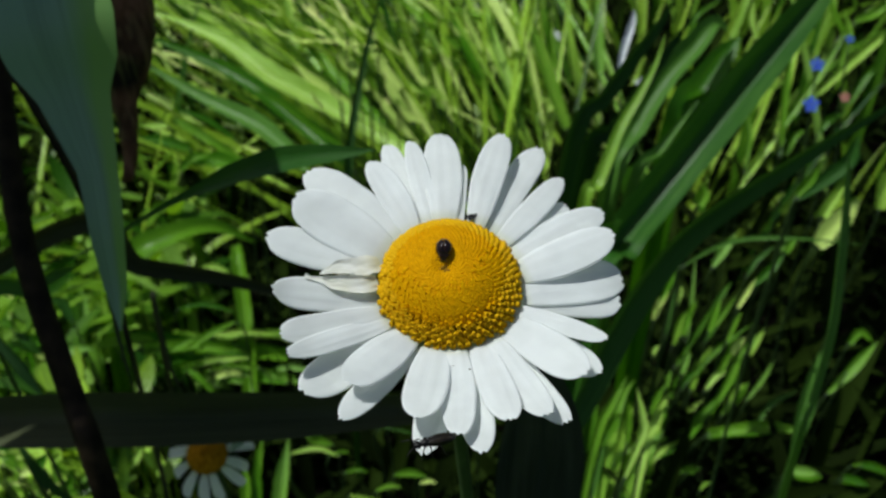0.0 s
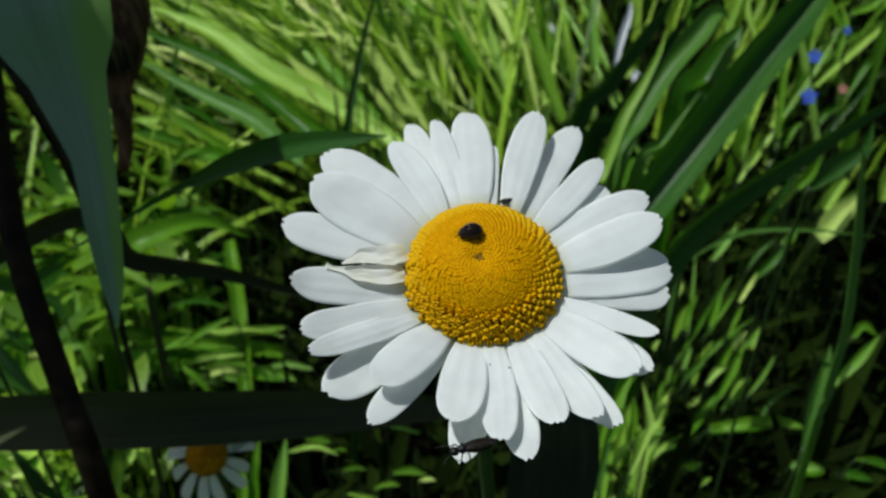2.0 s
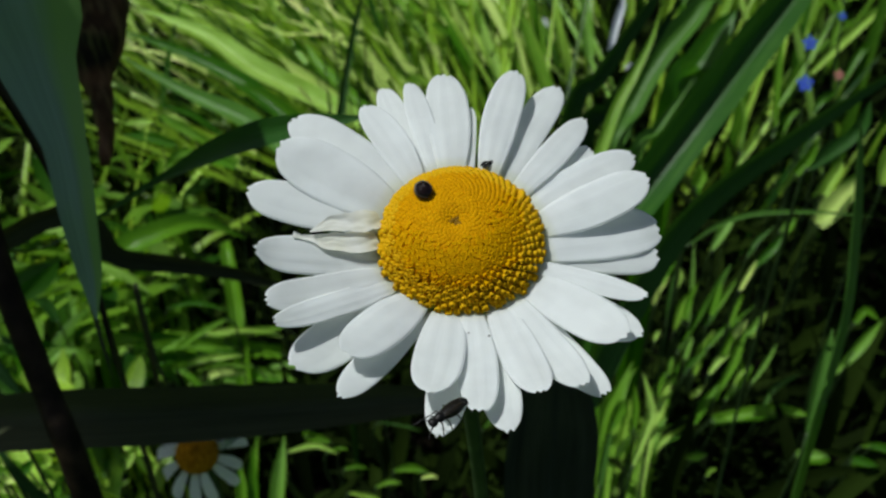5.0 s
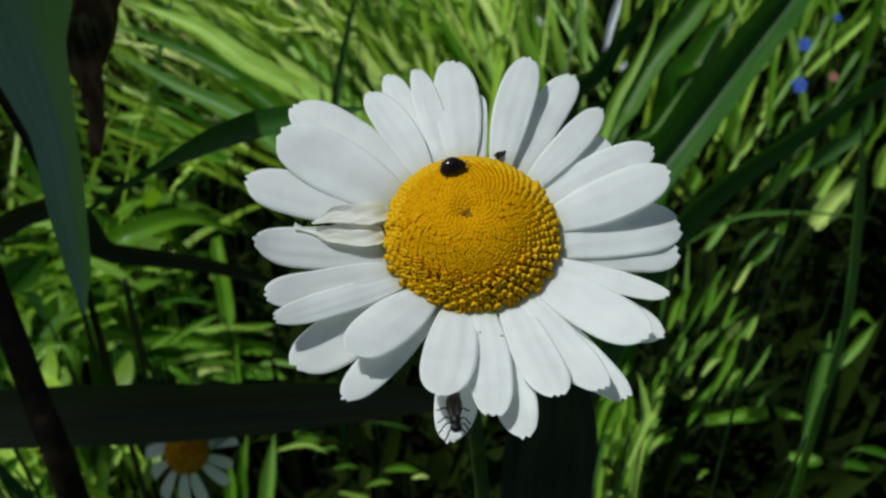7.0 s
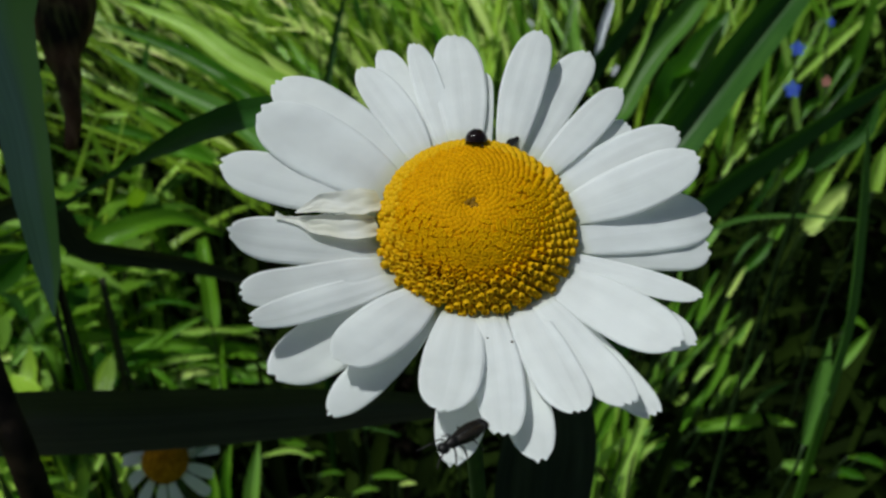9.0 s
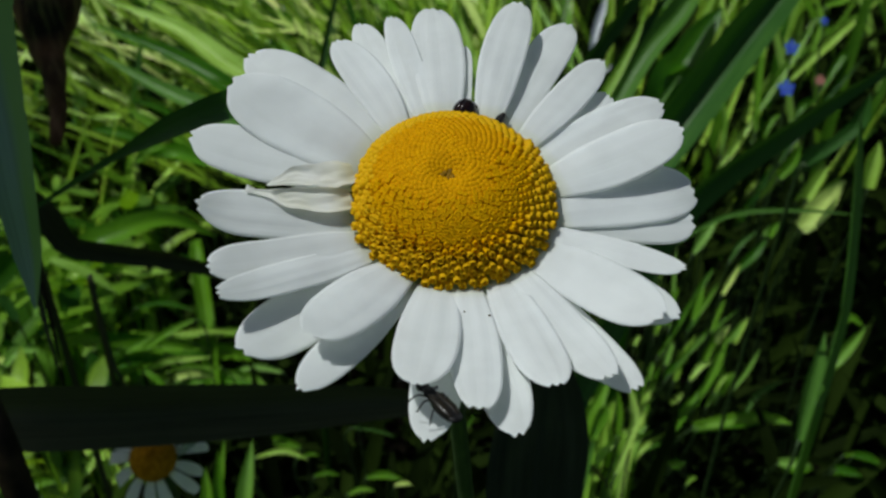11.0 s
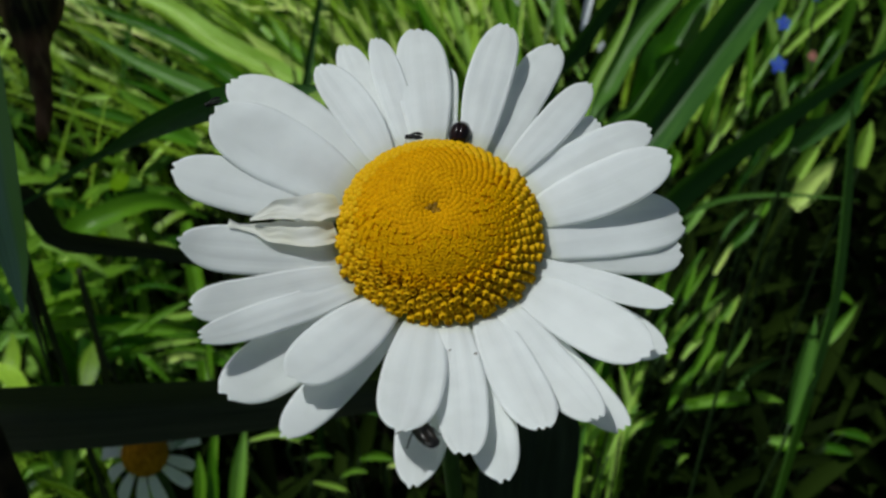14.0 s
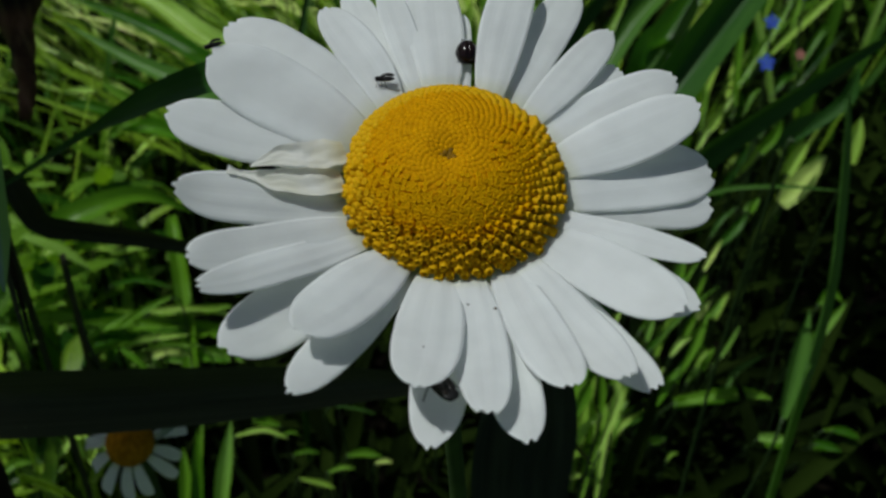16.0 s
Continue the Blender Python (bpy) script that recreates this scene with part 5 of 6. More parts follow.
sprout([(-0.243, 0.536, 0.067), (-0.237, 0.543, 0.071), (-0.234, 0.550, 0.076)], 0.0053, PALE, base=0.6, fold=0.25)
sprout([(-0.281, 0.475, 0.102), (-0.278, 0.483, 0.107), (-0.270, 0.487, 0.107)], 0.0067, STRAW, base=0.6, fold=0.25)
sprout([(-0.131, 0.466, 0.105), (-0.129, 0.482, 0.120), (-0.127, 0.504, 0.140)], 0.0047, FRESH, base=0.8)


# ---- small blossoms far back ----
sprout([(-0.249, 0.461, 0.144), (-0.255, 0.463, 0.148), (-0.264, 0.467, 0.146)], 0.0058, PALE)
sprout([(-0.273, 0.433, 0.184), (-0.267, 0.438, 0.185), (-0.263, 0.445, 0.180)], 0.0044, STRAW)
sprout([(-0.232, 0.435, 0.157), (-0.240, 0.432, 0.159), (-0.250, 0.432, 0.154)], 0.0044, PALE)
sprout([(-0.248, 0.433, 0.181), (-0.255, 0.435, 0.187), (-0.264, 0.440, 0.186)], 0.0045, FRESH)
sprout([(-0.266, 0.439, 0.170), (-0.273, 0.442, 0.176), (-0.283, 0.446, 0.176)], 0.0057, PALE)
sprout([(-0.272, 0.433, 0.167), (-0.264, 0.435, 0.165), (-0.257, 0.440, 0.156)], 0.0052, STRAW)
sprout([(-0.289, 0.464, 0.156), (-0.284, 0.463, 0.153), (-0.281, 0.465, 0.143)], 0.0040, PALE)
sprout([(-0.279, 0.454, 0.132), (-0.271, 0.459, 0.133), (-0.265, 0.467, 0.127)], 0.0045, FRESH)
sprout([(-0.278, 0.438, 0.165), (-0.271, 0.438, 0.161), (-0.266, 0.441, 0.150)], 0.0055, PALE)
sprout([(-0.319, 0.514, 0.119), (-0.310, 0.519, 0.119), (-0.303, 0.528, 0.111)], 0.0063, STRAW)
sprout([(-0.265, 0.497, 0.105), (-0.274, 0.494, 0.106), (-0.286, 0.493, 0.100)], 0.0064, PALE)
sprout([(-0.306, 0.488, 0.141), (-0.299, 0.489, 0.138), (-0.294, 0.494, 0.128)], 0.0053, FRESH)
sprout([(-0.304, 0.507, 0.103), (-0.295, 0.511, 0.102), (-0.288, 0.518, 0.093)], 0.0065, PALE)
sprout([(-0.298, 0.504, 0.114), (-0.307, 0.504, 0.120), (-0.319, 0.507, 0.118)], 0.0053, STRAW)
sprout([(-0.306, 0.512, 0.097), (-0.314, 0.514, 0.103), (-0.324, 0.518, 0.102)], 0.0054, PALE)
sprout([(-0.307, 0.514, 0.101), (-0.314, 0.514, 0.105), (-0.323, 0.516, 0.100)], 0.0044, FRESH)
sprout([(-0.259, 0.729, 0.030), (-0.243, 0.728, 0.022), (-0.228, 0.731, 0.004)], 0.0085, FRESH)
sprout([(-0.266, 0.710, 0.038), (-0.245, 0.717, 0.038), (-0.227, 0.729, 0.030)], 0.0078, PALE)
sprout([(-0.185, 0.692, 0.086), (-0.206, 0.681, 0.081), (-0.229, 0.675, 0.067)], 0.0069, FRESH)
sprout([(-0.267, 0.675, 0.033), (-0.246, 0.686, 0.037), (-0.227, 0.701, 0.032)], 0.0064, FRESH)
sprout([(-0.201, 0.655, 0.032), (-0.215, 0.663, 0.045), (-0.232, 0.674, 0.051)], 0.0056, PALE)
sprout([(-0.220, 0.686, 0.073), (-0.239, 0.675, 0.068), (-0.260, 0.668, 0.054)], 0.0054, FRESH)
sprout([(-0.257, 0.701, 0.025), (-0.242, 0.697, 0.016), (-0.229, 0.698, -0.003)], 0.0076, FRESH)
sprout([(-0.174, 0.713, 0.014), (-0.201, 0.709, 0.018), (-0.230, 0.708, 0.012)], 0.0053, PALE)
sprout([(-0.223, 0.731, 0.016), (-0.242, 0.721, 0.011), (-0.262, 0.715, -0.004)], 0.0085, FRESH)
sprout([(-0.344, 0.616, 0.079), (-0.355, 0.619, 0.089), (-0.369, 0.625, 0.090)], 0.0068, FRESH)
sprout([(-0.325, 0.615, 0.117), (-0.334, 0.619, 0.127), (-0.346, 0.627, 0.129)], 0.0075, BROAD)
sprout([(-0.342, 0.584, 0.134), (-0.335, 0.591, 0.138), (-0.331, 0.602, 0.134)], 0.0078, FRESH)
sprout([(-0.363, 0.637, 0.106), (-0.350, 0.640, 0.102), (-0.341, 0.647, 0.089)], 0.0085, BROAD)
sprout([(0.145, 0.609, -0.053), (0.159, 0.645, -0.018), (0.173, 0.674, 0.016)], 0.0089, PALE, base=0.6)
sprout([(0.153, 0.601, -0.045), (0.163, 0.630, -0.017), (0.163, 0.658, 0.011)], 0.0067, PALE, base=0.6)
sprout([(0.139, 0.617, -0.061), (0.147, 0.646, -0.033), (0.161, 0.669, -0.007)], 0.0063, FRESH, base=0.6)
sprout([(0.171, 0.620, -0.064), (0.187, 0.644, -0.039), (0.215, 0.654, -0.021)], 0.0080, PALE, base=0.6)
sprout([(-0.040, 0.557, 0.039), (-0.027, 0.559, 0.039), (-0.013, 0.556, 0.037)], 0.0067, FRESH)
sprout([(-0.054, 0.548, 0.031), (-0.044, 0.551, 0.033), (-0.034, 0.550, 0.032)], 0.0042, PALE)
sprout([(-0.019, 0.553, 0.034), (-0.012, 0.554, 0.035), (-0.006, 0.553, 0.034)], 0.0033, STRAW)
sprout([(-0.079, 0.557, 0.042), (-0.070, 0.559, 0.043), (-0.060, 0.558, 0.041)], 0.0039, FRESH)
sprout([(-0.044, 0.590, 0.070), (-0.036, 0.592, 0.072), (-0.026, 0.590, 0.070)], 0.0025, FRESH)
sprout([(-0.051, 0.584, 0.065), (-0.031, 0.582, 0.062), (-0.018, 0.579, 0.059)], 0.0019, BROAD)
sprout([(0.030, 0.579, 0.059), (0.038, 0.585, 0.065), (0.043, 0.590, 0.071)], 0.0022, FRESH)
sprout([(-0.092, 0.566, 0.052), (-0.082, 0.569, 0.053), (-0.075, 0.568, 0.052)], 0.0028, FRESH)
sprout([(-0.075, 0.544, 0.030), (-0.058, 0.542, 0.026), (-0.049, 0.539, 0.023)], 0.0045, PALE)
sprout([(-0.108, 1.054, 0.157), (-0.116, 1.058, 0.167), (-0.123, 1.062, 0.177)], 0.0063, STRAW)
sprout([(-0.097, 1.046, 0.157), (-0.103, 1.048, 0.161), (-0.107, 1.049, 0.166)], 0.0053, STRAW)
sprout([(-0.090, 1.073, 0.167), (-0.095, 1.075, 0.173), (-0.098, 1.077, 0.179)], 0.0062, PALE)
sprout([(-0.072, 1.084, 0.142), (-0.078, 1.088, 0.150), (-0.083, 1.091, 0.158)], 0.0087, STRAW)
sprout([(-0.056, 1.056, 0.122), (-0.063, 1.059, 0.128), (-0.069, 1.062, 0.135)], 0.0055, STRAW)
sprout([(-0.045, 1.065, 0.104), (-0.054, 1.068, 0.111), (-0.062, 1.072, 0.118)], 0.0056, PALE)
sprout([(-0.038, 1.013, 0.116), (-0.045, 1.017, 0.124), (-0.051, 1.022, 0.133)], 0.0085, STRAW)
sprout([(-0.018, 1.067, 0.137), (-0.030, 1.070, 0.144), (-0.040, 1.073, 0.152)], 0.0053, STRAW)
sprout([(-0.014, 1.024, 0.141), (-0.022, 1.027, 0.147), (-0.029, 1.030, 0.154)], 0.0063, PALE)
sprout([(-0.027, 1.007, 0.117), (-0.037, 1.011, 0.124), (-0.046, 1.014, 0.132)], 0.0077, STRAW)
sprout([(-0.110, 1.051, 0.205), (-0.116, 1.053, 0.212), (-0.121, 1.056, 0.220)], 0.0063, STRAW)
sprout([(-0.125, 1.067, 0.190), (-0.134, 1.069, 0.199), (-0.142, 1.072, 0.208)], 0.0061, PALE)
sprout([(-0.075, 1.040, 0.202), (-0.079, 1.042, 0.208), (-0.082, 1.044, 0.213)], 0.0082, STRAW)
sprout([(0.007, 1.051, 0.161), (0.001, 1.055, 0.169), (-0.003, 1.058, 0.176)], 0.0088, STRAW)
sprout([(0.017, 1.086, 0.171), (0.008, 1.089, 0.178), (-0.000, 1.092, 0.185)], 0.0080, PALE)
sprout([(-0.084, 1.026, 0.148), (-0.092, 1.030, 0.156), (-0.100, 1.033, 0.164)], 0.0075, STRAW)
sprout([(-0.105, 1.074, 0.177), (-0.110, 1.076, 0.183), (-0.114, 1.078, 0.188)], 0.0067, STRAW)
sprout([(-0.000, 1.036, 0.131), (-0.011, 1.040, 0.138), (-0.021, 1.043, 0.145)], 0.0082, PALE)
sprout([(-0.120, 1.047, 0.125), (-0.127, 1.050, 0.133), (-0.132, 1.052, 0.140)], 0.0089, STRAW)
sprout([(-0.139, 1.053, 0.107), (-0.148, 1.057, 0.118), (-0.156, 1.062, 0.129)], 0.0059, STRAW)
sprout([(-0.289, 0.700, 0.061), (-0.254, 0.707, 0.053), (-0.215, 0.709, 0.041), (-0.175, 0.709, 0.028)], 0.0128, FRESH, base=0.7)
sprout([(-0.229, 0.679, 0.043), (-0.205, 0.688, 0.045), (-0.176, 0.694, 0.043)], 0.0073, PALE)
sprout([(-0.378, 0.670, 0.076), (-0.357, 0.679, 0.075), (-0.331, 0.686, 0.067)], 0.0117, FRESH)
sprout([(-0.320, 0.554, 0.154), (-0.311, 0.551, 0.145), (-0.296, 0.547, 0.132)], 0.0072, BROAD)
sprout([(-0.278, 0.441, 0.139), (-0.275, 0.452, 0.148), (-0.277, 0.462, 0.158)], 0.0105, PALE)
sprout([(-0.254, 0.435, 0.151), (-0.259, 0.439, 0.157), (-0.267, 0.440, 0.162)], 0.0094, STRAW)
sprout([(-0.264, 0.467, 0.126), (-0.267, 0.476, 0.136), (-0.262, 0.483, 0.141)], 0.0091, PALE)
sprout([(-0.291, 0.466, 0.154), (-0.283, 0.470, 0.154), (-0.273, 0.473, 0.151)], 0.0082, STRAW)
sprout([(0.162, 0.577, -0.045), (0.166, 0.602, -0.021), (0.170, 0.625, 0.001), (0.174, 0.633, 0.009)], 0.0093, PALE, base=0.6)
sprout([(0.129, 0.611, -0.083), (0.134, 0.650, -0.048), (0.139, 0.684, -0.013), (0.143, 0.696, 0.001)], 0.0082, FRESH, base=0.6)
sprout([(0.144, 0.564, -0.028), (0.157, 0.587, -0.005), (0.173, 0.606, 0.017), (0.191, 0.611, 0.027)], 0.0081, PALE, base=0.6)
sprout([(0.120, 0.555, -0.017), (0.126, 0.588, 0.013), (0.134, 0.617, 0.042), (0.141, 0.626, 0.053)], 0.0095, PALE, base=0.6)
sprout([(0.163, 0.584, -0.053), (0.172, 0.610, -0.028), (0.183, 0.632, -0.004), (0.194, 0.639, 0.006)], 0.0094, FRESH, base=0.6)
sprout([(0.169, 0.589, -0.059), (0.180, 0.627, -0.023), (0.193, 0.659, 0.012), (0.205, 0.669, 0.027)], 0.0096, PALE, base=0.6)
sprout([(0.153, 0.553, -0.015), (0.163, 0.584, 0.015), (0.176, 0.611, 0.044), (0.189, 0.619, 0.057)], 0.0080, PALE, base=0.6)
sprout([(0.151, 0.586, -0.055), (0.162, 0.611, -0.030), (0.176, 0.632, -0.007), (0.191, 0.638, 0.003)], 0.0091, FRESH, base=0.6)
sprout([(0.126, 0.556, -0.018), (0.133, 0.586, 0.009), (0.142, 0.612, 0.036), (0.151, 0.621, 0.047)], 0.0100, PALE, base=0.6)
sprout([(0.122, 0.567, -0.031), (0.134, 0.589, -0.010), (0.151, 0.606, 0.010), (0.168, 0.611, 0.019)], 0.0078, PALE, base=0.6)
sprout([(0.132, 0.578, -0.045), (0.142, 0.618, -0.007), (0.155, 0.652, 0.030), (0.168, 0.663, 0.045)], 0.0096, FRESH, base=0.6)
sprout([(0.234, 0.708, 0.009), (0.239, 0.714, 0.018), (0.245, 0.720, 0.027)], 0.0067, PALE, base=0.7)
sprout([(0.265, 0.674, 0.005), (0.271, 0.680, 0.014), (0.278, 0.685, 0.022)], 0.0066, FRESH, base=0.7)
sprout([(0.212, 0.674, 0.041), (0.215, 0.680, 0.049), (0.220, 0.686, 0.057)], 0.0057, FRESH, base=0.7)
sprout([(0.265, 0.706, 0.037), (0.270, 0.711, 0.044), (0.277, 0.714, 0.051)], 0.0066, STRAW, base=0.7)
sprout([(0.221, 0.722, 0.046), (0.225, 0.729, 0.056), (0.230, 0.735, 0.065)], 0.0050, PALE, base=0.7)
sprout([(0.248, 0.682, -0.018), (0.252, 0.689, -0.009), (0.257, 0.695, -0.001)], 0.0055, FRESH, base=0.7)
sprout([(0.226, 0.735, 0.049), (0.231, 0.742, 0.059), (0.237, 0.747, 0.068)], 0.0050, FRESH, base=0.7)
sprout([(0.256, 0.692, 0.102), (0.263, 0.698, 0.113), (0.271, 0.704, 0.125)], 0.0046, STRAW, base=0.7)
sprout([(0.196, 0.720, 0.089), (0.203, 0.727, 0.102), (0.211, 0.734, 0.114)], 0.0049, PALE, base=0.7)
sprout([(0.242, 0.720, 0.040), (0.247, 0.724, 0.047), (0.253, 0.728, 0.053)], 0.0049, FRESH, base=0.7)
sprout([(0.256, 0.675, -0.010), (0.266, 0.682, 0.001), (0.276, 0.687, 0.011)], 0.0067, FRESH, base=0.7)
sprout([(0.198, 0.741, 0.060), (0.203, 0.746, 0.068), (0.210, 0.750, 0.076)], 0.0065, STRAW, base=0.7)
sprout([(0.236, 0.696, 0.072), (0.241, 0.705, 0.085), (0.247, 0.713, 0.097)], 0.0070, PALE, base=0.7)
sprout([(0.258, 0.707, 0.052), (0.264, 0.715, 0.064), (0.271, 0.721, 0.075)], 0.0057, FRESH, base=0.7)
sprout([(0.188, 0.677, -0.012), (0.196, 0.686, -0.000), (0.205, 0.694, 0.011)], 0.0069, FRESH, base=0.7)
sprout([(0.193, 0.724, 0.063), (0.195, 0.729, 0.070), (0.198, 0.733, 0.077)], 0.0057, STRAW, base=0.7)
sprout([(0.293, 0.595, 0.003), (0.305, 0.591, 0.005), (0.317, 0.587, 0.007)], 0.0088, FRESH, base=0.7)
sprout([(0.334, 0.580, 0.010), (0.342, 0.575, 0.010), (0.352, 0.569, 0.010)], 0.0082, FRESH, base=0.7)
sprout([(0.347, 0.584, 0.021), (0.355, 0.580, 0.022), (0.364, 0.573, 0.021)], 0.0062, FRESH, base=0.7)
sprout([(0.199, 0.619, -0.011), (0.205, 0.619, -0.009), (0.210, 0.617, -0.009)], 0.0057, PALE, base=0.7)
sprout([(0.209, 0.611, -0.015), (0.215, 0.611, -0.013), (0.222, 0.609, -0.013)], 0.0057, PALE, base=0.7)
sprout([(0.233, 0.629, 0.010), (0.237, 0.629, 0.012), (0.241, 0.627, 0.012)], 0.0057, FRESH, base=0.7)
sprout([(0.343, 0.655, 0.093), (0.351, 0.658, 0.102), (0.361, 0.650, 0.098)], 0.0072, FRESH, base=0.7)
sprout([(0.341, 0.640, 0.074), (0.351, 0.644, 0.086), (0.362, 0.649, 0.098)], 0.0082, FRESH, base=0.7)


def blossom(at, size, mat, label):
    low = soil_height(at[0], at[1])
    ob = thing("small_flower", (at[0], at[1], low), label, "flower", "small blossoms")
    c = Vector(at)
    v, f = tube([(at[0], at[1], low), (at[0] + 0.01, at[1], 0.4 * low + 0.6 * at[2]), at], [0.0016, 0.0013], 6)
    part("stem", mesh_of("stem", v, f, STALK), ob)
    up, front = Vector((0, 0.57, 0.82)), Vector((0, -0.82, 0.57))
    for k in range(5):
        a = 2 * math.pi * k / 5 + 0.3
        d = Vector((math.cos(a), 0, 0)) + up * math.sin(a)
        s = d.cross(front) * size * 0.34
        m = c + d * size * 0.6 + front * size * 0.1
        part("petal", mesh_of("petal", [c, m - s, c + d * size, m + s, m - front * size * 0.12], [(0, 1, 4), (1, 2, 4), (2, 3, 4), (3, 0, 4)], mat), ob)


for at, size in (((0.488, 1.221, 0.089), 0.0105), ((0.484, 1.200, 0.042), 0.0120), ((0.523, 1.222, 0.124), 0.006)):
    blossom(at, size, BLUE, "small blue blossom among the grass")
for at in ((0.317, 1.490, -0.068), (0.204, 1.728, -0.087)):
    blossom(at, 0.0103, WHITE, "tiny white blossom among the grass")
blossom((0.522, 1.191, 0.057), 0.0075, PINK, "tiny pink blossom among the grass")
sprout([(0.219, 1.167, 0.093), (0.225, 1.181, 0.127), (0.234, 1.192, 0.157), (0.236, 1.198, 0.174)], 0.0093, WHITE)


# ---- unseen shrub, added to shade the bed with its twigs ----
# where crown leaves are left out, to let sun onto chosen spots
CROWN_GAPS = [(0.11, 0.42, 0.22, 0.05), (0.19, 0.53, 0.18, 0.05), (0.26, 0.63, 0.02, 0.05), (0.17, 0.54, 0.21, 0.04), (0.47, 1.19, 0.08, 0.09),
              (0.53, 1.22, 0.10, 0.08), (0.13, 1.21, 0.09, 0.12), (0.12, 0.62, 0.32, 0.04), (0.40, 1.11, 0.00, 0.04), (0.24, 0.49, 0.34, 0.07),
              (0.12, 0.49, 0.34, 0.04), (0.16, 0.53, 0.36, 0.05), (0.20, 0.61, 0.36, 0.05), (0.26, 0.67, 0.38, 0.06), (0.31, 0.76, 0.39, 0.06),
              (0.14, 0.66, 0.33, 0.06), (0.20, 0.79, 0.35, 0.07), (0.25, 0.84, 0.34, 0.06),
              (0.20, 0.73, -0.10, 0.11), (0.26, 0.77, -0.08, 0.05), (0.24, 0.70, 0.02, 0.07), (0.29, 0.65, 0.00, 0.035), (0.38, 0.78, 0.13, 0.04), (0.37, 0.76, 0.16, 0.04)]


def shrub():
    foot = (1.05, 0.55, -0.16)
    ob = thing("shrub", foot, "unseen leafy shrub, added to shade the bed", "shrub")
    v, f = tube([foot, (1.06, 0.58, 0.5), (0.92, 0.7, 0.95), (0.7, 0.85, 1.1)], [0.03, 0.026, 0.018, 0.008], 10)
    part("trunk", mesh_of("trunk", v, f, BARK), ob)
    rng = random.Random(5)
    verts, faces, uvs = [], [], []
    for k in range(9):
        end = Vector((rng.uniform(0.0, 0.5), rng.uniform(0.56, 1.3), rng.uniform(0.92, 1.1)))
        start = Vector((0.8 - 0.02 * k, 0.8, 1.06))
        v, f = tube([start, (start + end) / 2 + Vector((0, 0, 0.06)), end], [0.006, 0.004, 0.002], 6)
        part("limb", mesh_of("limb", v, f, BARK), ob)
    for k in range(1250):
        c = Vector((rng.uniform(-0.36, 0.58), rng.uniform(0.52, 1.35), rng.uniform(0.90, 1.1)))
        gaps = [(c - Vector(q[:3])).cross(SUN).length - q[3] for q in CROWN_GAPS]
        if min(gaps) < 0.045 or c.x < -0.22 + 0.5 * (c.y - 0.75):
            continue
        a = rng.uniform(0, 6.3)
        d = Vector((math.cos(a), math.sin(a), rng.uniform(-0.3, 0.3)))
        ln = rng.uniform(0.07, 0.125)
        q, g, uv = ribbon([c, c + d * ln * 0.5 + Vector((0, 0, 0.004)), c + d * ln], ln * 0.45, (rng.uniform(-0.4, 0.4), rng.uniform(-0.4, 0.4), 1), 0.1, 3, 0.2, 0.45)
        n = len(verts)
        verts += q
        uvs += uv
        faces += [tuple(i + n for i in face) for face in g]
    part("crown", mesh_of("crown", verts, faces, HERBS, uvs), ob, "loose crown of green leaves")


shrub()


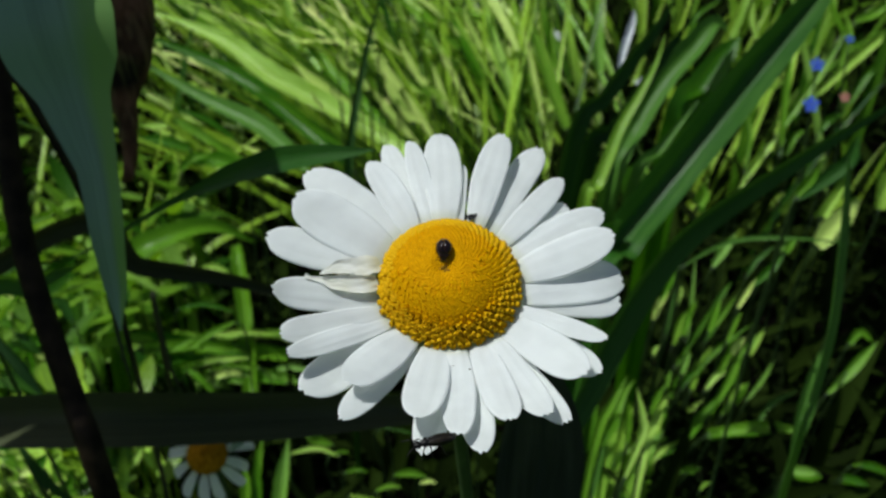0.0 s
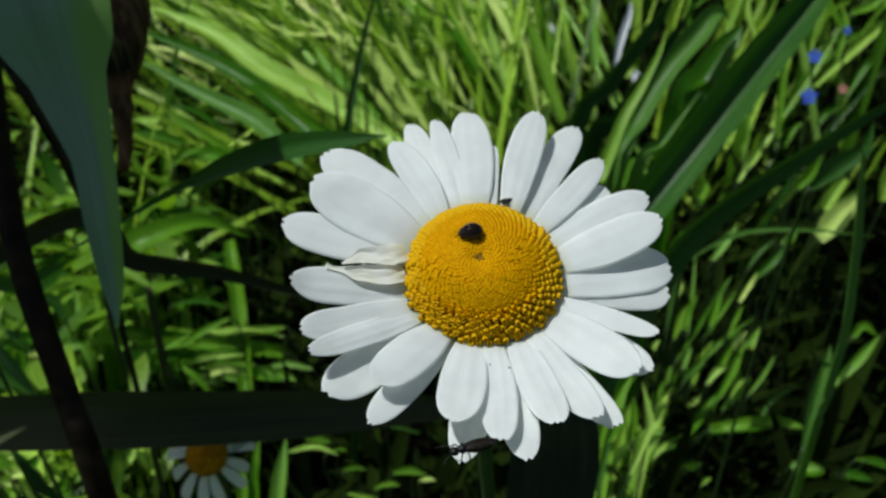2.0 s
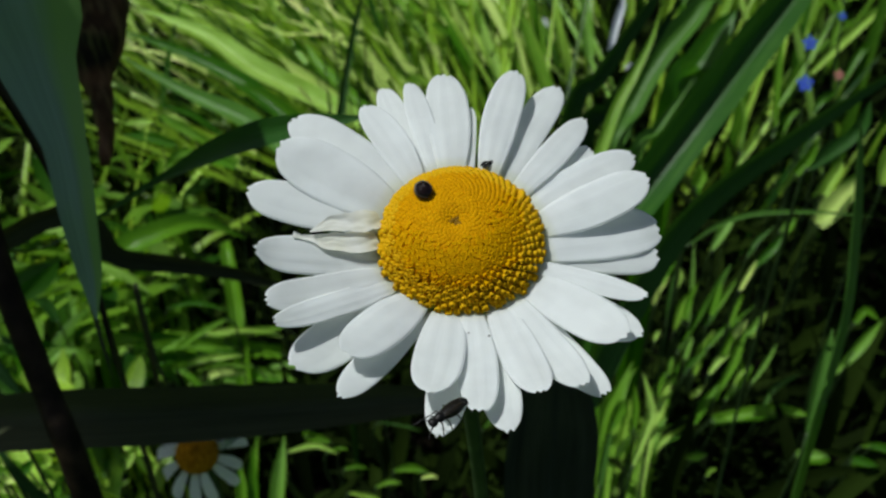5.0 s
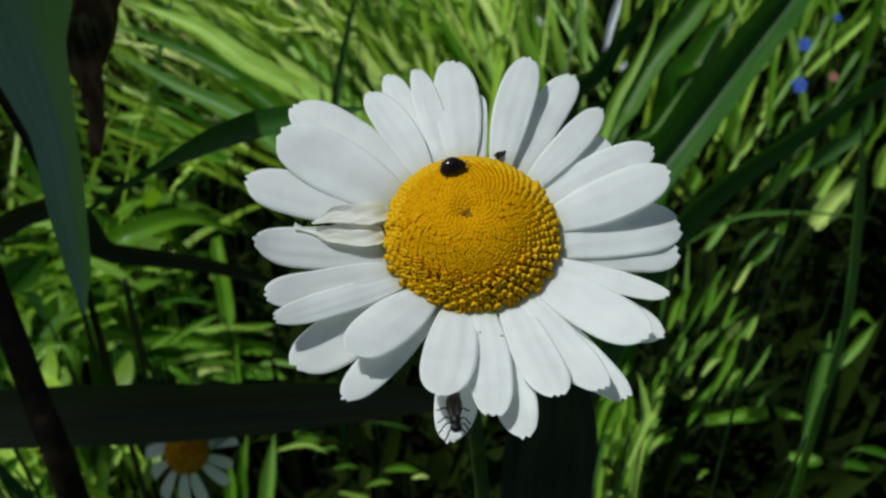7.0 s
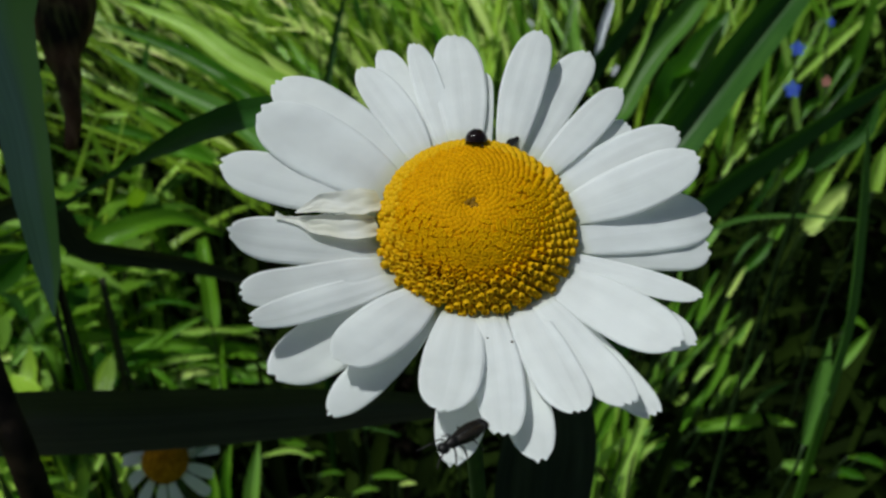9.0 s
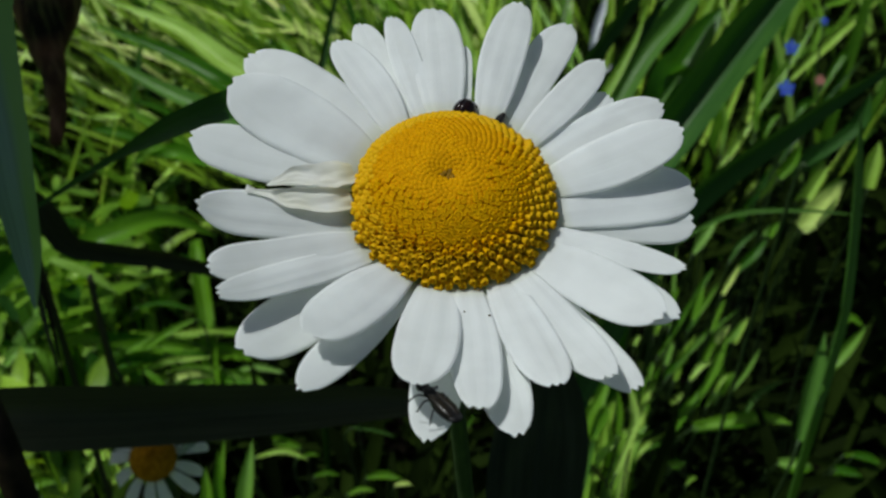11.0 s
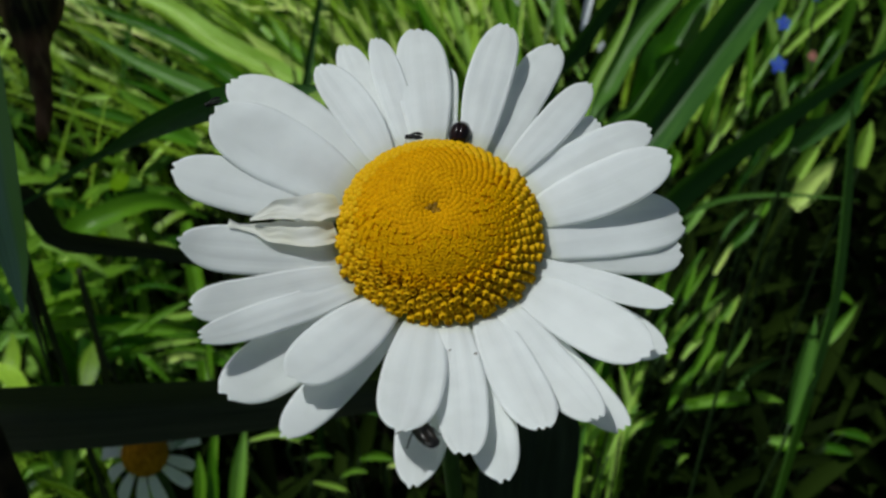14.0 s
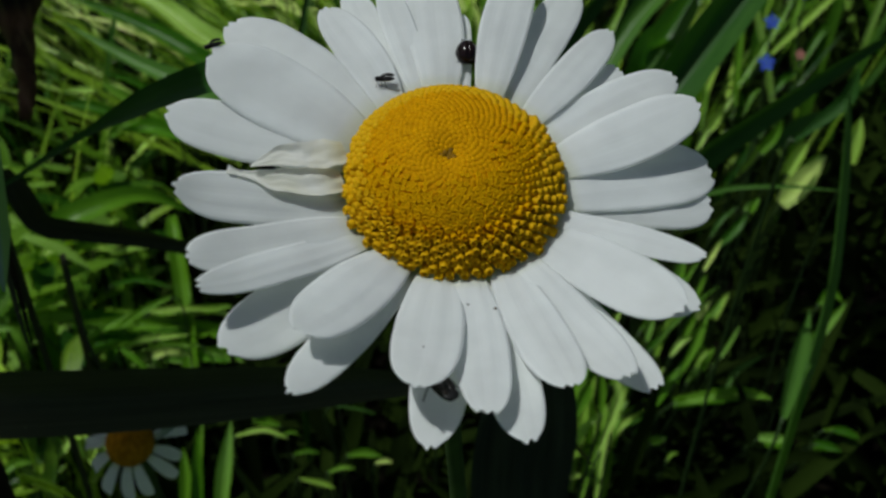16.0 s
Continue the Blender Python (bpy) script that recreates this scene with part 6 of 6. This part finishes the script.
# ---- grass and herbs in bulk ----
def blades(name, label, mat, feet, azimuth, rise, bend, length, width, seed):
    """Many arching blades in one mesh. feet: (x, y, z) of each; the rest: low and high ends, drawn for each blade."""
    rng = np.random.default_rng(seed)
    n, seg = len(feet), 7
    feet = np.asarray(feet, float)
    def draw(pair):
        return rng.uniform(pair[0], pair[1], n)
    a, e0, drop, ln, wd = np.radians(draw(azimuth)), np.radians(draw(rise)), np.radians(draw(bend)), draw(length), draw(width)
    roll = rng.normal(0, 0.5, n)
    p = feet.copy()
    rows, uvs = [], []
    for k in range(seg + 1):
        s = k / seg
        e = e0 - drop * s**1.3
        way = np.stack([np.cos(e) * np.cos(a), np.cos(e) * np.sin(a), np.sin(e)], 1)
        if k:
            p = p + way * (ln / seg)[:, None]
        side = np.stack([-np.sin(a), np.cos(a), 0 * a], 1)
        up = np.cross(way, side)
        turned = side * np.cos(roll)[:, None] + up * np.sin(roll)[:, None]
        lift = np.cross(way, turned)
        h = (wd * 0.5 * (0.55 + 0.45 * math.sin(math.pi * min(1, s / 0.5) / 2)) * (1 - max(0, s - 0.45) ** 1.8 / 0.55**1.8 * 0.97))[:, None]
        rows.append(np.stack([p - turned * h, p - lift * h * 0.35, p + turned * h], 1))
        uvs.append(np.stack([np.tile([[0.0, 0.5, 1.0]], (n, 1)), np.repeat((ln * s / 0.05)[:, None], 3, 1)], 2))
    verts = np.stack(rows, 1).reshape(-1, 3)
    uv = np.stack(uvs, 1).reshape(-1, 2)
    per = (seg + 1) * 3
    quad = np.array([(k * 3 + j, k * 3 + j + 1, k * 3 + j + 4, k * 3 + j + 3) for k in range(seg) for j in range(2)])
    faces = (quad[None] + (np.arange(n) * per)[:, None, None]).reshape(-1, 4)
    low = np.array([soil_height(x, y) - 0.01 for x, y in feet[:, :2]])
    held = np.flatnonzero(feet[:, 2] - low > 0.06)
    if len(held):
        top = feet[held]
        foot = np.stack([top[:, 0] - 0.02 * np.cos(a[held]), top[:, 1] - 0.02 * np.sin(a[held]), low[held]], 1)
        thin = np.array([0.0008, 0.0, 0.0])
        stalk = np.stack([foot - thin, foot + thin, top + 0.6 * thin, top - 0.6 * thin], 1).reshape(-1, 3)
        first = len(verts)
        faces = np.concatenate([faces, first + np.arange(len(stalk)).reshape(-1, 4)])
        verts = np.concatenate([verts, stalk])
        uv = np.concatenate([uv, np.tile([[0.45, 0.0], [0.55, 0.0], [0.55, 1.0], [0.45, 1.0]], (len(held), 1))])
    ob = new(name, mesh_of(name, verts, faces.tolist(), mat, uv))
    return tagged(ob, label, "grass", kind="stuff")


def patch(n, x, y, z, seed):
    rng = np.random.default_rng(seed)
    return np.stack([rng.uniform(*x, n), rng.uniform(*y, n), rng.uniform(*z, n)], 1)


def bed(n, x, y, z, seed):
    """Feet spread over the sloping soil."""
    feet = patch(n, x, y, z, seed)
    feet[:, 2] += [soil_height(px, py) for px, py in feet[:, :2]]
    return feet


blades("grass", "narrow sunlit grass blades fanning out sideways", MEADOW, bed(80, (-0.06, 0.21), (1.17, 1.47), (-0.01, 0.0), 61), (142, 180), (24, 48), (0, 25), (0.51, 0.87), (0.0056, 0.0115), 62)
blades("grass", "narrow sunlit grass blades leaning aside", MEADOW, bed(80, (-0.12, 0.24), (1.20, 1.53), (-0.01, 0.0), 63), (100, 142), (32, 58), (0, 25), (0.51, 0.90), (0.0056, 0.0115), 64)
blades("grass", "narrow upright grass blades in sun", MEADOW, bed(40, (0.0, 0.15), (1.20, 1.53), (-0.01, 0.0), 65), (66, 104), (36, 62), (0, 25), (0.51, 0.90), (0.0056, 0.0105), 66)
blades("low_herbs", "pale dry leaves between the grass, sunlight put into their colour", STRAW, bed(130, (-0.54, 0.14), (1.35, 2.16), (0.18, 0.34), 41), (100, 190), (10, 50), (-10, 30), (0.11, 0.24), (0.0080, 0.0150), 42)
blades("grass", "tall sunlit grass blades fanning out to the side", MEADOW, bed(90, (0.00, 0.30), (1.47, 2.10), (-0.01, 0.0), 1), (130, 182), (30, 65), (5, 40), (0.50, 1.05), (0.0080, 0.0140), 2)
blades("grass", "sunlit grass blades leaning aside in the back", MEADOW, bed(90, (-0.97, -0.13), (1.56, 2.47), (-0.01, 0.0), 31), (118, 165), (28, 60), (0, 35), (0.52, 1.04), (0.0112, 0.0187), 32)
blades("grass", "tall upright grass blades behind the flower", MEADOW, bed(60, (-0.14, 0.42), (1.40, 2.38), (-0.01, 0.0), 3), (70, 135), (40, 75), (5, 45), (0.49, 0.91), (0.0101, 0.0171), 4)
blades("grass", "pale straw-green grass blades, full sun put into their colour", STRAW, bed(120, (-0.35, 0.35), (1.37, 2.10), (0.04, 0.15), 13), (105, 180), (25, 60), (5, 40), (0.50, 0.98), (0.0065, 0.0115), 14)
blades("grass", "arching grass blades at the side", HERBS, bed(45, (0.42, 1.04), (1.30, 2.08), (-0.01, 0.0), 5), (20, 120), (50, 85), (10, 60), (0.33, 0.65), (0.0117, 0.0208), 6)
blades("grass", "thin grass blades over the shaded bed", MEADOW, bed(90, (-1.01, -0.34), (0.94, 1.75), (-0.01, 0.0), 7), (0, 360), (40, 85), (10, 80), (0.20, 0.54), (0.0081, 0.0149), 8)
blades("low_herbs", "dense undergrowth close to the soil, coloured near black for shade", UNDER, bed(6500, (-1.1, 1.2), (0.30, 2.4), (0.0, 0.12), 21), (0, 360), (0, 80), (-10, 70), (0.06, 0.17), (0.010, 0.019), 22)
blades("low_herbs", "short leafy herbs covering the soil", HERBS, bed(330, (-1.00, -0.32), (0.60, 1.46), (0.08, 0.24), 9), (0, 360), (-10, 75), (-20, 60), (0.04, 0.09), (0.0093, 0.0186), 10)
blades("grass", "slender light green blades rising from the shaded bed", MEADOW, bed(42, (0.26, 0.60), (1.20, 1.75), (-0.01, 0.0), 23), (15, 75), (48, 78), (0, 45), (0.22, 0.46), (0.0065, 0.0115), 24)
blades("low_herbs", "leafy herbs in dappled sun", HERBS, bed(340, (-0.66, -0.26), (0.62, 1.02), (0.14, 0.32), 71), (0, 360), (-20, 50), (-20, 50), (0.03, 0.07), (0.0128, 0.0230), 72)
# Grass colour in place of herb colour brightens this patch, as fuller sun would.
blades("low_herbs", "leafy herbs coloured brighter to stand for a sunny patch", MEADOW, bed(210, (-0.56, -0.22), (0.40, 0.62), (0.14, 0.32), 73), (0, 360), (-20, 50), (-20, 50), (0.03, 0.06), (0.0100, 0.0190), 74)


def ring(n, inner, seed):
    """Feet scattered round the bed, thinning outwards."""
    rng = np.random.default_rng(seed)
    r, a = inner + rng.gamma(2.0, 0.8, n), rng.uniform(0, 2 * math.pi, n)
    x, y = 0.05 + r * np.cos(a), 1.0 + r * np.sin(a)
    return np.stack([x, y, [soil_height(px, py) - 0.015 for px, py in zip(x, y)]], 1)


blades("meadow", "wide meadow of long green grass all round", MEADOW, ring(7500, 1.75, 51), (0, 360), (45, 85), (10, 70), (0.2, 0.45), (0.008, 0.015), 55)
blades("low_herbs", "leafy herbs filling the rest of the bed", HERBS, np.concatenate([bed(1100, (-1.5, 1.6), (-0.75, 0.10), (-0.02, 0.04), 81), bed(450, (-1.6, -1.0), (0.1, 2.3), (-0.02, 0.04), 82), bed(450, (1.1, 1.7), (0.1, 2.3), (-0.02, 0.04), 83)]), (0, 360), (10, 80), (-10, 60), (0.06, 0.18), (0.010, 0.020), 84)


# ---- insects ----
def blob(centre, radii, sides=14, rings=9, point=0.0, unit=MM):
    """A rounded body: an ellipsoid, drawn to a point along +x by point."""
    verts, faces = [], []
    for i in range(rings + 1):
        t = math.pi * i / rings
        for j in range(sides):
            a = 2 * math.pi * j / sides
            x = math.cos(t)
            k = math.sin(t) * (1 - point * max(0, x))
            verts.append(Vector((centre[0] + radii[0] * x, centre[1] + radii[1] * k * math.cos(a), centre[2] + radii[2] * k * math.sin(a))) * unit)
    for i in range(rings):
        for j in range(sides):
            a, b = i * sides + j, i * sides + (j + 1) % sides
            faces.append((a, b, b + sides, a + sides))
    return verts, faces


def limb(points, r0, r1, unit=MM):
    return tube([Vector(p) * unit for p in points], [r0 * unit, r1 * unit], 6, 4)


def legs(ob, reach, height, xs, mat, r=0.08, unit=MM):
    for side in (-1, 1):
        for k, x in enumerate(xs):
            out = (k - 1) * -0.55 * reach
            v, f = limb([(x, side * 0.25 * reach, height), (x + out * 0.5, side * 0.75 * reach, height * 1.25), (x + out, side * 1.15 * reach, 0.0), (x + out * 1.25, side * 1.3 * reach, 0.02)], r, r * 0.55, unit)
            part("leg", mesh_of("leg", v, f, mat), ob)


def beetle():
    ob = tagged(new("beetle"), "tiny shiny black oval beetle on the flower", "beetle")
    for side in (-1, 1):
        v, f = blob((-0.15, 0, 0.50), (1.52, 1.24, 1.36), 20, 14)
        v = [Vector((q.x, max(q.y * side, 0.00001) * side, max(q.z, 0.00040))) for q in v]
        part("wing_case", mesh_of("wing_case", v, f, BLACK_SHELL), ob, "glossy black wing case")
    v, f = blob((0.98, 0, 0.62), (0.58, 0.86, 0.62), 16, 9)
    part("neck_shield", mesh_of("neck_shield", v, f, BLACK_SHELL), ob)
    v, f = blob((1.40, 0, 0.48), (0.34, 0.44, 0.30), 12, 7)
    part("head", mesh_of("head", v, f, BLACK_MATT), ob)
    legs(ob, 0.95, 0.35, (0.9, 0.2, -0.6), BLACK_MATT, 0.07)
    for side in (-1, 1):
        v, f = limb([(1.7, side * 0.2, 0.6), (1.95, side * 0.4, 0.6), (2.1, side * 0.45, 0.45)], 0.05, 0.07)
        part("antenna", mesh_of("antenna", v, f, BLACK_MATT), ob)
    return ob


def fly():
    unit = 0.00072
    ob = tagged(new("fly"), "tiny black fly with folded smoky wings", "fly")
    for name, c, r in (("abdomen", (-0.75, 0, 0.62), (0.75, 0.36, 0.34)), ("thorax", (0.2, 0, 0.72), (0.48, 0.4, 0.42)), ("head", (0.8, 0, 0.66), (0.27, 0.36, 0.32))):
        v, f = blob(c, r, 12, 8, unit=unit)
        part(name, mesh_of(name, v, f, BLACK_MATT), ob)
    for side in (-1, 1):
        line = [(0.1, 0.18, 1.05), (-0.5, 0.32, 1.12), (-1.2, 0.36, 1.0), (-1.75, 0.25, 0.9)]
        v, f, uv = ribbon([Vector((x, y * side, z)) * unit for x, y, z in line], 0.62 * unit, (0, 0, 1), 0.05, 5, 0.4, 0.6)
        part("wing", mesh_of("wing", v, f, WING, uv), ob, "smoky folded wing")
    legs(ob, 0.75, 0.5, (0.5, 0.2, -0.1), BLACK_MATT, 0.05, unit)
    return ob


def bug():
    unit = 0.00122
    ob = tagged(new("plant_bug"), "slender dark brown plant bug on a lower petal", "bug")
    v, f = blob((-0.8, 0, 0.66), (1.55, 0.66, 0.50), 14, 10, unit=unit)
    part("abdomen", mesh_of("abdomen", v, f, BLACK_MATT), ob)
    for side in (-1, 1):
        v, f = blob((-0.65, 0.28 * side, 0.93), (1.40, 0.38, 0.26), 12, 9, 0.3, unit=unit)
        part("wing_case", mesh_of("wing_case", v, f, BROWN_SHELL), ob, "shiny brown wing case")
    v, f = blob((-1.95, 0, 0.85), (0.55, 0.6, 0.16), 10, 6, unit=unit)
    part("wing_tip", mesh_of("wing_tip", v, f, WING), ob)
    v, f = blob((0.95, 0, 0.78), (0.62, 0.50, 0.44), 12, 8, 0.4, unit=unit)
    part("neck_shield", mesh_of("neck_shield", v, f, BLACK_MATT), ob)
    v, f = blob((1.75, 0, 0.72), (0.46, 0.50, 0.36), 12, 7, unit=unit)
    part("head", mesh_of("head", v, f, BLACK_MATT), ob)
    for side in (-1, 1):
        v, f = limb([(2.0, side * 0.25, 0.8), (2.4, side * 0.6, 1.0), (2.9, side * 0.8, 0.8), (3.3, side * 1.1, 0.5)], 0.075, 0.05, unit)
        part("antenna", mesh_of("antenna", v, f, BLACK_MATT), ob)
    legs(ob, 1.1, 0.5, (1.0, 0.5, -0.3), BLACK_MATT, 0.075, unit)
    return ob


# ---- what moves ----
def on_flower(x, y, heading, lift=0.0, pitch=0.0):
    """The pose of an insect at x, y mm on the flower's face, heading that many degrees round from the face's right."""
    z, nrm = spot(x, y)
    ahead = Vector((math.cos(radians(heading)), math.sin(radians(heading)), 0))
    ahead = (ahead - nrm * ahead.dot(nrm)).normalized()
    left = nrm.cross(ahead)
    m = Matrix((ahead, left, nrm)).transposed().to_4x4()
    m.translation = Vector((x, y, z + lift)) * MM
    return FLOWER @ m @ pose(0, 0, 0, 0, pitch, 0)


def motions():
    walk(beetle(), [(t, on_flower(x, y, h, -0.45)) for t, x, y, h in (
        (0.0, -0.8, 2.6, 270), (0.5, -1.0, 2.2, 249), (1.0, -1.2, 2.6, 224), (1.5, -1.6, 3.1, 196), (2.0, -1.7, 3.2, 187), (2.5, -2.1, 3.2, 179),
        (3.0, -2.6, 3.0, 177), (3.5, -3.2, 3.0, 171), (4.0, -3.8, 3.2, 168), (5.2, -4.4, 4.6, 104), (6.5, -3.4, 5.6, 35), (7.0, -2.0, 6.3, 20),
        (7.5, -0.9, 6.8, 25), (8.0, -0.5, 7.1, 60), (9.2, 0.5, 9.0, 75), (10.5, 1.5, 10.6, 65), (11.0, 1.7, 10.6, 53), (11.5, 2.1, 10.9, 29),
        (12.0, 2.2, 10.6, 18), (12.5, 2.3, 10.7, 12), (13.0, 2.5, 10.4, 7), (13.5, 3.4, 10.2, 19), (14.0, 2.7, 11.4, 73), (14.5, 2.3, 11.7, 97),
        (15.0, 2.5, 14.3, 97), (15.5, 2.2, 14.8, 92), (16.0, 2.2, 15.4, 88))])
    walk(fly(), [(t, on_flower(x, y, h, -0.3)) for t, x, y, h in (
        (0.0, 3.7, 11.0, 39), (4.0, 3.9, 10.9, 39), (6.5, 4.3, 10.9, 44), (8.0, 4.3, 10.8, 44), (10.5, 5.5, 9.7, 65), (12.0, 5.6, 9.7, 65),
        (12.8, 5.8, 9.7, 107), (13.1, 5.6, 10.0, 152), (13.5, 1.4, 10.4, 180), (14.0, -2.5, 10.9, 176), (14.5, -4.2, 11.1, 165), (15.0, -4.7, 10.9, 171),
        (15.5, -6.2, 12.4, 134), (16.0, -6.6, 11.5, 183))])
    walk(bug(), [(t, on_flower(x, y, h, -1.2)) for t, x, y, h in (
        (0.0, -2.3, -27.5, 203), (2.0, -2.5, -27.4, 203), (4.0, -2.4, -27.1, 198), (5.2, -2.7, -26.4, 234), (6.5, -2.8, -25.4, 267), (7.0, -3.0, -25.9, 269),
        (7.5, -2.8, -26.4, 269), (8.0, -2.7, -26.9, 267), (9.2, -2.9, -26.5, 214), (10.5, -3.3, -25.9, 165), (11.0, -2.6, -25.5, 121), (11.5, -2.2, -25.2, 115),
        (12.0, -2.8, -24.9, 110), (12.5, -3.2, -24.5, 110), (13.0, -3.1, -24.1, 113), (13.5, -3.1, -23.5, 114), (14.0, -3.0, -23.2, 115), (15.0, -2.9, -22.7, 115), (16.0, -3.0, -22.7, 114))])
    second = fly()
    tagged(second, "tiny dark fly at the tip of a petal")
    walk(second, [(t, on_flower(x, y, h, lift)) for t, x, y, h, lift in (
        (0.0, -18.3, 9.5, 149, -2.6), (12.6, -18.3, 10.1, 148, -2.6), (13.1, -22.8, 12.1, 160, -0.9), (13.5, -23.8, 14.2, 208, 0.35), (16.0, -23.5, 14.1, 214, 0.35))])


motions()
